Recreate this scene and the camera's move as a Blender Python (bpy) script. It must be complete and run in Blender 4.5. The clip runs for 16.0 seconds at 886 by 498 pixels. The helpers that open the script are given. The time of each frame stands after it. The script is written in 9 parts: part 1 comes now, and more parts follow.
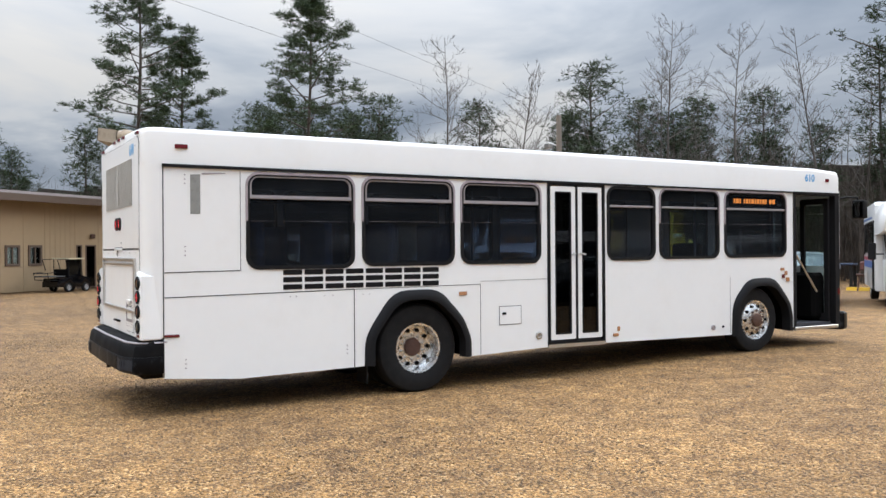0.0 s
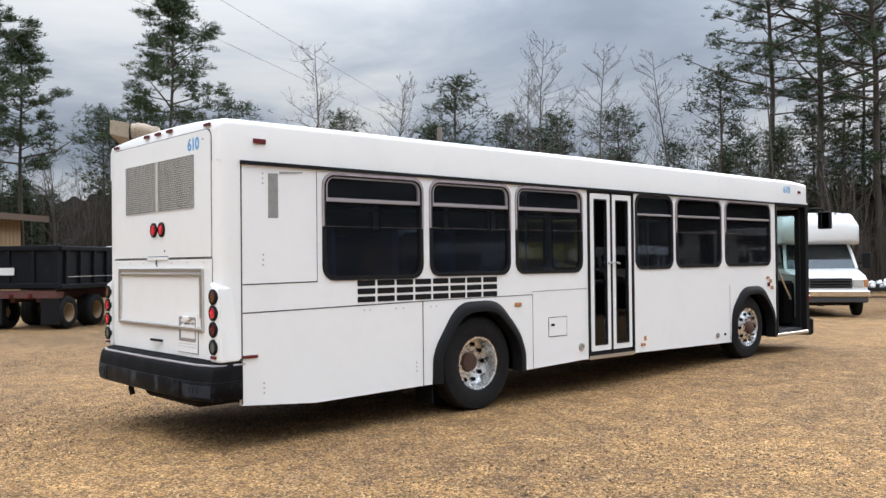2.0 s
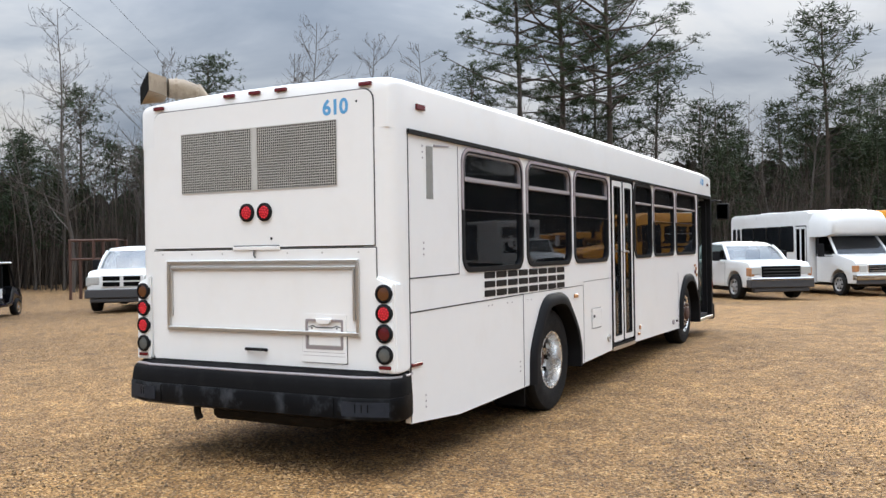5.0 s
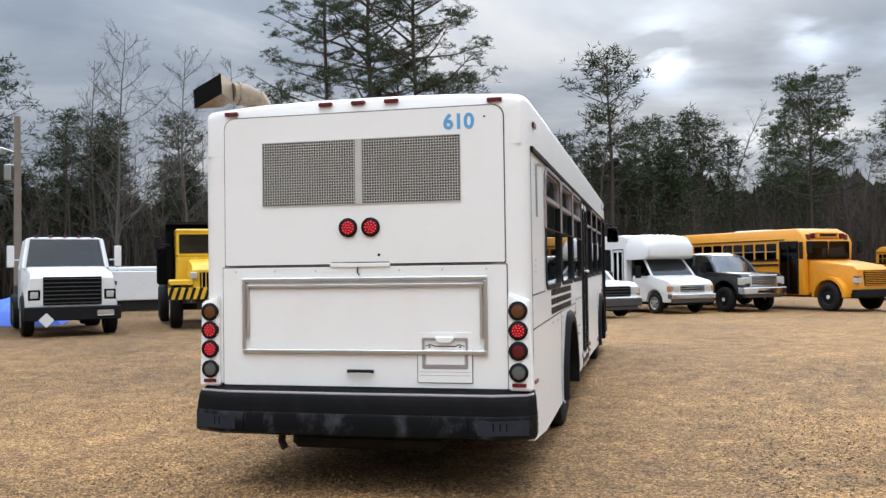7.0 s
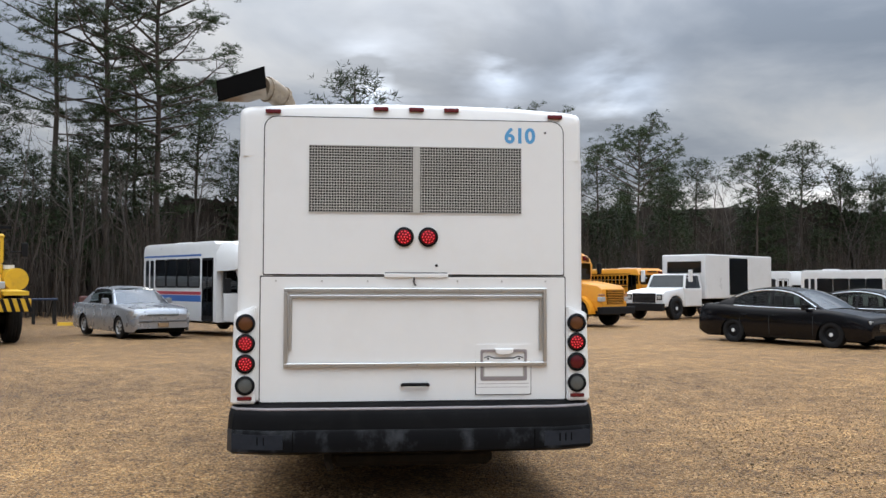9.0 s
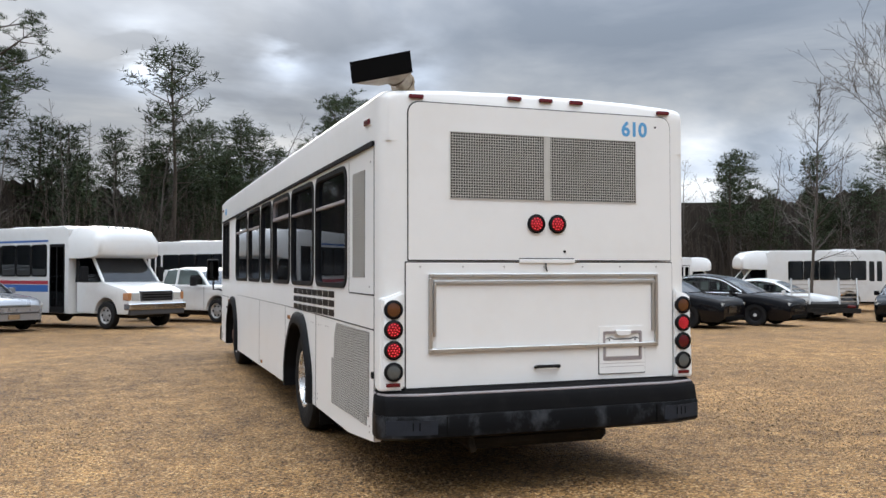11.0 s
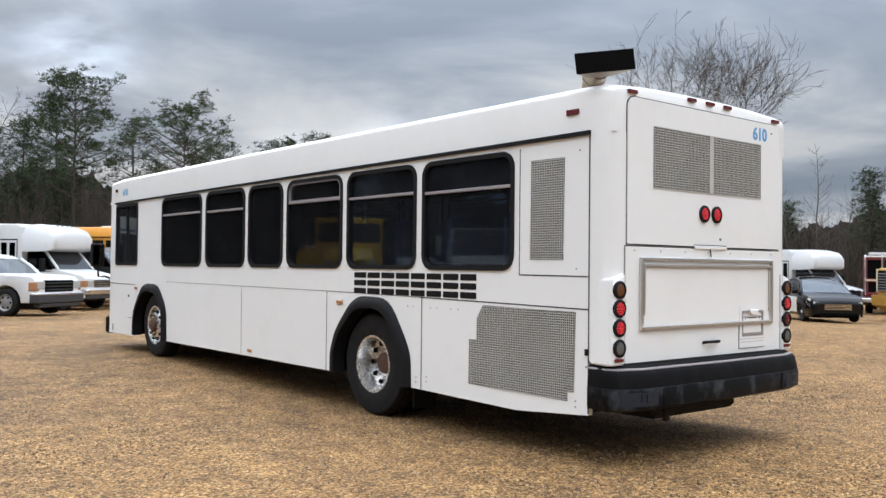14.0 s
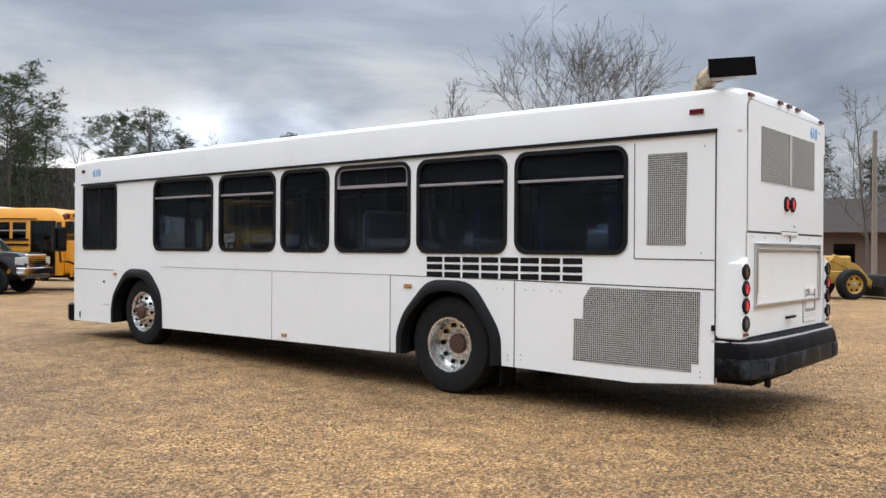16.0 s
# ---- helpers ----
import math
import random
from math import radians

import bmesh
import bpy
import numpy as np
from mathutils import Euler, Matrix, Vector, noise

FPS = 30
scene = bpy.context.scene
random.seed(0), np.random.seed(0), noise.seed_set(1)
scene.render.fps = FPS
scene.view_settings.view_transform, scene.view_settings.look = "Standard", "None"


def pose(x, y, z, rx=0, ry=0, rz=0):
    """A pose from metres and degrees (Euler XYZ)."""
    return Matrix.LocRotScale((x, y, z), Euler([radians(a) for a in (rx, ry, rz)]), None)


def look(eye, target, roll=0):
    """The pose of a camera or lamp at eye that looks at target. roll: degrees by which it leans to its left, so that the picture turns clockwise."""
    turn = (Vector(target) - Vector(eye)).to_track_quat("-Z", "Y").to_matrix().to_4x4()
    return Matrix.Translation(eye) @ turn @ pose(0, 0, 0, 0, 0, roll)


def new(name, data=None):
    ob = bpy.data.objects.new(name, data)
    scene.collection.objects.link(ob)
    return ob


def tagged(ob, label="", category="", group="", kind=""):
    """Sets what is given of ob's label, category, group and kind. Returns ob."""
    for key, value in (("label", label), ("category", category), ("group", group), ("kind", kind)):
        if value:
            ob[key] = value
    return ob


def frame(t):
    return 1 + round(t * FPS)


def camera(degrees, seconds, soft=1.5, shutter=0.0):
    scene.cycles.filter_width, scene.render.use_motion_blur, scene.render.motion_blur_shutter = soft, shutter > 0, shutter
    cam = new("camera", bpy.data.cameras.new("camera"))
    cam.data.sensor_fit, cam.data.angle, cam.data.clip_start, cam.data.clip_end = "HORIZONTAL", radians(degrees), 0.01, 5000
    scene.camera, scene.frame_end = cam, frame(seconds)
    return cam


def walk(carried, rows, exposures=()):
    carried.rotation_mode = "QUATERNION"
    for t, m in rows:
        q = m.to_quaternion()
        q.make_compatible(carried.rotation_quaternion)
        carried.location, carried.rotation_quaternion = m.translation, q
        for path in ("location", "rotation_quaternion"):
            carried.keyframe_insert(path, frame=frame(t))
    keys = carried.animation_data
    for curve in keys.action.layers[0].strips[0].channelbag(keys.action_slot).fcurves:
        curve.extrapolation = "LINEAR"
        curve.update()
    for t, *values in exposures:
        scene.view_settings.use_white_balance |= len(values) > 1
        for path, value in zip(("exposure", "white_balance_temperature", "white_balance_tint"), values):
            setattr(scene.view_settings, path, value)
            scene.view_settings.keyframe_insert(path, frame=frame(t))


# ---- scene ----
cam = camera(53.2, 16.0)
PATH = [
    (0, (10.483, -1.809, 1.654), (8.749, -0.813, 1.657), -0.4),
    (0.5, (9.957, -2.326, 1.634), (8.287, -1.226, 1.64), 0.0),
    (1, (9.45, -2.805, 1.642), (7.848, -1.608, 1.641), -0.4),
    (1.5, (8.92, -3.29, 1.631), (7.375, -2.02, 1.645), -0.8),
    (2, (8.364, -3.687, 1.63), (6.869, -2.359, 1.659), -0.6),
    (2.5, (7.722, -3.972, 1.652), (6.296, -2.569, 1.666), -0.6),
    (3, (7.08, -4.258, 1.66), (5.743, -2.771, 1.67), -0.7),
    (3.5, (6.438, -4.493, 1.656), (5.157, -2.957, 1.668), -0.4),
    (4, (5.837, -4.851, 1.652), (4.64, -3.249, 1.657), -0.7),
    (4.2, (5.602, -4.966, 1.651), (4.456, -3.326, 1.653), -0.9),
    (6.3, (3.019, -6.094, 1.668), (2.367, -4.204, 1.697), -0.7),
    (6.5, (2.773, -6.157, 1.64), (2.176, -4.249, 1.674), -0.9),
    (7, (2.145, -6.346, 1.651), (1.688, -4.399, 1.696), -0.8),
    (7.5, (1.532, -6.528, 1.656), (1.252, -4.548, 1.692), -0.7),
    (8, (0.879, -6.515, 1.668), (0.742, -4.521, 1.716), -0.5),
    (8.5, (0.193, -6.548, 1.663), (0.231, -4.55, 1.74), 0.1),
    (9, (-0.459, -6.491, 1.631), (-0.253, -4.504, 1.709), 0.1),
    (9.5, (-1.157, -6.508, 1.614), (-0.806, -4.541, 1.689), 0.3),
    (9.7, (-1.393, -6.465, 1.622), (-0.994, -4.507, 1.694), -0.1),
    (11.8, (-4.011, -5.825, 1.591), (-3.171, -4.011, 1.654), -0.1),
    (12, (-4.246, -5.752, 1.58), (-3.367, -3.956, 1.649), -0.4),
    (12.5, (-4.841, -5.413, 1.539), (-3.87, -3.665, 1.598), -0.9),
    (13, (-5.431, -5.109, 1.535), (-4.343, -3.432, 1.581), -0.9),
    (13.5, (-5.936, -4.716, 1.512), (-4.75, -3.107, 1.568), 0.1),
    (14, (-6.516, -4.345, 1.498), (-5.241, -2.805, 1.54), 0.6),
    (14.5, (-7.021, -3.908, 1.474), (-5.641, -2.46, 1.494), 0.0),
    (15, (-7.616, -3.563, 1.472), (-6.172, -2.18, 1.49), -0.3),
    (15.5, (-8.131, -3.168, 1.489), (-6.632, -1.844, 1.494), -0.5),
    (16, (-8.695, -2.734, 1.505), (-7.135, -1.483, 1.509), 0.4),
]
walk(cam, [(t, look(eye, target, roll)) for t, eye, target, roll in PATH],
     [(0.0, 0.62), (3.5, 0.59), (7.5, 0.42), (9.5, 0.22), (12.5, 0.42), (16.0, 0.52)])


# ---- world, sun, exposure ----
world = bpy.data.worlds.new("overcast_sky")
scene.world = world
world.use_nodes = True
wn, wl = world.node_tree.nodes, world.node_tree.links
wn.clear()


def wnode(kind, **inputs):
    n = wn.new(kind)
    for key, value in inputs.items():
        n.inputs[key.replace("_", " ")].default_value = value
    return n


SUN_AZ, SUN_EL = 3.0, 24.0      # degrees right of +y, degrees up
sky = wn.new("ShaderNodeTexSky")
sky.sky_type, sky.sun_disc = "NISHITA", False
sky.sun_elevation, sky.sun_rotation = radians(SUN_EL), radians(SUN_AZ)
sky_b = wnode("ShaderNodeBackground", Strength=0.05)
wl.new(sky.outputs[0], sky_b.inputs[0])
co = wn.new("ShaderNodeTexCoord")
sep = wn.new("ShaderNodeSeparateXYZ")
wl.new(co.outputs["Generated"], sep.inputs[0])


def wmath(op, a, b=None, c=None):
    n = wn.new("ShaderNodeMath")
    n.operation = op
    for i, v in enumerate((a, b, c)):
        if v is None:
            continue
        if isinstance(v, (int, float)):
            n.inputs[i].default_value = v
        else:
            wl.new(v, n.inputs[i])
    return n.outputs[0]


# cloud layer: directions laid on a flat ceiling, so that clouds flatten towards the horizon
up = wmath("ADD", wmath("MAXIMUM", sep.outputs[2], 0.0), 0.16)
cx, cy = wmath("DIVIDE", sep.outputs[0], up), wmath("DIVIDE", sep.outputs[1], up)
comb = wn.new("ShaderNodeCombineXYZ")
wl.new(cx, comb.inputs[0])
wl.new(cy, comb.inputs[1])
cloud = wnode("ShaderNodeTexNoise", Scale=0.85, Detail=7.0, Roughness=0.52, Distortion=0.5)
wl.new(comb.outputs[0], cloud.inputs["Vector"])
ramp = wn.new("ShaderNodeValToRGB")
e = ramp.color_ramp.elements
e[0].position, e[0].color = 0.36, (0.37, 0.44, 0.55, 1)
e[1].position, e[1].color = 0.66, (1.0, 1.0, 1.0, 1)
for pos, col in ((0.45, (0.50, 0.57, 0.68, 1)), (0.52, (0.67, 0.735, 0.83, 1)), (0.58, (0.86, 0.90, 0.96, 1))):
    k = e.new(pos)
    k.color = col
wl.new(cloud.outputs[0], ramp.inputs[0])
# an overcast dome is much brighter overhead, a little paler at the horizon, and bright where the sun breaks through
wisp = wnode("ShaderNodeTexNoise", Scale=1.7, Detail=5.0, Roughness=0.5, Distortion=0.2)
wl.new(comb.outputs[0], wisp.inputs["Vector"])
zen = wmath("MAXIMUM", sep.outputs[2], 0.0)
dome = wmath("ADD", wmath("MULTIPLY", wmath("POWER", zen, 2.2), 4.9), 0.365)
haze = wmath("MULTIPLY", wmath("POWER", wmath("SUBTRACT", 1.0, zen), 9.0), 0.10)
dome = wmath("ADD", dome, haze)
for az, el, width, gain in ((1.0, 13.0, 2600.0, 1.5), (9.5, 13.5, 3600.0, 1.3), (17.0, 12.0, 900.0, 0.8), (6.0, 13.0, 90.0, 0.25)):
    dot = wn.new("ShaderNodeVectorMath")
    dot.operation = "DOT_PRODUCT"
    dot.inputs[1].default_value = (math.sin(radians(az)) * math.cos(radians(el)), math.cos(radians(az)) * math.cos(radians(el)), math.sin(radians(el)))
    wl.new(co.outputs["Generated"], dot.inputs[0])
    glow = wmath("POWER", wmath("MAXIMUM", dot.outputs["Value"], 0.0), width)
    glow = wmath("MULTIPLY", glow, wmath("MAXIMUM", wmath("MULTIPLY_ADD", wisp.outputs[0], 7.0, -3.0), 0.0))
    dome = wmath("ADD", dome, wmath("MAXIMUM", wmath("MULTIPLY", glow, gain), 0.0))
# a bright gap under the cloud, low in the north-east
for az, el, gain in ((24.0, 3.5, 0.35), (30.0, 5.0, 0.6), (36.0, 6.0, 0.75), (42.0, 6.0, 0.6), (48.0, 5.5, 0.4)):
    dot = wn.new("ShaderNodeVectorMath")
    dot.operation = "DOT_PRODUCT"
    dot.inputs[1].default_value = (math.sin(radians(az)) * math.cos(radians(el)), math.cos(radians(az)) * math.cos(radians(el)), math.sin(radians(el)))
    wl.new(co.outputs["Generated"], dot.inputs[0])
    glow = wmath("POWER", wmath("MAXIMUM", dot.outputs["Value"], 0.0), 900.0)
    glow = wmath("MULTIPLY", glow, wmath("MULTIPLY_ADD", wisp.outputs[0], 1.6, 0.1))
    dome = wmath("ADD", dome, wmath("MAXIMUM", wmath("MULTIPLY", glow, gain), 0.0))
cloud_b = wn.new("ShaderNodeBackground")
wl.new(ramp.outputs[0], cloud_b.inputs[0])
wl.new(dome, cloud_b.inputs[1])
mixed = wnode("ShaderNodeMixShader")
mixed.inputs[0].default_value = 0.94
wl.new(sky_b.outputs[0], mixed.inputs[1])
wl.new(cloud_b.outputs[0], mixed.inputs[2])
out = wn.new("ShaderNodeOutputWorld")
wl.new(mixed.outputs[0], out.inputs[0])

sun_data = bpy.data.lights.new("sun", "SUN")
sun_data.energy, sun_data.angle, sun_data.color = 0.9, radians(22), (1.0, 0.95, 0.87)
sun = new("sun", sun_data)
sd = Vector((math.sin(radians(SUN_AZ)) * math.cos(radians(SUN_EL)), math.cos(radians(SUN_AZ)) * math.cos(radians(SUN_EL)), math.sin(radians(SUN_EL))))
sun.matrix_world = look(sd * 100, (0, 0, 0))


# ---- materials ----
def material(name, base, rough=0.5, metal=0.0, vary=0.12, scale=3.0, fine=60.0, bump=0.0, dirt=None, dirt_amount=0.0, coat=0.0, island=False, spec=0.5, stretch=None):
    """A painted, metal, rubber or wooden surface with variation at two scales, and stains of the colour dirt."""
    m = bpy.data.materials.new(name)
    m.use_nodes = True
    nt = m.node_tree
    n, l = nt.nodes, nt.links
    b = n["Principled BSDF"]
    b.inputs["Roughness"].default_value, b.inputs["Metallic"].default_value = rough, metal
    b.inputs["Coat Weight"].default_value = coat
    b.inputs["Specular IOR Level"].default_value = spec
    tc = n.new("ShaderNodeTexCoord")
    big, small = n.new("ShaderNodeTexNoise"), n.new("ShaderNodeTexNoise")
    for tex, s in ((big, scale), (small, fine)):
        tex.inputs["Scale"].default_value, tex.inputs["Detail"].default_value = s, 5
        l.new(tc.outputs["Object"], tex.inputs["Vector"])
    mix = n.new("ShaderNodeMix")
    mix.data_type, mix.blend_type = "RGBA", "MIX"
    lo, hi = [max(0, c * (1 - vary)) for c in base], [min(1, c * (1 + vary)) for c in base]
    mix.inputs[6].default_value, mix.inputs[7].default_value = (*lo, 1), (*hi, 1)
    s = n.new("ShaderNodeMath")
    s.operation = "MULTIPLY_ADD"
    s.inputs[1].default_value = 0.45
    l.new(small.outputs[0], s.inputs[0])
    h = n.new("ShaderNodeMath")
    h.operation = "MULTIPLY"
    h.inputs[1].default_value = 0.55
    l.new(big.outputs[0], h.inputs[0])
    l.new(h.outputs[0], s.inputs[2])
    fac = s.outputs[0]
    if island:
        g = n.new("ShaderNodeNewGeometry")
        a = n.new("ShaderNodeMath")
        a.operation = "MULTIPLY_ADD"
        a.inputs[1].default_value, a.inputs[2].default_value = 0.9, -0.45
        l.new(g.outputs["Random Per Island"], a.inputs[0])
        p = n.new("ShaderNodeMath")
        p.operation = "ADD"
        p.use_clamp = True
        l.new(fac, p.inputs[0])
        l.new(a.outputs[0], p.inputs[1])
        fac = p.outputs[0]
    l.new(fac, mix.inputs[0])
    col = mix.outputs[2]
    if dirt:
        st = n.new("ShaderNodeTexNoise")
        st.inputs["Scale"].default_value, st.inputs["Detail"].default_value, st.inputs["Roughness"].default_value = scale * 1.7, 8, 0.65
        if stretch:
            mp = n.new("ShaderNodeMapping")
            mp.inputs["Scale"].default_value = stretch
            l.new(tc.outputs["Object"], mp.inputs[0])
            l.new(mp.outputs[0], st.inputs["Vector"])
        else:
            l.new(tc.outputs["Object"], st.inputs["Vector"])
        r = n.new("ShaderNodeMapRange")
        r.inputs["From Min"].default_value, r.inputs["From Max"].default_value, r.inputs["To Max"].default_value = 0.50, 0.72, dirt_amount
        l.new(st.outputs[0], r.inputs["Value"])
        dm = n.new("ShaderNodeMix")
        dm.data_type = "RGBA"
        dm.inputs[7].default_value = (*dirt, 1)
        l.new(r.outputs[0], dm.inputs[0])
        l.new(col, dm.inputs[6])
        col = dm.outputs[2]
    l.new(col, b.inputs["Base Color"])
    rr = n.new("ShaderNodeMapRange")
    rr.inputs["To Min"].default_value, rr.inputs["To Max"].default_value = max(0.02, rough * 0.75), min(1, rough * 1.25)
    l.new(big.outputs[0], rr.inputs["Value"])
    l.new(rr.outputs[0], b.inputs["Roughness"])
    if bump:
        bp = n.new("ShaderNodeBump")
        bp.inputs["Strength"].default_value, bp.inputs["Distance"].default_value = bump, 0.01
        l.new(small.outputs[0], bp.inputs["Height"])
        l.new(bp.outputs[0], b.inputs["Normal"])
    return m


def glass(name, tint, rough=0.02, ior=1.42, veil=0.0):
    """Tinted glazing: see-through with a colour, mirrored at a slant, with a thin dusty veil that puts some reflected
    light into the colour.
    """
    m = bpy.data.materials.new(name)
    m.use_nodes = True
    n, l = m.node_tree.nodes, m.node_tree.links
    n.clear()
    tr, gl, mx, fr, o = (n.new("ShaderNode" + k) for k in ("BsdfTransparent", "BsdfGlossy", "MixShader", "Fresnel", "OutputMaterial"))
    tr.inputs[0].default_value, gl.inputs["Roughness"].default_value, fr.inputs[0].default_value = (*tint, 1), rough, ior
    gl.inputs[0].default_value = (0.95, 0.97, 1, 1)
    l.new(fr.outputs[0], mx.inputs[0])
    # grey diffuse veil: dusty panes, plus a pale reflection put into the colour
    film, df, tex, amount = (n.new("ShaderNode" + k) for k in ("MixShader", "BsdfDiffuse", "TexNoise", "Math"))
    df.inputs[0].default_value = (0.42, 0.44, 0.48, 1)
    tex.inputs["Scale"].default_value, tex.inputs["Detail"].default_value = 2.5, 6
    amount.operation = "MULTIPLY"
    amount.inputs[1].default_value = veil * 2
    l.new(tex.outputs[0], amount.inputs[0])
    l.new(amount.outputs[0], film.inputs[0])
    l.new(tr.outputs[0], film.inputs[1])
    l.new(df.outputs[0], film.inputs[2])
    l.new(film.outputs[0], mx.inputs[1])
    l.new(gl.outputs[0], mx.inputs[2])
    l.new(mx.outputs[0], o.inputs[0])
    return m


def lamp(name, base, glow_colour=None, strength=0.0, rough=0.15):
    m = material(name, base, rough, vary=0.25, scale=60, fine=300)
    if glow_colour:
        b = m.node_tree.nodes["Principled BSDF"]
        b.inputs["Emission Color"].default_value, b.inputs["Emission Strength"].default_value = (*glow_colour, 1), strength
    return m


WHITE = material("white_bus_paint", (0.81, 0.81, 0.795), 0.34, vary=0.03, scale=0.9, fine=9, dirt=(0.60, 0.55, 0.47), dirt_amount=0.13, coat=0.1)
WHITE2 = material("white_vehicle_paint", (0.67, 0.675, 0.67), 0.30, vary=0.05, scale=1.2, fine=14, dirt=(0.42, 0.39, 0.34), dirt_amount=0.18, coat=0.2)
CREAM = material("cream_paint", (0.59, 0.52, 0.345), 0.45, vary=0.08, scale=1.5, dirt=(0.25, 0.18, 0.1), dirt_amount=0.25)
BLACK = material("black_rubber_trim", (0.009, 0.009, 0.010), 0.65, vary=0.3, scale=6, bump=0.1, spec=0.15)
BUMPER = material("scuffed_black_bumper", (0.0035, 0.0038, 0.0045), 0.45, vary=0.3, scale=2.8, fine=40, bump=0.1, dirt=(0.13, 0.14, 0.155), dirt_amount=0.38, spec=0.10, stretch=(1.0, 1.0, 0.7))
SEAM = material("dark_panel_gap", (0.03, 0.03, 0.032), 0.8, vary=0.2)
TYRE = material("tyre_rubber", (0.009, 0.009, 0.0095), 0.8, vary=0.3, scale=8, fine=80, bump=0.3, dirt=(0.045, 0.036, 0.027), dirt_amount=0.15, spec=0.25)
ALLOY = material("polished_alloy", (0.72, 0.72, 0.71), 0.27, 0.82, vary=0.1, scale=14, dirt=(0.30, 0.2, 0.13), dirt_amount=0.35)
STEEL = material("bare_steel", (0.52, 0.51, 0.49), 0.38, 1.0, vary=0.15, scale=10, dirt=(0.2, 0.14, 0.1), dirt_amount=0.3)
ALU = material("aluminium_trim", (0.62, 0.62, 0.61), 0.35, 1.0, vary=0.1, scale=8)
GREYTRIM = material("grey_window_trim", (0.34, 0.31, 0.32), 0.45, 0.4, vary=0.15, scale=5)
RUST = material("rusty_iron", (0.085, 0.040, 0.026), 0.75, vary=0.4, scale=18, fine=120, bump=0.3, dirt=(0.03, 0.02, 0.018), dirt_amount=0.7)
HOLE = material("dark_recess", (0.004, 0.004, 0.004), 0.9, spec=0.05)
UNDER = material("dirty_chassis", (0.016, 0.015, 0.014), 0.85, vary=0.4, scale=4, dirt=(0.06, 0.045, 0.03), dirt_amount=0.35, spec=0.2)
MESHDARK = material("dark_behind_grille", (0.006, 0.006, 0.006), 0.9, vary=0.3, spec=0.05)
GRILLE = material("painted_perforated_steel", (0.50, 0.49, 0.455), 0.5, 0.0, vary=0.12, scale=3, dirt=(0.27, 0.25, 0.21), dirt_amount=0.3)
BLUETEXT = material("pale_blue_lettering", (0.10, 0.34, 0.62), 0.45, vary=0.1)
RUSTTAN = material("rusty_tan_wheel", (0.30, 0.20, 0.11), 0.75, vary=0.3, scale=7, dirt=(0.10, 0.05, 0.025), dirt_amount=0.4)
BLACKTEXT = material("black_lettering_film", (0.005, 0.005, 0.006), 0.5, vary=0.2, spec=0.2)
REDLAMP = lamp("red_lamp_lens", (0.10, 0.006, 0.009))
REDLIT = lamp("lit_red_lamp", (0.11, 0.004, 0.006), (1.0, 0.01, 0.02), 0.06)
REDDOT = lamp("lit_red_diode", (0.4, 0.02, 0.03), (1.0, 0.045, 0.07), 0.8)
AMBERLAMP = lamp("amber_lamp_lens", (0.115, 0.042, 0.014))
GREYLENS = lamp("dull_clear_lens", (0.10, 0.105, 0.10), rough=0.2)
CLEARLAMP = lamp("clear_lamp_lens", (0.42, 0.42, 0.40), rough=0.2)
MARKRED = lamp("red_marker_lens", (0.115, 0.008, 0.012))
MARKAMB = lamp("amber_marker_lens", (0.40, 0.19, 0.085))
SIGN = lamp("lit_amber_sign", (0.3, 0.08, 0.02), (1.0, 0.28, 0.05), 4.0)
TINT = glass("dark_tinted_glass", (0.37, 0.41, 0.46), ior=1.2, veil=0.016)
TINT2 = glass("very_dark_tinted_glass", (0.15, 0.165, 0.18), ior=1.33)
CLEAR = glass("clear_glass", (0.80, 0.85, 0.84))
SEATBLUE = material("blue_seat_fabric", (0.035, 0.06, 0.13), 0.9, vary=0.3, scale=20)
INNER = material("grey_bus_interior", (0.22, 0.22, 0.22), 0.7, vary=0.1)
FLOORRUB = material("dark_rubber_flooring", (0.05, 0.05, 0.055), 0.7, vary=0.2)
YELLOW = material("school_bus_yellow", (0.69, 0.285, 0.018), 0.38, vary=0.07, scale=1.5, dirt=(0.33, 0.17, 0.05), dirt_amount=0.2, coat=0.15)
LOADYEL = material("faded_loader_yellow", (0.40, 0.225, 0.03), 0.55, vary=0.15, scale=2, dirt=(0.14, 0.09, 0.045), dirt_amount=0.5)
PLANTYEL = material("machine_yellow", (0.66, 0.40, 0.02), 0.45, vary=0.1, scale=2, dirt=(0.2, 0.12, 0.04), dirt_amount=0.35)
CARBLACK = material("black_car_paint", (0.004, 0.004, 0.005), 0.12, vary=0.2, coat=0.0, spec=0.3)
CARGREY = material("dark_grey_car_paint", (0.03, 0.03, 0.03), 0.2, vary=0.2, coat=0.3)
CARSILVER = material("silver_car_paint", (0.33, 0.34, 0.36), 0.28, 0.55, vary=0.08, coat=0.4)
CHROME = material("chrome", (0.72, 0.72, 0.72), 0.12, 1.0, vary=0.06)
GREYPLAST = material("grey_bumper_plastic", (0.055, 0.055, 0.058), 0.55, vary=0.15, spec=0.3)
# here the veil puts more of the sky's reflection into the windscreen colour
CARGLASS = glass("car_glass", (0.34, 0.38, 0.38), ior=2.05, veil=0.05)
CARSIDE = glass("dark_car_side_glass", (0.30, 0.35, 0.34), ior=1.2)
CABSIDE = glass("dull_cab_glass", (0.22, 0.26, 0.26), ior=1.5, veil=0.03)
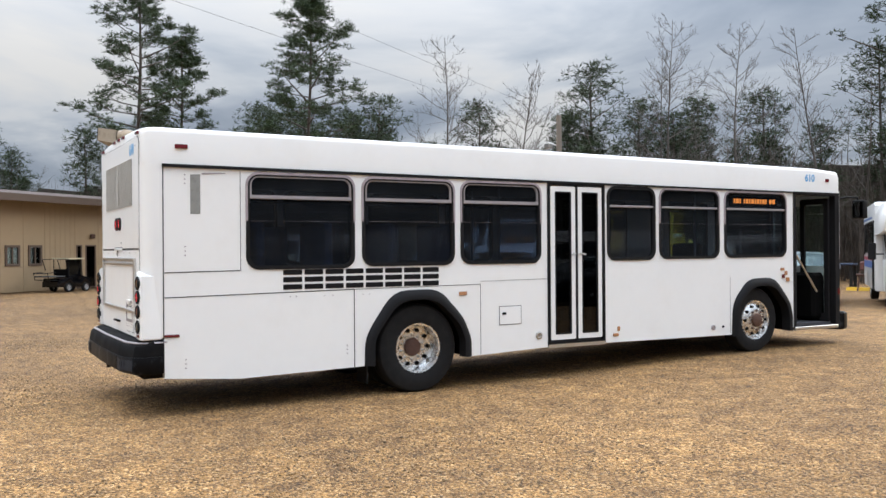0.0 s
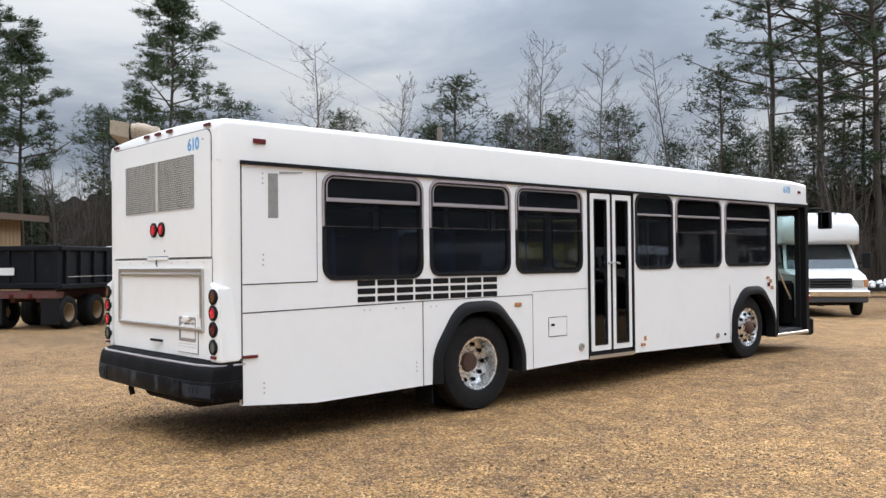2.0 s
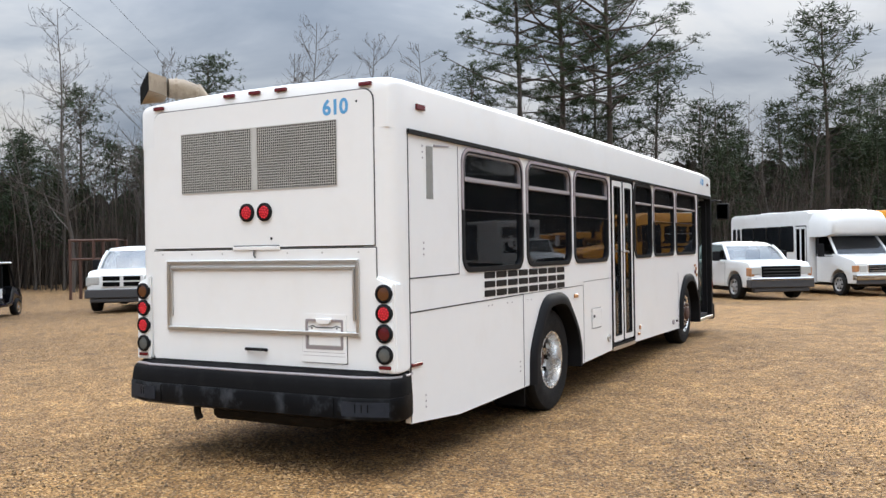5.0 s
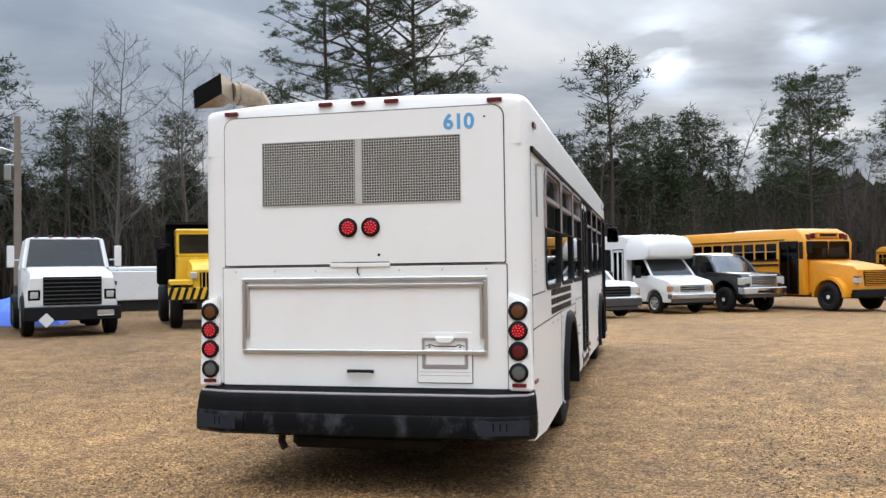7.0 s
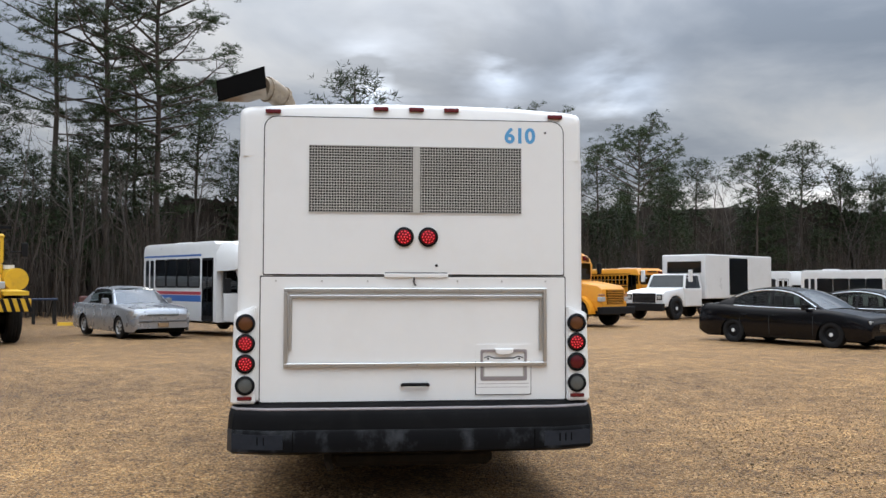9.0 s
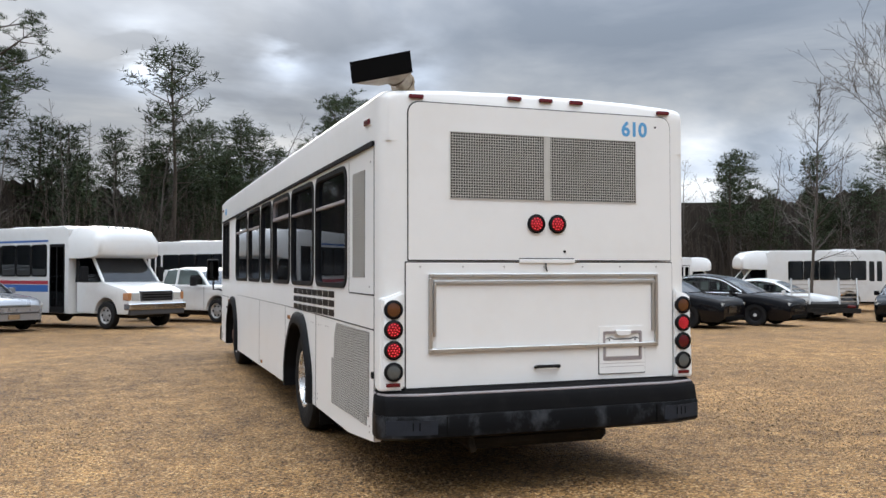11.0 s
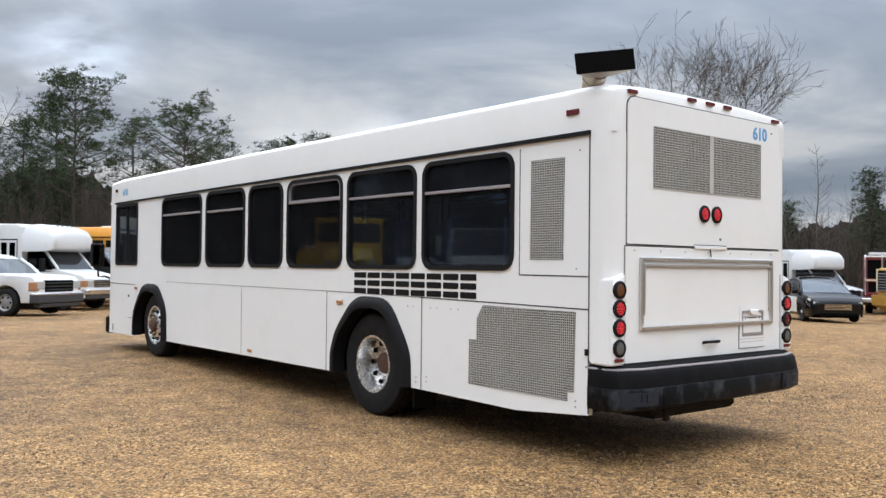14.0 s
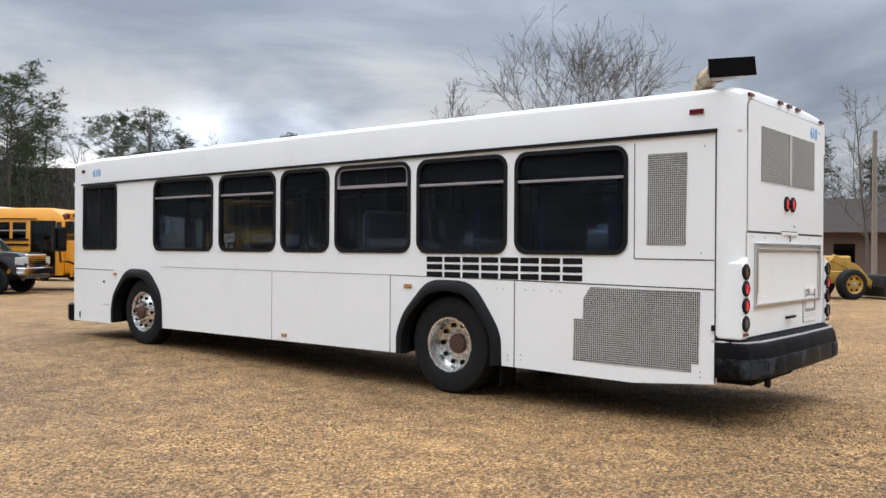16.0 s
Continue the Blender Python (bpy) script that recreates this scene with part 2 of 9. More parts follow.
WHEELGREY = material("dull_grey_wheel", (0.33, 0.33, 0.33), 0.5, 0.35, vary=0.15, scale=12, dirt=(0.10, 0.08, 0.06), dirt_amount=0.45)
SLATE = material("faded_slate_plastic", (0.022, 0.026, 0.034), 0.55, vary=0.3, scale=9, fine=50, dirt=(0.006, 0.006, 0.007), dirt_amount=0.35, spec=0.15)
BUMPTOP = material("black_bumper_cap", (0.0035, 0.0035, 0.004), 0.75, vary=0.25, scale=4, fine=30, dirt=(0.035, 0.034, 0.032), dirt_amount=0.15, spec=0.12)
DULLRED = material("faded_engine_red", (0.20, 0.030, 0.032), 0.5, vary=0.3, scale=3, dirt=(0.10, 0.05, 0.045), dirt_amount=0.4)
# the veil paints a pale reflection into the driver's window
DRVGLASS = glass("pale_green_glass", (0.66, 0.80, 0.72), ior=1.35, veil=0.035)
DUMPBLACK = material("worn_black_dump_body", (0.006, 0.007, 0.010), 0.55, vary=0.3, scale=2, dirt=(0.030, 0.027, 0.026), dirt_amount=0.3, spec=0.15)
DUMPRED = material("rusty_dark_red_chassis", (0.10, 0.035, 0.028), 0.7, vary=0.35, scale=4, dirt=(0.04, 0.03, 0.03), dirt_amount=0.6)
BLUESTR = material("blue_stripe_film", (0.035, 0.12, 0.36), 0.4, vary=0.1)
REDSTR = material("red_stripe_film", (0.36, 0.03, 0.05), 0.4, vary=0.1)
TABLEBLUE = material("dark_blue_steel", (0.015, 0.028, 0.06), 0.5, vary=0.3, scale=5)
TARP = material("blue_tarpaulin", (0.02, 0.11, 0.55), 0.5, vary=0.25, scale=4)
TANWALL = material("tan_metal_siding", (0.37, 0.265, 0.155), 0.55, vary=0.07, scale=0.8, dirt=(0.22, 0.15, 0.09), dirt_amount=0.2)
BROWNTRIM = material("brown_roof_trim", (0.10, 0.065, 0.045), 0.6, vary=0.2)
ROOFBROWN = material("brown_roof_shingles", (0.075, 0.050, 0.042), 0.85, vary=0.25, scale=3, bump=0.4)
FARROOF = material("dark_brown_shingles", (0.042, 0.031, 0.026), 0.9, vary=0.25, scale=2, bump=0.3, spec=0.2)
WOODGREY = material("weathered_timber", (0.20, 0.165, 0.13), 0.85, vary=0.3, scale=6, bump=0.3)
EXHAUST = material("stained_exhaust_steel", (0.27, 0.21, 0.145), 0.5, 0.4, vary=0.25, scale=9, dirt=(0.10, 0.065, 0.045), dirt_amount=0.6)
BARKPINE = material("pine_bark", (0.066, 0.052, 0.041), 0.9, vary=0.35, scale=8, bump=0.5)
BARKGREY = material("grey_winter_bark", (0.082, 0.070, 0.060), 0.9, vary=0.5, scale=3, bump=0.4)
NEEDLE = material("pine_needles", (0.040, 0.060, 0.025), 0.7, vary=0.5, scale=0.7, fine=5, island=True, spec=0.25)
# darker copy for the woods, with their shade put into the needle colour
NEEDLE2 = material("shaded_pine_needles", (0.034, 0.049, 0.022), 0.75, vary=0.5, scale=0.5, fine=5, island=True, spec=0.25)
BRUSH = material("brown_winter_brush", (0.070, 0.057, 0.047), 0.9, vary=0.5, scale=0.35, fine=4, island=True, spec=0.2)


# ---- mesh helpers ----
def part(name, bm, mat, parent=None, label="", smooth=False):
    """Links a bmesh as one mesh object under a thing or under a part."""
    me = bpy.data.meshes.new(name)
    bm.normal_update()
    bm.to_mesh(me)
    bm.free()
    if smooth:
        me.shade_smooth()
        me.set_sharp_from_angle(angle=radians(38))
    ob = new(name, me)
    me.materials.append(mat)
    ob.parent = parent
    if label:
        ob["label"] = label
    return ob


def thing(name, label, category, group="", kind="", m=None):
    ob = new(name)
    ob.empty_display_size = 0.2
    if m is not None:
        ob.matrix_world = m
    return tagged(ob, label, category, group, kind)


def again(name, source, m, parent):
    """One more object on the same mesh."""
    ob = new(name, source.data)
    ob.matrix_basis = m
    ob.parent = parent
    return ob


def B():
    return bmesh.new()


def box(bm, x0, x1, y0, y1, z0, z1, bevel=0.0, seg=1):
    vs = [bm.verts.new(p) for p in ((x0, y0, z0), (x1, y0, z0), (x1, y1, z0), (x0, y1, z0), (x0, y0, z1), (x1, y0, z1), (x1, y1, z1), (x0, y1, z1))]
    fs = [bm.faces.new([vs[i] for i in f]) for f in ((3, 2, 1, 0), (4, 5, 6, 7), (0, 1, 5, 4), (1, 2, 6, 5), (2, 3, 7, 6), (3, 0, 4, 7))]
    if bevel:
        es = {ed for f in fs for ed in f.edges}
        bmesh.ops.bevel(bm, geom=list(es), offset=bevel, segments=seg, affect="EDGES", profile=0.6)
    return bm


def prism(bm, poly, axis, a0, a1, bevel=0.0, seg=1):
    """Extrudes a 2D polygon from a0 to a1 along an axis. The polygon's coordinates are the other two axes, in the order x, y, z."""
    def p3(u, v, a):
        return {"x": (a, u, v), "y": (u, a, v), "z": (u, v, a)}[axis]
    lo, hi = [bm.verts.new(p3(u, v, a0)) for u, v in poly], [bm.verts.new(p3(u, v, a1)) for u, v in poly]
    k = len(poly)
    fs = [bm.faces.new(lo), bm.faces.new(hi)] + [bm.faces.new((lo[i], lo[(i + 1) % k], hi[(i + 1) % k], hi[i])) for i in range(k)]
    bmesh.ops.recalc_face_normals(bm, faces=fs)
    if bevel:
        es = {ed for f in fs[:2] for ed in f.edges}
        bmesh.ops.bevel(bm, geom=list(es), offset=bevel, segments=seg, affect="EDGES", profile=0.6)
    return bm


def rrect(u0, u1, v0, v1, r, n=5):
    """A rounded rectangle as a polygon; r is a radius or four (bottom left, bottom right, top right, top left)."""
    rs = r if isinstance(r, (tuple, list)) else (r,) * 4
    out_pts = []
    for (cu, cv, a), rad in zip(((u0, v0, 180), (u1, v0, 270), (u1, v1, 0), (u0, v1, 90)), rs):
        if rad <= 0:
            out_pts.append((cu, cv))
            continue
        mu, mv = cu + (rad if cu == u0 else -rad), cv + (rad if cv == v0 else -rad)
        for i in range(n + 1):
            t = radians(a + 90 * i / n)
            out_pts.append((mu + rad * math.cos(t), mv + rad * math.sin(t)))
    return out_pts


def ring(bm, outer, inner, axis, a0, a1):
    """A flat frame between two outlines of as many points, from a0 to a1 along an axis."""
    def p3(u, v, a):
        return {"x": (a, u, v), "y": (u, a, v), "z": (u, v, a)}[axis]
    L = [[bm.verts.new(p3(u, v, a)) for u, v in poly] for poly in (outer, inner) for a in (a0, a1)]
    k, fs = len(outer), []
    for i in range(k):
        j = (i + 1) % k
        fs += [bm.faces.new((L[a][i], L[a][j], L[b][j], L[b][i])) for a, b in ((0, 1), (1, 3), (3, 2), (2, 0))]
    bmesh.ops.recalc_face_normals(bm, faces=fs)
    return bm


def lathe(bm, profile, axis="x", centre=(0, 0, 0), n=28, caps=True):
    """Turns a profile of (radius, position along the axis) round that axis."""
    rows = []
    for r, a in profile:
        row = []
        for i in range(n):
            t = 2 * math.pi * i / n
            c, s = r * math.cos(t), r * math.sin(t)
            p = {"x": (a, c, s), "y": (c, a, s), "z": (c, s, a)}[axis]
            row.append(bm.verts.new((p[0] + centre[0], p[1] + centre[1], p[2] + centre[2])))
        rows.append(row)
    fs = []
    for p, q in zip(rows, rows[1:]):
        fs += [bm.faces.new((p[i], p[(i + 1) % n], q[(i + 1) % n], q[i])) for i in range(n)]
    for row in (rows[0], rows[-1]) if caps else ():
        if (row[0].co - row[n // 2].co).length > 1e-5:
            fs.append(bm.faces.new(row))
    bmesh.ops.recalc_face_normals(bm, faces=fs)
    return bm


def disc(bm, centre, axis, r, a0, a1, n=20):
    """A short cylinder from a0 to a1 along an axis; centre gives the other two coordinates."""
    return prism(bm, [(centre[0] + r * math.cos(2 * math.pi * i / n), centre[1] + r * math.sin(2 * math.pi * i / n)) for i in range(n)], axis, a0, a1)


def tube(bm, pts, radii, n=8, cap=True):
    """A pipe through points with a radius at each."""
    pts = [Vector(p) for p in pts]
    if isinstance(radii, (int, float)):
        radii = [radii] * len(pts)
    rows, side = [], None
    for i, p in enumerate(pts):
        d = (pts[min(i + 1, len(pts) - 1)] - pts[max(i - 1, 0)]).normalized()
        if side is None:
            side = d.orthogonal().normalized()
        side = (side - d * side.dot(d)).normalized()
        up_v = d.cross(side)
        rows.append([bm.verts.new(p + radii[i] * (side * math.cos(2 * math.pi * k / n) + up_v * math.sin(2 * math.pi * k / n))) for k in range(n)])
    for p, q in zip(rows, rows[1:]):
        for i in range(n):
            bm.faces.new((p[i], p[(i + 1) % n], q[(i + 1) % n], q[i]))
    if cap:
        bm.faces.new(rows[0][::-1])
        bm.faces.new(rows[-1])
    return bm


def loft(bm, rows, closed=True, caps=True):
    """Skins over rows of as many points each."""
    vr = [[bm.verts.new(p) for p in row] for row in rows]
    k, fs = len(rows[0]), []
    for p, q in zip(vr, vr[1:]):
        for i in range(k if closed else k - 1):
            fs.append(bm.faces.new((p[i], p[(i + 1) % k], q[(i + 1) % k], q[i])))
    if caps:
        fs += [bm.faces.new(vr[0]), bm.faces.new(vr[-1])]
    bmesh.ops.recalc_face_normals(bm, faces=fs)
    return bm


def words(name, text, size, mat, parent, m, depth=0.002):
    """Lettering in the built-in font as a mesh."""
    cu = bpy.data.curves.new(name, "FONT")
    cu.body, cu.size, cu.extrude, cu.offset = text, size, depth, size * 0.032
    tmp = new(name + "_curve", cu)
    dg = bpy.context.evaluated_depsgraph_get()
    me = bpy.data.meshes.new_from_object(tmp.evaluated_get(dg))
    bpy.data.objects.remove(tmp)
    ob = new(name, me)
    me.materials.clear()
    me.materials.append(mat)
    ob.matrix_basis = m
    ob.parent = parent
    return ob


# ---- ground ----
def glide(a, b, v):
    """A smooth step from 0 at a to 1 at b."""
    k = min(1.0, max(0.0, (v - a) / (b - a)))
    return k * k * (3 - 2 * k)


def ground_z(x, y):
    """The yard rises gently under the front of the bus, dips again before the woods and falls away in the east."""
    rise = 0.13 * glide(4.0, 9.5, y) * (1 - glide(17.0, 27.0, y)) * (1 - glide(10.0, 20.0, abs(x)))
    return rise - 0.03 - 0.30 * glide(14.0, 30.0, x)


def gravel_material(name="tan_gravel"):
    m = bpy.data.materials.new(name)
    m.use_nodes = True
    n, l = m.node_tree.nodes, m.node_tree.links
    b = n["Principled BSDF"]
    b.inputs["Roughness"].default_value = 0.85
    tc = n.new("ShaderNodeTexCoord")
    vo = n.new("ShaderNodeTexVoronoi")
    vo.inputs["Scale"].default_value = 56
    l.new(tc.outputs["Object"], vo.inputs["Vector"])
    v2 = n.new("ShaderNodeTexVoronoi")
    v2.inputs["Scale"].default_value = 29
    l.new(tc.outputs["Object"], v2.inputs["Vector"])
    hs = n.new("ShaderNodeSeparateColor")
    l.new(vo.outputs["Color"], hs.inputs[0])
    stone = n.new("ShaderNodeValToRGB")
    el = stone.color_ramp.elements
    el[0].position, el[0].color = 0.0, (0.058, 0.034, 0.014, 1)
    el[1].position, el[1].color = 1.0, (0.60, 0.44, 0.25, 1)
    for p, c in ((0.3, (0.190, 0.107, 0.036, 1)), (0.6, (0.318, 0.182, 0.062, 1)), (0.85, (0.455, 0.278, 0.108, 1))):
        k = el.new(p)
        k.color = c
    l.new(hs.outputs[0], stone.inputs[0])
    big = n.new("ShaderNodeTexNoise")
    big.inputs["Scale"].default_value, big.inputs["Detail"].default_value = 0.22, 6
    l.new(tc.outputs["Object"], big.inputs["Vector"])
    tone = n.new("ShaderNodeValToRGB")
    t = tone.color_ramp.elements
    t[0].position, t[0].color = 0.36, (0.72, 0.69, 0.66, 1)
    t[1].position, t[1].color = 0.62, (1.06, 1.03, 1.0, 1)
    l.new(big.outputs[0], tone.inputs[0])
    rake = n.new("ShaderNodeTexNoise")
    rake.inputs["Scale"].default_value, rake.inputs["Detail"].default_value, rake.inputs["Roughness"].default_value = 2.6, 9, 0.72
    l.new(tc.outputs["Object"], rake.inputs["Vector"])
    rr = n.new("ShaderNodeValToRGB")
    rr.color_ramp.elements[0].position, rr.color_ramp.elements[0].color = 0.34, (0.54, 0.48, 0.42, 1)
    rr.color_ramp.elements[1].position, rr.color_ramp.elements[1].color = 0.62, (1.22, 1.15, 1.04, 1)
    l.new(rake.outputs[0], rr.inputs[0])
    first = n.new("ShaderNodeMix")
    first.data_type, first.blend_type = "RGBA", "MULTIPLY"
    first.inputs[0].default_value = 1
    l.new(stone.outputs[0], first.inputs[6])
    l.new(rr.outputs[0], first.inputs[7])
    mul = n.new("ShaderNodeMix")
    mul.data_type, mul.blend_type = "RGBA", "MULTIPLY"
    mul.inputs[0].default_value = 1
    l.new(first.outputs[2], mul.inputs[6])
    l.new(tone.outputs[0], mul.inputs[7])
    # the gravel's colour is darkened towards the west, its edge broken by noise
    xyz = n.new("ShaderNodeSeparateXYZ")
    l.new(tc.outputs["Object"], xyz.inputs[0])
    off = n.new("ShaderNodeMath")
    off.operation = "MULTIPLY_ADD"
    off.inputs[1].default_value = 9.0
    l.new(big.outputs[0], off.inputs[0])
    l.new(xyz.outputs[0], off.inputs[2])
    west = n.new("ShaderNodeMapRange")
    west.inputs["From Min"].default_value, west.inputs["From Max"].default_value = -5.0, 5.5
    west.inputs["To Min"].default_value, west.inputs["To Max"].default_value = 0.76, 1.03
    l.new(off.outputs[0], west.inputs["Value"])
    west_mix = n.new("ShaderNodeMix")
    west_mix.data_type, west_mix.blend_type = "RGBA", "MULTIPLY"
    west_mix.inputs[0].default_value = 1
    l.new(mul.outputs[2], west_mix.inputs[6])
    l.new(west.outputs[0], west_mix.inputs[7])
    l.new(west_mix.outputs[2], b.inputs["Base Color"])
    bp = n.new("ShaderNodeBump")
    bp.inputs["Strength"].default_value, bp.inputs["Distance"].default_value = 0.9, 0.02
    bp.invert = True
    l.new(vo.outputs["Distance"], bp.inputs["Height"])
    b2 = n.new("ShaderNodeBump")
    b2.inputs["Strength"].default_value, b2.inputs["Distance"].default_value = 0.5, 0.03
    l.new(v2.outputs["Distance"], b2.inputs["Height"])
    l.new(bp.outputs[0], b2.inputs["Normal"])
    l.new(b2.outputs[0], b.inputs["Normal"])
    return m


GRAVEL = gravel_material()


def build_ground():
    bm = B()
    xs = [-1500, -300, -90] + [i * 1.0 for i in range(-40, 41)] + [90, 300, 1500]
    rows = []
    for y in xs:
        rows.append([bm.verts.new((x, y, ground_z(x, y) + 0.012 * noise.noise((x * 0.35, y * 0.35, 0)))) for x in xs])
    for p, q in zip(rows, rows[1:]):
        for i in range(len(xs) - 1):
            bm.faces.new((p[i], p[i + 1], q[i + 1], q[i]))
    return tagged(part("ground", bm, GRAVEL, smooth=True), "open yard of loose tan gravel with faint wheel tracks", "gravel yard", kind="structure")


build_ground()


# ---- wheels ----
def wheel(parent, x, y, z, r, width, side, style, name="wheel", rim=None):
    """A wheel whose outer face looks along side (+1: +x). Styles: deep, domed (large commercial rims), steel, alloy, hubcap, plain."""
    hub = new(name)
    hub.empty_display_size = 0.1
    hub.parent = parent
    hub.matrix_basis = pose(x, y, z, 0, 0, 0 if side > 0 else 180)
    w = width / 2
    rr = r * (0.56 if style == "deep" else 0.60 if style == "domed" else 0.62)
    bm = B()
    prof = [(rr * 0.98, -w), (r * 0.80, -w), (r * 0.95, -w * 0.86), (r, -w * 0.62), (r, -w * 0.3), (r * 0.985, -w * 0.26), (r * 0.985, -w * 0.2), (r, -w * 0.16),
            (r, w * 0.16), (r * 0.985, w * 0.2), (r * 0.985, w * 0.26), (r, w * 0.3), (r, w * 0.62), (r * 0.95, w * 0.86), (r * 0.80, w), (rr * 1.06, w * 0.96), (rr * 0.98, w * 0.86)]
    lathe(bm, prof, n=36, caps=False)
    part("tyre", bm, TYRE, hub, smooth=True)
    bm = B()
    holes, hole_x = [], 0
    if style == "deep":
        lathe(bm, [(rr * 1.02, w * 0.80), (rr * 1.0, w * 0.93), (rr * 0.93, w * 0.90), (rr * 0.86, w * 0.4), (rr * 0.84, -w * 0.2), (rr * 0.60, -w * 0.28), (rr * 0.45, -w * 0.25), (0.001, -w * 0.25)], n=36, caps=False)
        holes, hole_x, hr = [(rr * 0.70, i) for i in range(10)], -w * 0.235, rr * 0.085
    elif style == "domed":
        lathe(bm, [(rr * 1.02, w * 0.80), (rr * 1.0, w * 0.95), (rr * 0.93, w * 0.90), (rr * 0.88, w * 0.62), (rr * 0.80, w * 0.72), (rr * 0.58, w * 1.02), (rr * 0.42, w * 1.05), (0.001, w * 1.05)], n=36, caps=False)
        holes, hole_x, hr = [(rr * 0.72, i) for i in range(10)], w * 0.84, rr * 0.075
    else:
        lathe(bm, [(rr * 1.02, w * 0.80), (rr * 0.98, w * 0.95), (rr * 0.88, w * 0.86), (rr * 0.80, w * 0.6), (rr * 0.5, w * 0.72), (rr * 0.25, w * 0.8), (0.001, w * 0.8)], n=24, caps=False)
        holes, hole_x, hr = ([(rr * 0.66, i) for i in range(8 if style == "steel" else 6)], w * 0.66, rr * (0.10 if style == "steel" else 0.13)) if style != "hubcap" else ([], 0, 0)
    part("rim", bm, rim or {"steel": WHEELGREY, "hubcap": BLACK, "plain": WHITE2, "alloy": WHEELGREY}.get(style, ALLOY), hub, smooth=True)
    for rad, i in holes:
        t = 2 * math.pi * i / len(holes)
        bm = B()
        disc(bm, (rad * math.cos(t), rad * math.sin(t)), "x", hr, hole_x - 0.03, hole_x + 0.02 * (r / 0.48), 8)
        part("vent_hole", bm, HOLE, hub)
    bm = B()
    if style == "deep":
        lathe(bm, [(rr * 0.38, -w * 0.24), (rr * 0.35, -w * 0.02), (rr * 0.29, w * 0.05), (0.001, w * 0.06)], n=20)
    elif style == "domed":
        lathe(bm, [(rr * 0.36, w * 1.0), (rr * 0.34, w * 1.25), (rr * 0.28, w * 1.35), (0.001, w * 1.36)], n=20)
    else:
        lathe(bm, [(rr * 0.24, w * 0.78), (rr * 0.22, w * 0.92), (0.001, w * 0.95)], n=14)
    part("hub", bm, RUST if style in ("deep", "domed") else WHITE2 if style == "hubcap" else WHEELGREY, hub, smooth=True)
    if style in ("deep", "domed"):
        x0 = -w * 0.26 if style == "deep" else w * 0.98
        for i in range(10):
            t = 2 * math.pi * (i + 0.5) / 10
            bm = B()
            disc(bm, (rr * 0.50 * math.cos(t), rr * 0.50 * math.sin(t)), "x", rr * 0.05, x0, x0 + w * 0.22, 6)
            part("lug_nut", bm, RUST if style == "domed" else STEEL, hub)
    return hub


# ---- the white transit bus ----
LEN, HW = 10.86, 1.285          # length to the front face, half width
ZS, ZL, ZW0, ZW1, ZD, ZR = 0.34, 1.20, 1.46, 2.50, 2.535, 2.968   # skirt, lower seam, windows, drip rail, roof crown
RWY, FWY = 3.16, 8.93           # axles
ARCH_R = [(2.46, ZS), (2.47, 0.68), (2.82, 1.16), (3.40, 1.17), (3.74, 0.82), (3.84, 0.58), (3.84, ZS + 0.02)]
ARCH_F = [(8.40, 0.36), (8.42, 0.84), (8.74, 1.17), (9.29, 1.18), (9.62, 0.82), (9.68, 0.60), (9.68, 0.38)]



def eased(poly, share=0.32, n=4):
    """Rounds off the inner corners of an open outline."""
    res = [poly[0]]
    for (ya, za), (yb, zb), (yc, zc) in zip(poly, poly[1:], poly[2:]):
        p, q = (yb + (ya - yb) * share, zb + (za - zb) * share), (yb + (yc - yb) * share, zb + (zc - zb) * share)
        for i in range(n + 1):
            t = i / n
            res.append(tuple((1 - t) ** 2 * a + 2 * t * (1 - t) * b + t * t * c for a, b, c in zip(p, (yb, zb), q)))
    return res + [poly[-1]]


ARCH_R, ARCH_F = eased(ARCH_R), eased(ARCH_F)
bus = thing("transit_bus", "long white city transit bus with dark tinted windows, parked on gravel", "bus")


def shrink(poly, d, cy, cz):
    """Draws an arch outline in towards its middle."""
    res = []
    for i, (y, z) in enumerate(poly):
        dy = -d if y > cy else d
        if z < 0.5:
            res.append((y + dy, z))
        else:
            k = min(1.0, max(0.0, (z - 0.45) / 0.7))
            res.append((y + dy * (1 - 0.45 * k), z - d * k))
    return res


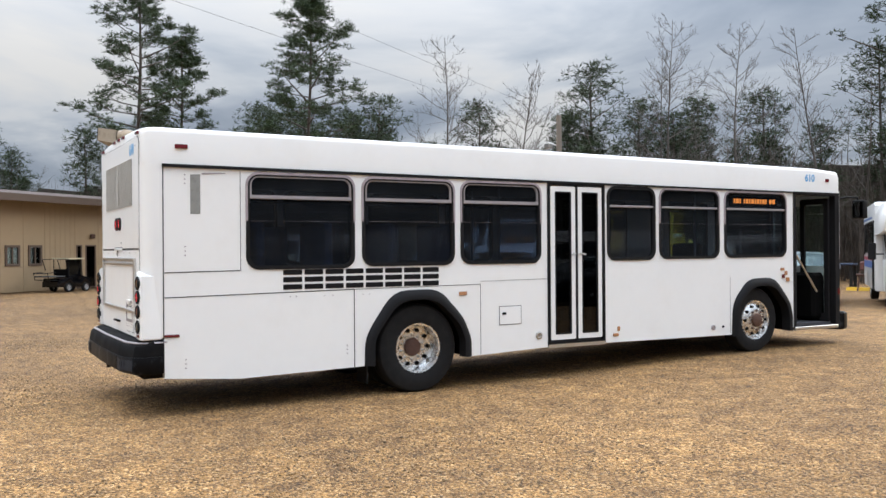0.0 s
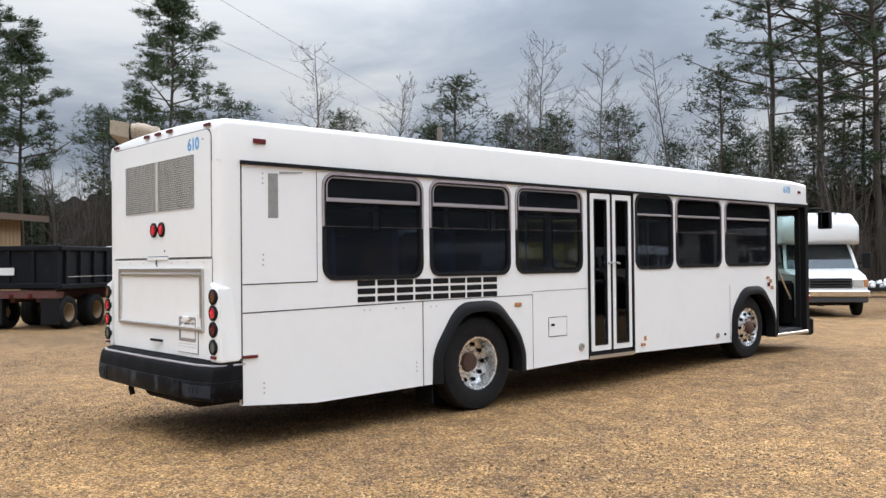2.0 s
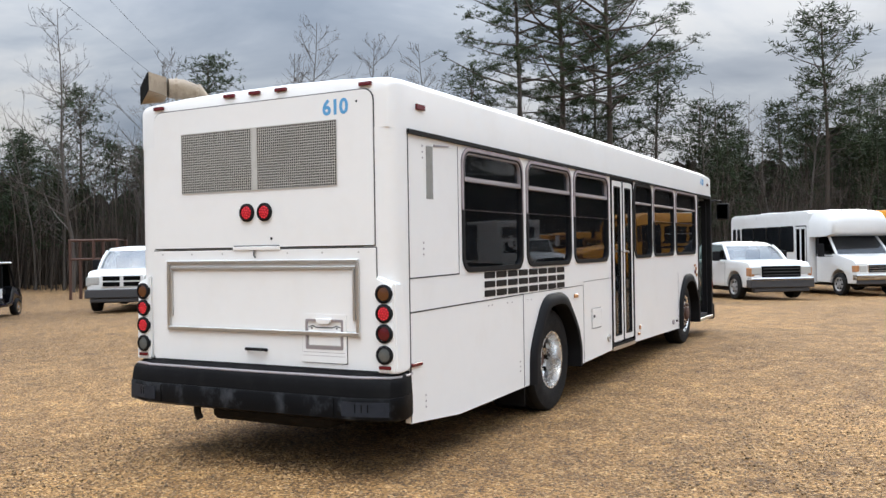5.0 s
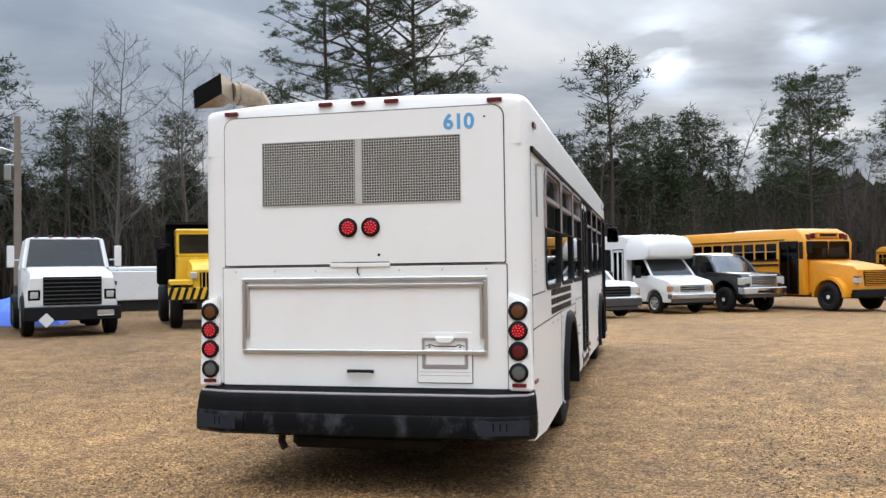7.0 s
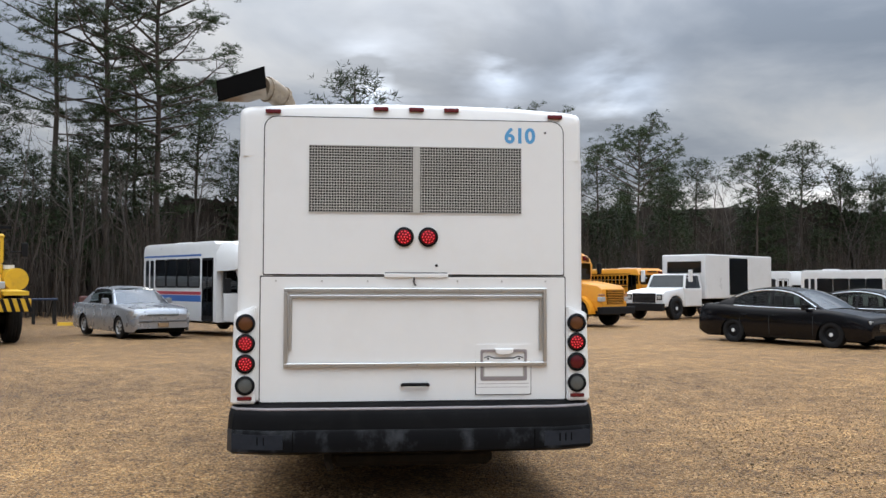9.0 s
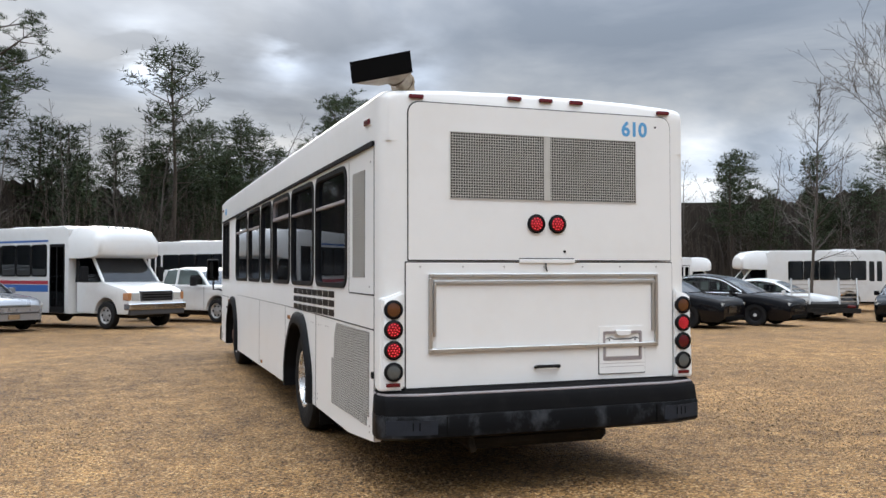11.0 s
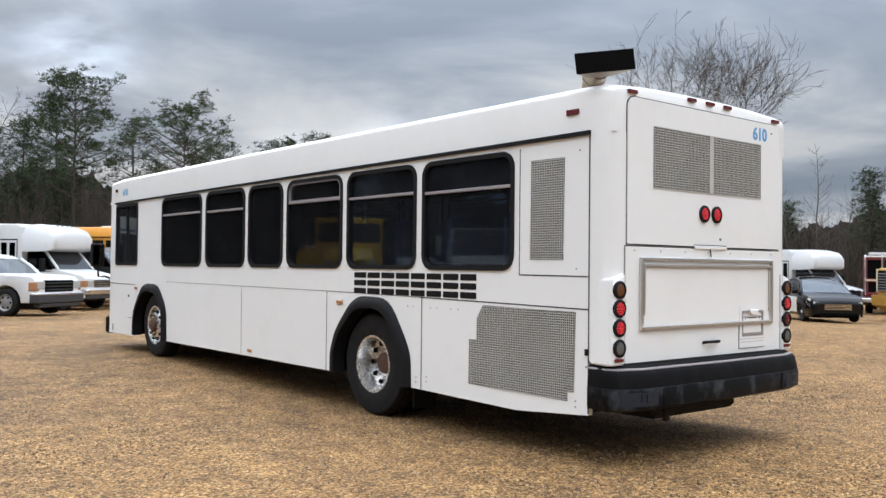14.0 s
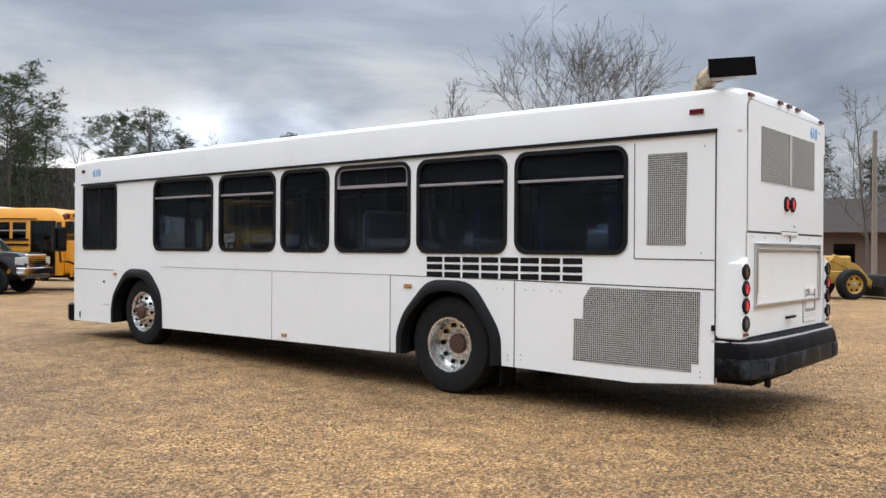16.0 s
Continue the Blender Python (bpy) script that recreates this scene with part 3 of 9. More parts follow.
def side_panels(s):
    """One side wall: lower band with wheel arches, pillars between the windows, and the band above them."""
    x0, x1 = sorted((s * (HW - 0.05), s * HW))
    bm = B()
    # the lower band, from the skirt to the window sills
    low = [(0.20, 0.37), (0.98, 0.31)] + [(2.46, ZS)] + ARCH_R[1:-1] + [(3.84, ZS + 0.02)]
    if s > 0:
        low_a = low + [(5.02, 0.40), (5.02, ZW0), (0.20, ZW0)]
        prism(bm, low_a, "x", x0, x1)
        low_b = [(5.97, 0.40), (8.40, 0.38)] + ARCH_F[1:-1] + [(9.68, 0.42), (9.74, 0.42), (9.74, ZW0), (5.97, ZW0)]
        prism(bm, low_b, "x", x0, x1)
        pillars = [(0.20, 1.06), (2.32, 2.41), (3.63, 3.72), (4.92, 5.02), (5.97, 6.01), (6.88, 6.95), (8.13, 8.23), (9.58, 9.74), (10.78, LEN)]
    else:
        low_a = low + [(8.40, 0.365)] + ARCH_F[1:-1] + [(9.68, 0.36), (LEN - 0.05, 0.35), (LEN - 0.05, 1.43), (0.20, 1.43)]
        prism(bm, low_a, "x", x0, x1)
        pillars = [(0.20, 1.03), (2.285, 2.375), (3.58, 3.67), (4.86, 4.955), (5.83, 5.925), (7.08, 7.21), (8.615, 9.585), (10.56, LEN - 0.05)]
    zp0 = ZW0 if s > 0 else 1.43
    part("side_wall", bm, WHITE, bus)
    for y0, y1 in pillars:
        bm = B()
        prism(bm, [(y0, zp0), (y1, zp0), (y1, ZW1), (y0, ZW1)], "x", x0, x1)
        part("window_pillar", bm, WHITE, bus)
    bm = B()
    prism(bm, [(0.20, ZW1), (LEN, ZW1), (LEN, ZD + 0.02), (0.20, ZD + 0.02)], "x", x0, x1)
    part("header_panel", bm, WHITE, bus)
    # seams between the skin panels
    xs = (s * (HW + 0.0005), s * (HW + 0.0025))
    xs = (min(xs), max(xs))
    def line(y0, z0, y1, z1, w=0.005):
        bm = B()
        if abs(y1 - y0) > abs(z1 - z0):
            prism(bm, [(y0, z0 - w), (y1, z1 - w), (y1, z1 + w), (y0, z0 + w)], "x", *xs)
        else:
            prism(bm, [(y0 - w, z0), (y0 + w, z0), (y1 + w, z1), (y1 - w, z1)], "x", *xs)
        part("panel_seam", bm, SEAM, bus)
    line(0.20, 0.38, 0.20, ZD, 0.006)
    if s > 0:
        line(0.21, 1.19, 2.31, 1.22); line(2.31, 1.22, 4.0, 1.235, 0.003); line(2.31, 0.33, 2.31, 1.22); line(4.0, 0.37, 4.0, 1.235, 0.003)
        line(0.21, 1.445, 1.0, 1.455); line(1.0, 1.455, 1.0, ZW1, 0.003); line(8.35, 0.40, 8.35, 1.24, 0.002); line(4.0, 1.27, 5.02, 1.28, 0.002)
    else:
        line(0.21, 1.185, 2.28, 1.212); line(2.28, 1.212, 3.965, 1.229, 0.003); line(2.28, 0.32, 2.28, 1.212); line(3.965, 0.345, 3.965, 1.229, 0.004)
        line(0.21, 1.440, 0.965, 1.444); line(0.965, 1.444, 0.965, ZW1, 0.004); line(5.99, 0.37, 5.99, 1.242, 0.002); line(3.97, 1.229, 8.42, 1.245, 0.002)
        line(9.66, 1.172, LEN - 0.06, 1.182); line(9.70, 0.64, 9.98, 0.64, 0.002)
    # drip rail
    bm = B()
    a, b = sorted((s * HW, s * (HW + 0.022)))
    up_z, fwd = (0.0, 10.72) if s > 0 else (0.018, 10.6)
    prism(bm, [(0.19, ZD - 0.014 + up_z), (fwd, ZD - 0.034), (fwd, ZD - 0.012), (0.19, ZD + 0.02 + up_z)], "x", a, b)
    part("drip_rail", bm, BLACK, bus, "black rubber drip rail")
    # rows of rivets
    spots = [(0.42, 0.46, 3), (2.22, 0.50, 3), (0.42, 1.62, 3), (0.42, 2.36, 3)] if s > 0 else [(0.33, 0.42, 2), (0.33, 1.50, 1), (0.30, 2.43, 1), (2.20, 0.42, 2), (2.36, 0.40, 2)]
    for y, z, k in spots:
        for i in range(k):
            bm = B()
            disc(bm, (y, z + i * 0.045), "x", 0.008, *sorted((s * HW, s * (HW + 0.003))), 8)
            part("rivet", bm, GREYTRIM, bus)
    for y in ((1.55, 1.62, 1.95, 2.05, 2.42, 2.5) if s > 0 else (1.75, 1.85, 2.05, 2.15, 2.42, 2.5)):
        bm = B()
        disc(bm, (y, 1.16 if s > 0 else 1.12), "x", 0.007, *sorted((s * HW, s * (HW + 0.003))), 8)
        part("rivet", bm, GREYTRIM, bus)


for side in (1, -1):
    side_panels(side)


def roof_and_rear():
    # roof with rounded cant rails, rounded off at the back
    def section(y, inset, drop):
        w, top, low = HW - inset, ZR - drop, ZD + 0.02
        pts = [(-w, low)]
        half = [(w, low), (w, 2.870 - drop), (w - 0.003, 2.888 - drop), (w - 0.013, 2.906 - drop), (w - 0.034, 2.921 - drop), (w - 0.07, 2.930 - drop), (w - 0.12, 2.936 - drop), (w * 0.6, top - 0.010), (w * 0.25, top)]
        return [(x, y, z) for x, z in half] + [(-x, y, z) for x, z in reversed(half)]
    bm = B()
    rows = [section(0.003, 0.06, 0.048), section(0.014, 0.045, 0.026), section(0.04, 0.028, 0.012), section(0.09, 0.010, 0.003), section(0.18, 0.0, 0.0), section(0.30, 0.0, 0.0), section(5.0, 0.0, 0.0),
            section(10.3, 0.0, 0.02), section(LEN - 0.05, 0.0, 0.05), section(LEN + 0.05, 0.05, 0.10)]
    loft(bm, rows, closed=True)
    part("roof", bm, WHITE, bus, smooth=True)
    # rounded rear corner posts
    for s in (1, -1):
        plan = [(s * HW, 0.20), (s * HW, 0.12), (s * (HW - 0.01), 0.07), (s * (HW - 0.035), 0.03), (s * (HW - 0.075), 0.008), (s * (HW - 0.12), 0.0), (s * 1.02, 0.0), (s * 1.02, 0.06), (s * (HW - 0.08), 0.08), (s * (HW - 0.06), 0.20)]
        bm = B()
        prism(bm, plan, "z", 0.79, ZD + 0.02)
        part("corner_post", bm, WHITE, bus, smooth=True)
    bm = B()
    box(bm, -1.03, 1.03, 0.012, 0.05, 0.60, ZD + 0.02)
    part("rear_wall", bm, WHITE, bus)


roof_and_rear()


def rear_details():
    # seals that show as thin dark lines round the two hatches
    bm = B()
    prism(bm, rrect(-1.095, 1.125, 1.690, 2.85, (0.01, 0.01, 0.09, 0.09)), "y", -0.002, 0.012)
    prism(bm, rrect(-1.115, 1.135, 0.757, 1.686, 0.01), "y", -0.002, 0.012)
    part("hatch_seal", bm, SEAM, bus)
    bm = B()
    prism(bm, rrect(-1.087, 1.117, 1.698, 2.842, (0.01, 0.01, 0.085, 0.085)), "y", -0.010, 0.0)
    up_hatch = part("upper_hatch", bm, WHITE, bus)
    bm = B()
    prism(bm, rrect(-1.107, 1.127, 0.777, 1.678, 0.01), "y", -0.010, 0.0)
    low_hatch = part("engine_door", bm, WHITE, bus)
    # latch flap between them
    bm = B()
    box(bm, -0.22, 0.25, -0.022, -0.010, 1.674, 1.704, 0.003)
    part("latch_flap", bm, WHITE, low_hatch)
    bm = B()
    box(bm, -0.215, 0.245, -0.016, -0.009, 1.700, 1.712)
    tube(bm, [(0.0, -0.022, 1.674), (0.0, -0.028, 1.634), (0.012, -0.02, 1.614)], 0.006, 6)
    part("latch_gap", bm, SEAM, low_hatch)
    # perforated intake grille: dark ground, bars both ways, a post in the middle
    bm = B()
    box(bm, -0.768, 0.797, -0.014, -0.0105, 2.150, 2.638)
    part("grille_back", bm, MESHDARK, up_hatch, "dark space behind the intake grille")
    bm = B()
    n = 78
    for i in range(n + 1):
        x = -0.768 + 1.565 * i / n
        box(bm, x - 0.0026, x + 0.0026, -0.0162, -0.0135, 2.150, 2.638)
    for i in range(25):
        z = 2.150 + 0.488 * i / 24
        box(bm, -0.768, 0.797, -0.0170, -0.0132, z - 0.0026, z + 0.0026)
    part("grille_mesh", bm, GRILLE, up_hatch, "grey perforated intake grille")
    bm = B()
    box(bm, -0.012, 0.042, -0.0245, -0.0165, 2.150, 2.638)
    part("grille_post", bm, GRILLE, up_hatch)
    # advertising frame of aluminium rails
    bm = B()
    x0, x1, z0, z1 = -0.94, 0.986, 1.022, 1.596
    for a, b, c, d in ((x0, x1, z1 - 0.03, z1), (x0 + 0.04, x1 - 0.03, z1 - 0.075, z1 - 0.05), (x0, x1, z0, z0 + 0.032), (x0, x0 + 0.028, z0 + 0.032, z1 - 0.03), (x1 - 0.028, x1, z0 + 0.032, z1 - 0.03),
                       (x0 + 0.036, x0 + 0.056, z0 + 0.12, z1 - 0.075), (x1 - 0.056, x1 - 0.036, z0 + 0.12, z1 - 0.075)):
        box(bm, a, b, -0.034, -0.010, c, d, 0.004)
    part("advert_frame", bm, ALU, low_hatch, "aluminium advertising frame")
    for i in range(7):
        for x, z, y in ((x0 + 0.03 + (x1 - x0 - 0.06) * i / 6, z1 - 0.015, -0.038), (x0 + 0.03 + (x1 - x0 - 0.06) * i / 6, z0 + 0.016, -0.038), (-1.0 + i * 0.33, 1.648, -0.014)):
            bm = B()
            disc(bm, (x, z), "y", 0.007, y, y + 0.004, 8)
            part("screw", bm, STEEL, low_hatch)
    bm = B()
    box(bm, x0 + 0.06, x1 - 0.06, -0.0135, -0.0105, z0 + 0.036, z1 - 0.08)
    part("advert_board", bm, WHITE, low_hatch, "blank white board with a yellowed patch")
    # number plate holder, empty
    bm = B()
    ring(bm, rrect(0.452, 0.871, 0.812, 1.190, 0.01), rrect(0.457, 0.866, 0.817, 1.185, 0.01), "y", -0.0125, -0.0095)
    part("panel_gap", bm, SEAM, low_hatch)
    bm = B()
    ring(bm, rrect(0.458, 0.865, 0.818, 1.184, 0.01), rrect(0.495, 0.832, 0.930, 1.140, 0.01), "y", -0.020, -0.0105)
    part("plate_surround", bm, WHITE, low_hatch)
    bm = B()
    ring(bm, rrect(0.490, 0.837, 0.918, 1.146, 0.012), rrect(0.508, 0.819, 0.944, 1.126, 0.012), "y", -0.0225, -0.0125)
    part("plate_bracket", bm, GREYTRIM, low_hatch)
    bm = B()
    prism(bm, rrect(0.508, 0.819, 0.944, 1.126, 0.01), "y", -0.0125, -0.0108)
    part("plate_recess", bm, GRILLE, low_hatch)
    bm = B()
    prism(bm, [(0.520, 0.950), (0.808, 0.950), (0.808, 1.082), (0.775, 1.094), (0.740, 1.080), (0.588, 1.080), (0.553, 1.094), (0.520, 1.082)], "y", -0.0165, -0.0130)
    part("plate_blank", bm, WHITE, low_hatch)
    bm = B()
    prism(bm, [(0.516, 1.086), (0.553, 1.100), (0.592, 1.086), (0.736, 1.086), (0.775, 1.100), (0.812, 1.086), (0.812, 1.080), (0.775, 1.092), (0.738, 1.078), (0.590, 1.078), (0.553, 1.092), (0.516, 1.080)], "y", -0.0175, -0.0165)
    for x in (0.548, 0.778):
        disc(bm, (x, 1.078), "y", 0.008, -0.0195, -0.0165, 8)
    part("plate_clip", bm, SEAM, low_hatch)
    bm = B()
    prism(bm, [(0.595, 1.152), (0.735, 1.152), (0.728, 1.122), (0.705, 1.108), (0.625, 1.108), (0.602, 1.122)], "y", -0.040, -0.018, 0.004)
    part("plate_lamp", bm, WHITE, low_hatch)
    for z in (0.868, 0.894):
        bm = B()
        box(bm, 0.47, 0.853, -0.0205, -0.0195, z, z + 0.003)
        part("panel_crease", bm, GREYTRIM, low_hatch)
    # door handle
    bm = B()
    tube(bm, [(-0.085, -0.012, 0.890), (-0.08, -0.045, 0.897), (0.10, -0.045, 0.897), (0.105, -0.012, 0.890)], 0.013, 8)
    part("handle", bm, BLACK, low_hatch, "black pull handle")
    for x, z, rad in ((0.165, 1.763, 0.011), (0.98, 2.76, 0.008)):
        bm = B()
        disc(bm, (x, z), "y", rad, -0.014, -0.0095, 10)
        part("bolt", bm, BLACK, up_hatch)


rear_details()


def round_lamp(parent, x, z, y, r, lens, lit=False):
    bm = B()
    lathe(bm, [(r * 1.12, y + 0.01), (r * 1.12, y - 0.012), (r * 0.86, y - 0.020), (r * 0.84, y - 0.006)], "y", (x, 0, z), 22, caps=False)
    bez = part("tail_lamp", bm, BLACK, parent, smooth=True)
    bm = B()
    lathe(bm, [(r * 0.85, y - 0.004), (r * 0.8, y - 0.011), (r * 0.5, y - 0.016), (0.001, y - 0.018)], "y", (x, 0, z), 22)
    part("lens", bm, lens, bez, smooth=True)
    if lit:
        for k, (q, rad) in enumerate(((1, 0.0), (6, 0.34), (11, 0.64))):
            for i in range(q):
                t = 2 * math.pi * i / q + k
                bm = B()
                disc(bm, (x + r * rad * math.cos(t), z + r * rad * math.sin(t)), "y", r * 0.085, y - 0.021 + 0.009 * rad, y - 0.010, 6)
                part("diode", bm, REDDOT, bez)
    return bez


def tail_lamps():
    for s in (1, -1):
        a, b = sorted((s * 1.13, s * 1.315))
        # pod that wraps round the corner
        bm = B()
        plan = [(s * 1.135, -0.035), (s * 1.27, -0.035), (s * 1.305, -0.022), (s * 1.318, 0.01), (s * 1.305, 0.10), (s * 1.285, 0.19), (s * 1.2, 0.19), (s * 1.135, 0.02)]
        prism(bm, plan, "z", 0.768, 1.49)
        # rounded upper outer edge
        for v in bm.verts:
            if v.co.z > 1.4:
                k = max(0, (v.co.y + 0.035) / 0.23)
                v.co.z -= 0.02 + 0.0 * k
                if abs(v.co.x) > 1.26:
                    v.co.z -= 0.05
                    v.co.x *= 0.985
        bmesh.ops.bevel(bm, geom=[ed for ed in bm.edges], offset=0.012, segments=2, affect="EDGES")
        pod = part("lamp_pod", bm, WHITE, bus, smooth=True)
        lenses = (AMBERLAMP, REDLIT, REDLAMP, GREYLENS) if s > 0 else (AMBERLAMP, REDLIT, REDLIT, GREYLENS)
        for z, lens in zip((1.342, 1.200, 1.054, 0.900), lenses):
            round_lamp(pod, s * 1.209, z, -0.036, 0.062, lens, lens is REDLIT)
        bm = B()
        box(bm, s * 1.212 - 0.052, s * 1.212 + 0.052, -0.046, -0.034, 0.795, 0.822, 0.004)
        part("reflector", bm, MARKRED, pod)
    for x in (-0.075, 0.103):
        round_lamp(bus, x, 1.972, -0.012, 0.065, REDLIT, True)
    # clearance lamps along the roof edge, and side markers
    for x in (-1.028, -0.248, 0.014, 0.274, 1.056):
        bm = B()
        box(bm, x - 0.055, x + 0.055, -0.020, 0.03, 2.900 - 0.034 * (abs(x) > 0.9), 2.930 - 0.034 * (abs(x) > 0.9), 0.005)
        part("clearance_lamp", bm, MARKRED, bus)
    for s, y, z, col, w, h in ((1, 0.385, 2.738, MARKRED, 0.065, 0.022), (-1, 0.375, 2.736, MARKRED, 0.065, 0.022), (1, 3.745, 1.13, MARKAMB, 0.055, 0.022), (-1, 3.70, 1.115, MARKAMB, 0.055, 0.022),
                               (1, 10.55, 2.725, MARKRED, 0.04, 0.025), (-1, 10.55, 2.722, MARKRED, 0.04, 0.025), (1, 0.28, 0.80, MARKRED, 0.075, 0.014), (-1, 5.745, 0.435, MARKAMB, 0.045, 0.02),
                               (1, 9.48, 1.33, MARKAMB, 0.04, 0.02), (1, 9.56, 1.27, MARKAMB, 0.03, 0.03), (1, 9.60, 1.17, MARKAMB, 0.035, 0.03), (1, 9.50, 1.22, MARKRED, 0.03, 0.03), (-1, 9.62, 1.12, MARKAMB, 0.04, 0.02),
                               (1, 6.15, 0.50, MARKAMB, 0.045, 0.02), (1, 6.20, 0.58, MARKAMB, 0.02, 0.03), (1, 10.82, 0.95, MARKRED, 0.03, 0.05)):
        bm = B()
        xx = sorted((s * HW, s * (HW + 0.018)))
        box(bm, xx[0], xx[1], y - w, y + w, z - h, z + h, 0.005)
        part("side_marker", bm, col, bus)


tail_lamps()


def bumpers():
    plan = [(1.30, 0.20), (1.325, 0.10), (1.33, -0.03), (1.29, -0.11), (1.05, -0.185), (0.0, -0.205)]
    full = plan + [(-x, y) for x, y in reversed(plan[:-1])]
    bm = B()
    rows = []
    for z, grow, pull in ((0.428, -0.012, 0.035), (0.448, 0.0, 0.0), (0.586, 0.0, 0.0), (0.600, -0.003, 0.008), (0.650, -0.005, 0.016), (0.700, -0.008, 0.026), (0.730, -0.014, 0.048), (0.762, -0.03, 0.125)):
        rows.append([(x + (grow if x > 0 else -grow), y + (pull if y < 0.1 else 0), z) for x, y in full] + [(-1.2, 0.2, z), (-1.0, 0.02, z), (1.0, 0.02, z), (1.2, 0.2, z)])
    loft(bm, rows[:4])
    rear = part("rear_bumper", bm, BUMPER, bus, "scuffed black plastic rear bumper", smooth=True)
    bm = B()
    loft(bm, [[(x, y, z + 0.001) for x, y, z in row] for row in rows[3:]])
    part("bumper_cap", bm, BUMPTOP, rear, "plain black upper face of the bumper", smooth=True)
    # pale strip: edge wear, with the ledge's highlight put into the colour
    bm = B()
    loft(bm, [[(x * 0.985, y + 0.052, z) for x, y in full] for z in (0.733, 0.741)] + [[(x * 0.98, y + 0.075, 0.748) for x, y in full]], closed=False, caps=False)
    part("worn_highlight", bm, GREYTRIM, rear, "pale worn upper edge of the bumper, with its highlight in the colour")
    for s in (1, -1):
        bm = B()
        pad = [(s * 0.93, -0.192), (s * 1.05, -0.1885), (s * 1.285, -0.1145), (s * 1.285, -0.100), (s * 1.05, -0.17), (s * 0.93, -0.175)]
        prism(bm, pad if s > 0 else pad[::-1], "z", 0.468, 0.572)
        part("bumper_pad", bm, SLATE, rear, "faded blue-grey corner of the bumper")
    slots = [(x - 0.06 + i * 0.045, x - 0.045 + i * 0.045, 0.500, 0.556) for x in (-1.05, 1.05) for i in range(4)] + [(x - 0.003, x + 0.003, 0.450, 0.590) for x in (-0.86, 0.86)]
    for a, b, c, d in slots:
        bm = B()
        face = -0.2085 + 0.02 * min(abs(a), 1.05) / 1.05 + max(0.0, abs((a + b) / 2) - 1.05) * 0.31
        box(bm, a, b, face, face + 0.05, c, d)
        part("bumper_slot", bm, HOLE, rear)
    bm = B()
    plan = [(1.26, 10.80), (1.30, 10.95), (1.25, 11.08), (0.9, 11.16), (-0.9, 11.16), (-1.25, 11.08), (-1.30, 10.95), (-1.26, 10.80)]
    prism(bm, plan, "z", 0.33, 0.62, 0.03)
    part("front_bumper", bm, BUMPER, bus, "black front bumper")


bumpers()


SURROUND = material("faded_mauve_window_trim", (0.33, 0.285, 0.30), 0.55, 0.0, vary=0.3, scale=4, fine=14, dirt=(0.10, 0.08, 0.085), dirt_amount=0.5)


def bus_window(s, y0, y1, z0, z1, bar=None, thick_upper=False, pane=TINT, r=0.14, surround=False):
    """A window in a side wall: rubber frame, panes, and where it opens a bar with an upper sash."""
    xo, xi = s * (HW + 0.012), s * (HW - 0.045)
    a, b = sorted((xo, xi))
    bm = B()
    ring(bm, rrect(y0, y1, z0, z1, r), rrect(y0 + 0.042, y1 - 0.042, z0 + 0.042, z1 - 0.042, r * 0.72), "x", a, b)
    w = part("window", bm, BLACK, bus, smooth=False)
    # corner fillers behind the rounded frame
    bm = B()
    ring(bm, rrect(y0 - 0.02, y1 + 0.02, min(z0 - 0.005, 1.455 if s > 0 else 1.425), z1 + 0.002, 0.001), rrect(y0 + 0.006, y1 - 0.006, z0 + 0.006, z1 - 0.006, r), "x", *sorted((s * (HW - 0.001), s * (HW - 0.04))))
    part("opening_trim", bm, WHITE, w)
    if surround:
        bm = B()
        zm = z0 + 0.5 * (z1 - z0)
        ring(bm, rrect(y0 - 0.004, y1 + 0.004, zm, z1 + 0.004, (0.001, 0.001, r, r)), rrect(y0 + 0.018, y1 - 0.018, zm + 0.001, z1 - 0.026, (0.001, 0.001, r * 0.85, r * 0.85)), "x", *sorted((s * (HW + 0.004), s * (HW + 0.016))))
        part("surround", bm, SURROUND, w, "faded grey window surround")
    gx = sorted((s * (HW - 0.016), s * (HW - 0.022)))
    zb = bar if bar else None
    bm = B()
    prism(bm, rrect(y0 + 0.03, y1 - 0.03, z0 + 0.03, (zb if zb else z1 - 0.03), (r * 0.75, r * 0.75, 0, 0) if zb else r * 0.75), "x", gx[0], gx[1])
    part("pane", bm, pane, w).visible_shadow = False
    if zb:
        bm = B()
        prism(bm, rrect(y0 + 0.03, y1 - 0.03, zb, z1 - 0.03, (0, 0, r * 0.75, r * 0.75)), "x", gx[0] - s * 0.004, gx[1] - s * 0.004)
        part("pane", bm, pane, w).visible_shadow = False
        bm = B()
        box(bm, *sorted((s * (HW + 0.008), s * (HW - 0.02))), y0 + 0.035, y1 - 0.035, zb - 0.014, zb + 0.014, 0.003)
        if thick_upper:
            ring(bm, rrect(y0 + 0.035, y1 - 0.035, zb + 0.014, z1 - 0.032, (0.005, 0.005, 0.10, 0.10)), rrect(y0 + 0.062, y1 - 0.062, zb + 0.025, z1 - 0.055, (0.01, 0.01, 0.08, 0.08)), "x", *sorted((s * (HW + 0.006), s * (HW - 0.02))))
        part("sash", bm, GREYTRIM, w, "grey metal sliding sash")
    return w


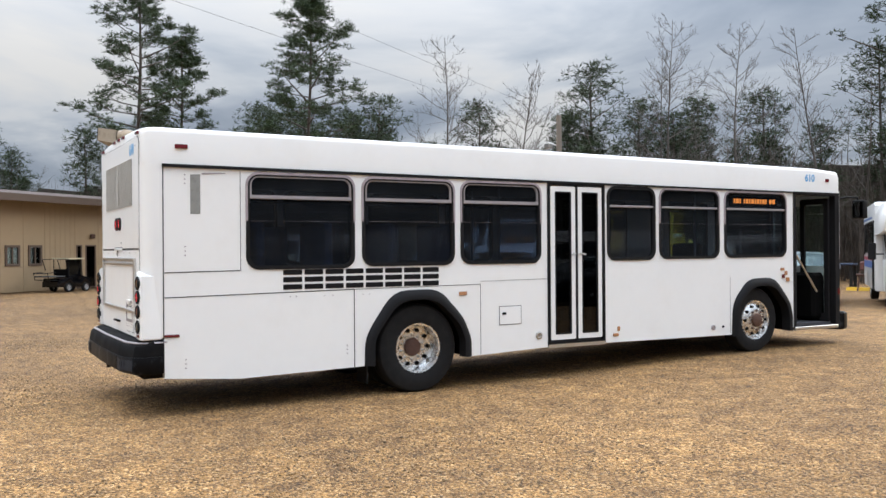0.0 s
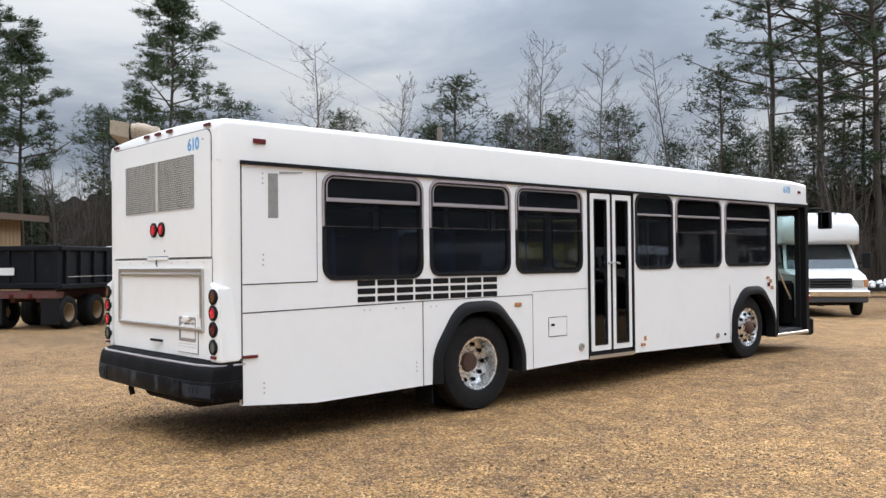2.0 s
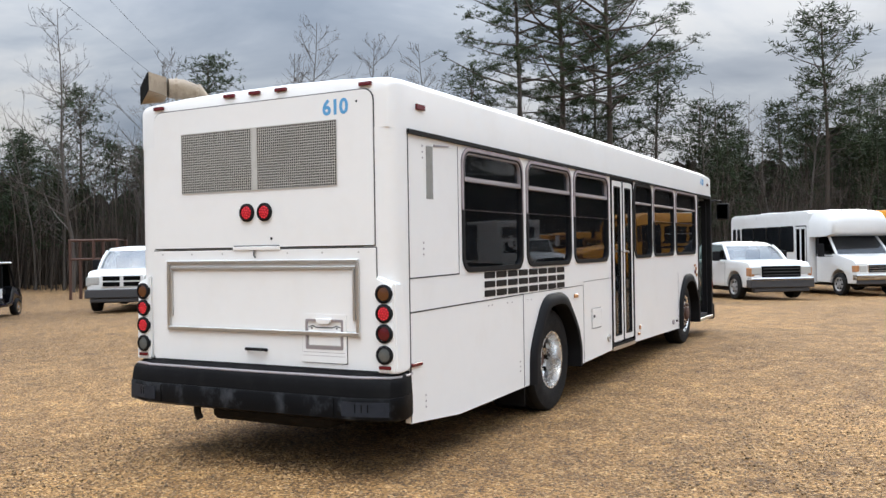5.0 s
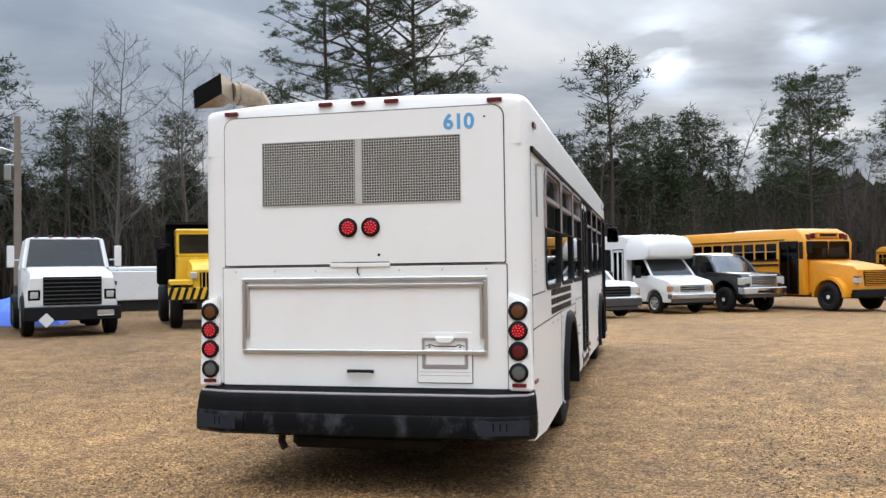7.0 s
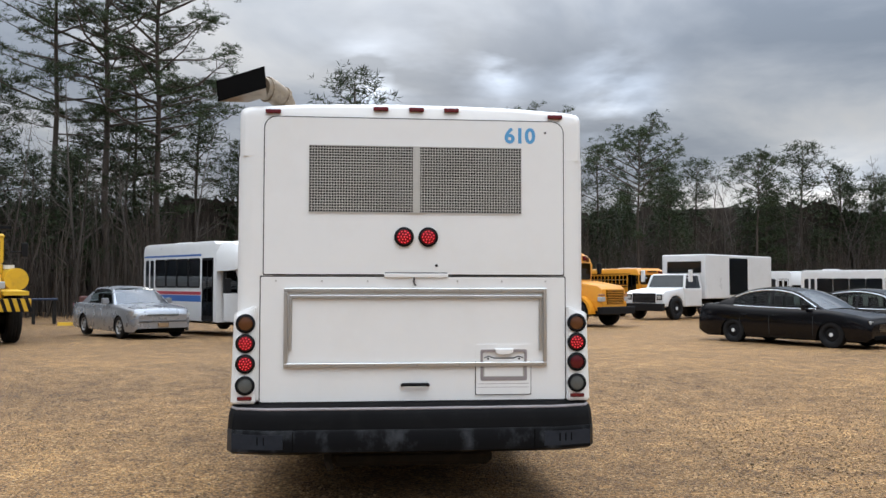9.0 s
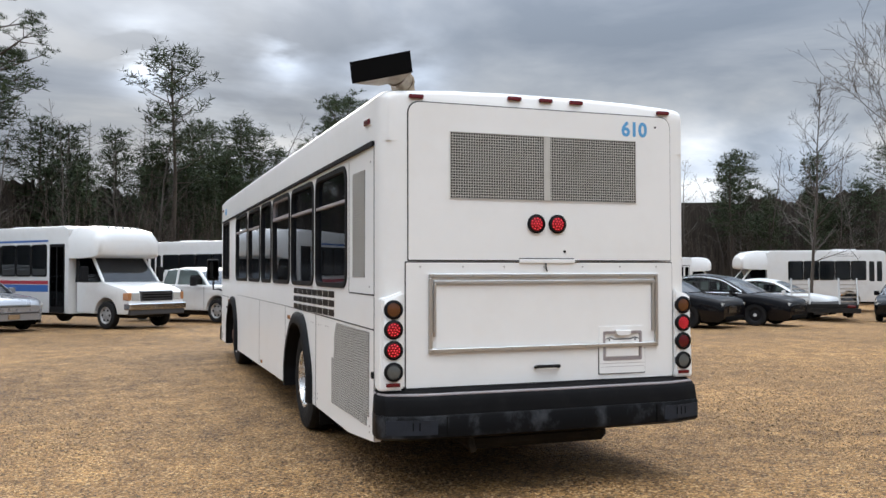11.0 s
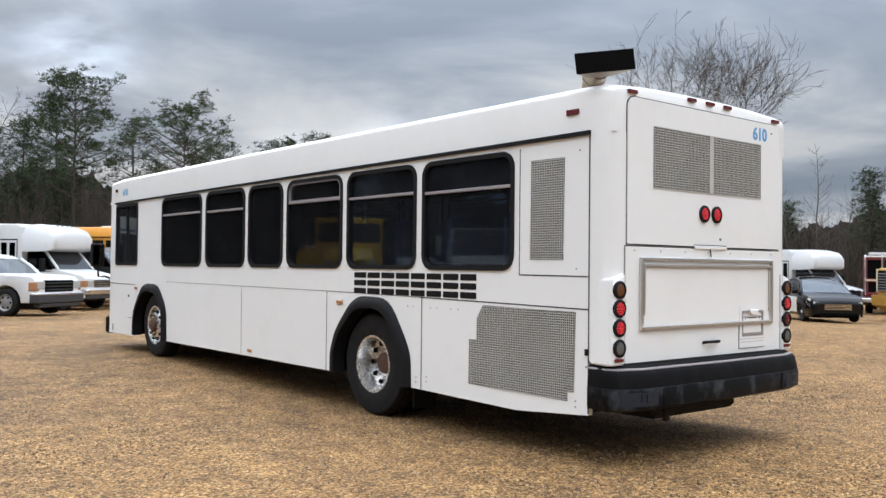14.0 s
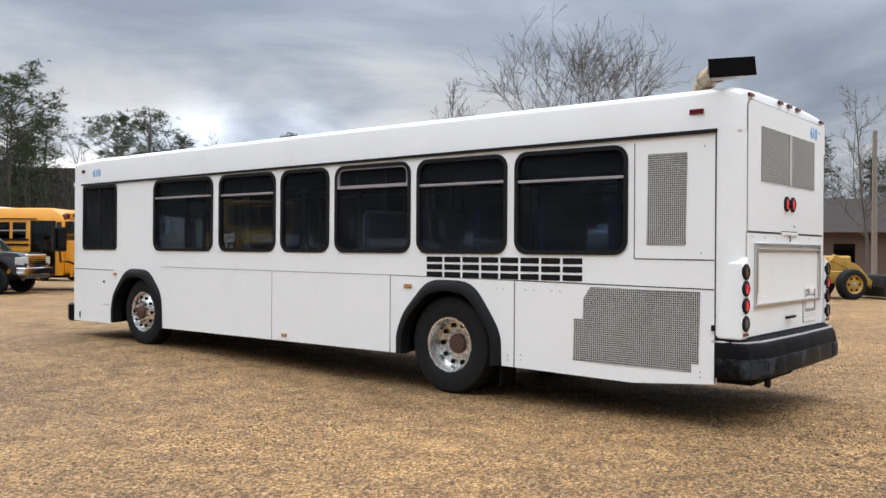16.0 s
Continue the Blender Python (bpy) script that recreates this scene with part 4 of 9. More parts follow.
for y0, y1, z0 in ((1.06, 2.32, 1.46), (2.41, 3.635, 1.475), (3.72, 4.92, 1.48), (6.01, 6.88, 1.50), (6.95, 8.13, 1.51), (8.23, 9.58, 1.515)):
    bus_window(1, y0, y1, z0, 2.505, 2.235, thick_upper=y1 < 5, surround=y1 < 5 or y0 > 6.9)
for y0, y1, bar in ((1.03, 2.285, 2.20), (2.375, 3.58, 2.215), (3.67, 4.86, 2.235), (4.955, 5.83, None), (5.925, 7.08, 2.225), (7.21, 8.615, 2.235)):
    bus_window(-1, y0, y1, 1.475, 2.497, bar, thick_upper=3.6 < y0 < 3.7)
wdrv = bus_window(-1, 9.585, 10.56, 1.485, 2.485, None, pane=DRVGLASS, r=0.06)
bm = B()
box(bm, -HW - 0.006, -HW + 0.02, 10.06, 10.09, 1.51, 2.455)
part("divider", bm, BLACK, wdrv)


def arches_and_flares():
    for s in (1, -1):
        for arch, cy in ((ARCH_R, RWY), (ARCH_F, 9.04)):
            inner = shrink(arch, 0.088, cy, 0)
            mid = shrink(arch, 0.042, cy, 0)
            bm = B()
            xs = [s * (HW + 0.002), s * (HW + 0.03), s * (HW + 0.055), s * (HW + 0.05), s * (HW - 0.10)]
            outl = [shrink(arch, -0.028, cy, 0), shrink(arch, -0.012, cy, 0), mid, inner, inner]
            rows = [[(x, y, z) for y, z in o] for x, o in zip(xs, outl)]
            loft(bm, rows, closed=False, caps=False)
            part("wheel_flare", bm, BLACK, bus, "black rubber wheel arch flare", smooth=True)
            # dark liner inside the arch
            bm = B()
            rows = [[(s * x, y, z) for y, z in arch] for x in (HW - 0.05, 0.72)]
            loft(bm, rows, closed=False, caps=False)
            prism(bm, arch, "x", *sorted((s * 0.72, s * 0.70)))
            part("wheel_well", bm, HOLE, bus)


arches_and_flares()
for s in (1, -1):
    wheel(bus, s * 1.10, RWY, 0.497, 0.527, 0.28, s, "deep")
    wheel(bus, s * 0.79, RWY, 0.497, 0.527, 0.28, s, "plain", "inner_wheel")
    wheel(bus, s * 1.11, FWY, 0.572, 0.490, 0.28, s, "domed")
for s in (1, -1):
    bm = B()
    box(bm, s * 1.06 - 0.14, s * 1.06 + 0.14, 2.50, 2.515, 0.12, 0.50)
    part("mud_flap", bm, BLACK, bus)


SLOT = material("grey_vent_slot", (0.24, 0.24, 0.225), 0.6, vary=0.25, scale=9, dirt=(0.12, 0.12, 0.11), dirt_amount=0.5)


def doors_and_fittings():
    # rear passenger door: black frame, two glazed leaves with white stiles
    bm = B()
    ring(bm, rrect(5.02, 5.97, 0.41, 2.52, 0.005), rrect(5.06, 5.935, 0.455, 2.49, 0.005), "x", HW - 0.05, HW + 0.012)
    fr = part("rear_door", bm, BLACK, bus, "black framed two-leaf passenger door, shut")
    bm = B()
    box(bm, HW - 0.05, HW + 0.014, 5.03, 5.96, 0.385, 0.43)
    part("door_sill", bm, ALU, fr)
    for y0, y1 in ((5.075, 5.475), (5.515, 5.92)):
        bm = B()
        ring(bm, rrect(y0, y1, 0.485, 2.475, 0.02), rrect(y0 + 0.075, y1 - 0.075, 0.56, 2.40, 0.01), "x", HW - 0.03, HW + 0.004)
        leaf = part("door_leaf", bm, WHITE, fr)
        bm = B()
        box(bm, HW - 0.02, HW - 0.012, y0 + 0.07, y1 - 0.07, 0.555, 2.405)
        part("pane", bm, TINT2, leaf).visible_shadow = False
        bm = B()
        ring(bm, rrect(y0 + 0.068, y1 - 0.068, 0.553, 2.407, 0.012), rrect(y0 + 0.085, y1 - 0.085, 0.57, 2.39, 0.01), "x", HW - 0.012, HW + 0.008)
        part("glazing_rubber", bm, BLACK, leaf)
    bm = B()
    box(bm, HW - 0.02, HW + 0.010, 5.478, 5.512, 0.47, 2.49)
    part("meeting_strip", bm, BLACK, fr)
    bm = B()
    for y in (5.44, 5.55):
        tube(bm, [(HW + 0.005, y, 1.60), (HW + 0.05, y, 1.60), (HW + 0.05, y + (0.06 if y > 5.5 else -0.06), 1.585)], 0.011, 6)
    part("door_handles", bm, STEEL, fr)
    # open front doorway
    bm = B()
    ring(bm, [(9.74, 0.40), (10.84, 0.40), (10.84, 2.53), (9.74, 2.53)], [(9.79, 0.43), (10.74, 0.43), (10.74, 2.48), (9.79, 2.48)], "x", HW - 0.10, HW + 0.012)
    fd = part("front_door", bm, BLACK, bus, "open front doorway with the door folded in")
    bm = B()
    box(bm, 0.75, HW + 0.02, 9.76, 10.80, 0.37, 0.425, 0.01)
    part("step", bm, ALU, fd)
    for yy in (9.86, 10.66):
        bm = B()
        ring(bm, rrect(HW - 0.58, HW - 0.05, 0.46, 2.45, 0.03), rrect(HW - 0.50, HW - 0.13, 0.60, 2.36, 0.04), "y", yy - 0.02, yy + 0.02)
        leaf = part("door_leaf", bm, BLACK, fd)
        bm = B()
        box(bm, HW - 0.50, HW - 0.13, yy - 0.006, yy + 0.006, 0.60, 2.36)
        part("pane", bm, CLEAR, leaf).visible_shadow = False
    bm = B()
    tube(bm, [(HW - 0.12, 9.95, 1.55), (HW - 0.12, 10.45, 0.95)], 0.016, 8)
    part("grab_rail", bm, ALU, fd)
    # fuel door, filler caps, air vent slot
    bm = B()
    box(bm, HW, HW + 0.006, 4.28, 4.60, 0.725, 0.945, 0.002)
    ff = part("fuel_door", bm, WHITE, bus)
    bm = B()
    ring(bm, rrect(4.272, 4.608, 0.717, 0.953, 0.01), rrect(4.28, 4.60, 0.725, 0.945, 0.01), "x", HW + 0.0005, HW + 0.003)
    part("fuel_door_gap", bm, SEAM, ff)
    bm = B()
    box(bm, HW + 0.006, HW + 0.012, 4.315, 4.375, 0.845, 0.875, 0.004)
    part("latch", bm, BLACK, ff)
    for y, z, r, mm in ((4.875, 0.56, 0.048, STEEL), (7.99, 0.505, 0.038, GREYTRIM), (8.19, 0.51, 0.016, BLACK)):
        bm = B()
        lathe(bm, [(r, HW - 0.01), (r, HW + 0.018), (r * 0.7, HW + 0.022), (r * 0.6, HW + 0.012), (0.001, HW + 0.012)], "x", (0, y, z), 16)
        part("filler_cap", bm, mm, bus, smooth=True)
    bm = B()
    prism(bm, [(0.475, 2.048), (0.578, 2.048), (0.578, 2.458), (0.475, 2.453)], "x", HW + 0.0005, HW + 0.003)
    sl = part("air_vent_slot", bm, SLOT, bus)
    # slanting grey strip: the shade line beside the slot put into the colour
    bm = B()
    prism(bm, [(0.595, 2.455), (0.84, 2.475), (0.84, 2.485), (0.595, 2.475)], "x", HW, HW + 0.006)
    part("slot_shade_line", bm, GREYTRIM, sl)
    # left side: tall louvre and the stepped radiator grille
    def perforated(poly, n_u, n_v, label):
        ys, zs = [p[0] for p in poly], [p[1] for p in poly]
        bm = B()
        prism(bm, poly, "x", -HW - 0.003, -HW - 0.0005)
        back = part("radiator_grille", bm, MESHDARK, bus, label)
        bm = B()
        def inside(y, z):
            c = False
            for (ya, za), (yb, zb2) in zip(poly, poly[1:] + poly[:1]):
                if (za > z) != (zb2 > z) and y < (yb - ya) * (z - za) / (zb2 - za) + ya:
                    c = not c
            return c
        def spans(fixed, lo, hi, vert):
            pts, on, start = 200, False, 0
            for i in range(pts + 1):
                t = lo + (hi - lo) * i / pts
                ins = inside(*((fixed, t) if vert else (t, fixed)))
                if ins and not on:
                    on, start = True, t
                if on and (not ins or i == pts):
                    on = False
                    yield start, t
        wv = 0.0028
        for i in range(n_u):
            y = min(ys) + (max(ys) - min(ys)) * (i + 0.5) / n_u
            for a, b in spans(y, min(zs), max(zs), True):
                box(bm, -HW - 0.0052, -HW - 0.0028, y - wv, y + wv, a, b)
        for i in range(n_v):
            z = min(zs) + (max(zs) - min(zs)) * (i + 0.5) / n_v
            for a, b in spans(z, min(ys), max(ys), False):
                box(bm, -HW - 0.0060, -HW - 0.0026, a, b, z - wv, z + wv)
        part("grille_mesh", bm, GRILLE, back)
    perforated([(0.47, 1.57), (0.842, 1.57), (0.832, 2.39), (0.46, 2.388)], 20, 42, "tall grey perforated air grille")
    perforated([(0.345, 0.53), (0.415, 0.53), (0.415, 0.455), (1.60, 0.468), (1.59, 0.862), (1.495, 0.864), (1.49, 1.055), (1.415, 1.172), (0.335, 1.160)], 62, 36, "stepped grey perforated radiator grille")
    bm = B()
    box(bm, -HW - 0.02, -HW, 0.20, 0.23, 0.83, 0.88, 0.005)
    disc(bm, (9.93, 0.99), "x", 0.02, -HW - 0.01, -HW, 10)
    box(bm, -HW - 0.004, -HW, 10.62, 10.65, 0.40, 0.50)
    part("latches", bm, BLACK, bus)


doors_and_fittings()


def bus_lettering():
    """The operator's word mark as eight stacks of plain black bars, and the fleet number."""
    def mark(s, ya, yb, z0, z1):
        xs = sorted((s * (HW + 0.001), s * (HW + 0.0035)))
        n = 8
        pitch = (yb - ya) / n
        for i in range(n):
            a, b = ya + pitch * i + 0.014 * (1 if pitch > 0 else -1), ya + pitch * (i + 1) - 0.014 * (1 if pitch > 0 else -1)
            lo, hi = min(a, b), max(a, b)
            bm = B()
            for u in (0.0, 0.37, 0.74):
                prism(bm, rrect(lo, hi, z0 + u * (z1 - z0), z0 + (u + 0.26) * (z1 - z0), 0.008, 2), "x", *xs)
            part("word_mark", bm, BLACKTEXT, bus, "plain black bars of vinyl film")
    mark(1, 1.455, 3.425, 1.238, 1.455)
    mark(-1, 3.445, 1.49, 1.222, 1.442)
    words("fleet_number", "610", 0.155, BLUETEXT, bus, pose(0.672, -0.0105, 2.682, 90, 0, 0))
    words("fleet_number", "610", 0.15, BLUETEXT, bus, pose(HW + 0.001, 10.03, 2.70, 90, 0, 90))
    words("fleet_number", "610", 0.15, BLUETEXT, bus, pose(-HW - 0.001, 10.28, 2.63, 90, 0, -90))
    # lit side destination sign inside the foremost window
    bm = B()
    box(bm, HW - 0.09, HW - 0.06, 8.42, 9.45, 2.28, 2.43, 0.01)
    sg = part("destination_sign", bm, HOLE, bus, "amber dot-matrix sign behind the glass")
    bm = B()
    y = 8.50
    random.seed(4)
    while y < 9.35:
        w = random.choice((0.03, 0.05, 0.06))
        box(bm, HW - 0.06, HW - 0.058, y, y + w, 2.325, 2.395)
        y += w + 0.018 + (0.04 if random.random() < 0.2 else 0)
    part("sign_text", bm, SIGN, sg)


bus_lettering()


def bus_inside():
    bm = B()
    for y0, y1, hx in ((0.25, 2.40, HW - 0.06), (2.40, 3.90, 0.68), (3.90, 8.34, HW - 0.06), (8.34, 9.75, 0.68), (9.75, 10.7, HW - 0.06)):
        box(bm, -hx, hx, y0, y1, 0.42, 0.47)
    part("floor_deck", bm, FLOORRUB, bus)
    bm = B()
    box(bm, -HW + 0.055, HW - 0.055, 0.22, 10.7, 2.50, 2.53)
    part("ceiling_panel", bm, INNER, bus)
    bm = B()
    box(bm, -HW + 0.055, HW - 0.055, 1.0, 1.03, 0.47, 2.5)
    for y0, y1, hx in ((1.03, 2.40, HW - 0.06), (2.40, 3.90, 0.68), (3.90, 4.6, HW - 0.06)):
        box(bm, -hx, hx, y0, y1, 0.47, 0.98)
    for xa, xb in ((-HW + 0.06, -0.68), (0.68, HW - 0.06)):
        box(bm, xa, xb, 2.40, 3.90, 1.19, 1.22)
    part("rear_bulkhead", bm, INNER, bus)
    seat = None
    for s in (1, -1):
        for k, y in enumerate((1.25, 2.05, 2.85, 3.65, 4.45, 6.4, 7.2, 8.0)):
            if s > 0 and 4.3 < y < 6.2:
                continue
            z = 1.0 if y < 4.6 else 0.5
            bm = B()
            xa, xb = sorted((s * 0.32, s * 1.17))
            box(bm, xa, xb, y, y + 0.42, z + 0.36, z + 0.46, 0.03)
            box(bm, xa, xb, y - 0.03, y + 0.06, z + 0.40, z + 0.98, 0.03)
            box(bm, xa + 0.1, xa + 0.15, y + 0.05, y + 0.4, z, z + 0.36)
            part("passenger_seat", bm, SEATBLUE, bus, "blue fabric passenger seat")
    bm = B()
    for s in (1, -1):
        for y in (4.9, 6.1, 8.6):
            tube(bm, [(s * 0.35, y, 0.47), (s * 0.35, y, 2.5)], 0.016, 6)
        tube(bm, [(s * 0.40, 1.2, 2.28), (s * 0.40, 9.0, 2.28)], 0.016, 6)
    part("handrails", bm, ALU, bus)
    bm = B()
    box(bm, -1.15, -0.55, 9.55, 9.70, 0.5, 1.75, 0.04)
    box(bm, -1.1, -0.6, 9.7, 10.1, 0.75, 0.9, 0.04)
    part("driver_seat", bm, HOLE, bus)
    bm = B()
    box(bm, -1.2, 1.1, 10.45, 10.75, 0.5, 1.25, 0.05)
    part("dashboard", bm, HOLE, bus)
    # underside
    bm = B()
    box(bm, -1.15, 1.15, 0.25, 2.4, 0.38, 0.44)
    box(bm, -1.15, 1.15, 4.0, 8.3, 0.40, 0.42)
    box(bm, -0.68, 0.68, 2.4, 4.0, 0.40, 0.45)
    box(bm, -0.68, 0.68, 8.3, 9.8, 0.40, 0.45)
    box(bm, -0.6, 0.6, 0.1, 2.3, 0.28, 0.40, 0.04)
    box(bm, -1.1, 1.1, RWY - 0.09, RWY + 0.09, 0.40, 0.58, 0.05)
    tube(bm, [(-0.62, -0.02, 0.44), (-0.62, -0.03, 0.36), (-0.60, -0.02, 0.30)], 0.03, 6)
    part("chassis", bm, UNDER, bus)
    # front end
    bm = B()
    box(bm, -HW + 0.02, HW - 0.02, LEN - 0.04, LEN, 0.5, 1.35)
    box(bm, -HW + 0.02, HW - 0.02, LEN - 0.04, LEN, 2.35, ZD + 0.02)
    for x in (-HW + 0.02, -0.03, HW - 0.08):
        box(bm, x, x + 0.06, LEN - 0.04, LEN, 1.35, 2.35)
    part("front_wall", bm, WHITE, bus)
    bm = B()
    for a, b in ((-HW + 0.08, -0.03), (0.03, HW - 0.08)):
        box(bm, a, b, LEN - 0.03, LEN - 0.022, 1.35, 2.35)
    part("windscreen", bm, CLEAR, bus).visible_shadow = False


bus_inside()


def bus_outside_bits():
    # roof exhaust: elbow and flared mouth, open towards the rear corner
    bm = B()
    tube(bm, [(-0.97, 0.46, 2.88), (-0.97, 0.46, 2.99), (-1.0, 0.41, 3.06), (-1.07, 0.31, 3.10), (-1.14, 0.21, 3.10)], [0.085, 0.085, 0.088, 0.088, 0.085], 14)
    ex = part("roof_exhaust", bm, EXHAUST, bus, "stained steel roof exhaust elbow with a flared black mouth", smooth=True)
    bm = B()
    for i in range(2):
        c = Vector((-1.0 - 0.10 * i, 0.41 - 0.14 * i, 3.06 + 0.04 * i))
        d = Vector((-0.6, -0.6, 0.3 - 0.3 * i)).normalized()
        tube(bm, [c - d * 0.012, c + d * 0.012], 0.098, 14)
    part("clamp", bm, EXHAUST, ex)
    mc, ax = Vector((-1.27, 0.07, 3.09)), Vector((0.82, -0.57, 0.12)).normalized()
    nrm = Vector((-0.57, -0.82, 0.0)).normalized()
    upv = nrm.cross(ax) * -1
    upv = upv if upv.z > 0 else -upv
    def rect(c, w, h):
        return [c + ax * a * w + upv * b * h for a, b in ((-1, -1), (1, -1), (1, 1), (-1, 1))]
    back = mc - nrm * 0.17
    bm = B()
    rows = [rect(back, 0.09, 0.085), rect(mc, 0.228, 0.078)]
    loft(bm, rows, caps=False)
    rows2 = [rect(mc, 0.225, 0.080), rect(back + nrm * 0.02, 0.08, 0.075)]
    loft(bm, rows2, caps=False)
    bm.verts.ensure_lookup_table()
    for i in range(4):
        j = (i + 1) % 4
        bm.faces.new((bm.verts[4 + i], bm.verts[4 + j], bm.verts[8 + j], bm.verts[8 + i]))
    part("flared_hood", bm, EXHAUST, ex)
    # flat black sheet across the opening, in place of the shade inside it
    bm = B()
    bm.faces.new([bm.verts.new(p) for p in rect(mc + nrm * 0.006, 0.232, 0.080)])
    r2 = rect(mc + nrm * 0.002, 0.232, 0.080)
    bm.faces.new([bm.verts.new(p) for p in reversed(r2)])
    part("dark_mouth", bm, HOLE, ex, "flat black sheet painted for the dark inside of the mouth")
    # mirrors
    for s, (mx, my, mz), h in ((1, (1.43, 11.17, 2.27), 0.15), (-1, (-1.43, 11.03, 1.65), 0.20)):
        bm = B()
        box(bm, mx - 0.11, mx + 0.11, my - 0.05, my + 0.06, mz - h, mz + h, 0.035, 2)
        mir = part("mirror", bm, BLACK, bus, "black door mirror on a bent arm")
        bm = B()
        top = (s * 1.24, 10.86, 2.44) if s > 0 else (s * 1.24, 10.9, 1.25)
        kn = (s * 1.40, 11.15, 2.46) if s > 0 else (s * 1.42, 11.0, 1.28)
        tube(bm, [top, ((top[0] + kn[0]) / 2, (top[1] + kn[1]) / 2, kn[2] + 0.01), kn, (mx, my + 0.03, mz)], 0.017, 6)
        part("arm", bm, BLACK, mir)
        bm = B()
        box(bm, mx - 0.09, mx + 0.09, my - 0.056, my - 0.052, mz - h * 0.82, mz + h * 0.82)
        part("mirror_glass", bm, TINT2, mir)


bus_outside_bits()


# ---- parked vehicles ----
def parked(name, label, category, x, y, hx, hy, group="", scale=1.0):
    """A thing that stands at (x, y) and heads along (hx, hy); its parts run from the front at y = 0 back to -length."""
    return thing(name, label, category, group, m=pose(x, y, ground_z(x, y), 0, 0, math.degrees(math.atan2(-hx, hy))) @ Matrix.Scale(scale, 4))


def arched(front, rear, z_low, top, arches, n=10):
    """A side outline: along the sill with round wheel arches, then up and over by the points of top."""
    pts = [(front, z_low)]
    for yc, r in arches:
        zc = r * 0.86
        k = math.asin(max(-1, min(1, (z_low - zc) / r)))
        for i in range(n + 1):
            t = k + (math.pi - 2 * k) * i / n
            pts.append((yc + r * math.cos(t), zc + r * math.sin(t)))
    return pts + [(rear, z_low)] + top


def shell(name, parent, poly, w, mat, bevel=0.05, label="", taper=None):
    bm = B()
    prism(bm, poly, "x", -w / 2, w / 2, bevel, 2)
    if taper:
        for v in bm.verts:
            v.co.x *= taper(v.co.y, v.co.z)
    return part(name, bm, mat, parent, label, smooth=True)


def cabin(parent, yb, zb, yt, zt, wb, wt, paint, pane=CABSIDE, posts=(), post_w=0.05):
    """Glazed upper body: yb are the front and rear at the waist, yt at the roof; posts are places along the side as a share."""
    base = [(-wb / 2, yb[0], zb), (wb / 2, yb[0], zb), (wb / 2, yb[1], zb), (-wb / 2, yb[1], zb)]
    topq = [(-wt / 2, yt[0], zt), (wt / 2, yt[0], zt), (wt / 2, yt[1], zt), (-wt / 2, yt[1], zt)]
    names = ("windscreen", "side_window", "rear_window", "side_window")
    for i in range(4):
        j = (i + 1) % 4
        bm = B()
        q = [Vector(base[i]), Vector(base[j]), Vector(topq[j]), Vector(topq[i])]
        nrm = (q[1] - q[0]).cross(q[3] - q[0]).normalized() * 0.006
        vs = [bm.verts.new(p) for p in q] + [bm.verts.new(p - nrm) for p in q]
        for f in ((0, 1, 2, 3), (7, 6, 5, 4), (0, 4, 5, 1), (1, 5, 6, 2), (2, 6, 7, 3), (3, 7, 4, 0)):
            bm.faces.new([vs[k] for k in f])
        part(names[i], bm, pane, parent).visible_shadow = False
    bm = B()
    rows = [[(x * 1.02, y, zt - 0.01) for x, y, z in topq], [(x * 1.02, y, zt + 0.03) for x, y, z in topq], [(x * 0.85, y * 0.9 + 0.1 * (yt[0] + yt[1]) / 2, zt + 0.065) for x, y, z in topq]]
    loft(bm, rows)
    part("roof", bm, paint, parent, smooth=True)
    for i in range(4):
        bm = B()
        tube(bm, [base[i], topq[i]], post_w, 6)
        part("pillar", bm, paint, parent)
    for share in posts:
        for i, j in ((1, 2), (0, 3)):
            a, b = Vector(base[i]).lerp(Vector(base[j]), share), Vector(topq[i]).lerp(Vector(topq[j]), share)
            bm = B()
            tube(bm, [a, b], post_w * 0.8, 6)
            part("pillar", bm, paint, parent)
    # dark seats and wheel inside
    bm = B()
    mid = (yb[0] + yb[1]) / 2
    for x in (-wb * 0.24, wb * 0.24):
        box(bm, x - 0.24, x + 0.24, mid - 0.1, mid + 0.05, zb - 0.25, zb + (zt - zb) * 0.65, 0.05)
    box(bm, -wb * 0.46, wb * 0.46, yb[0] - 0.55, yb[0] - 0.2, zb - 0.2, zb + 0.02)
    part("seats", bm, HOLE, parent)


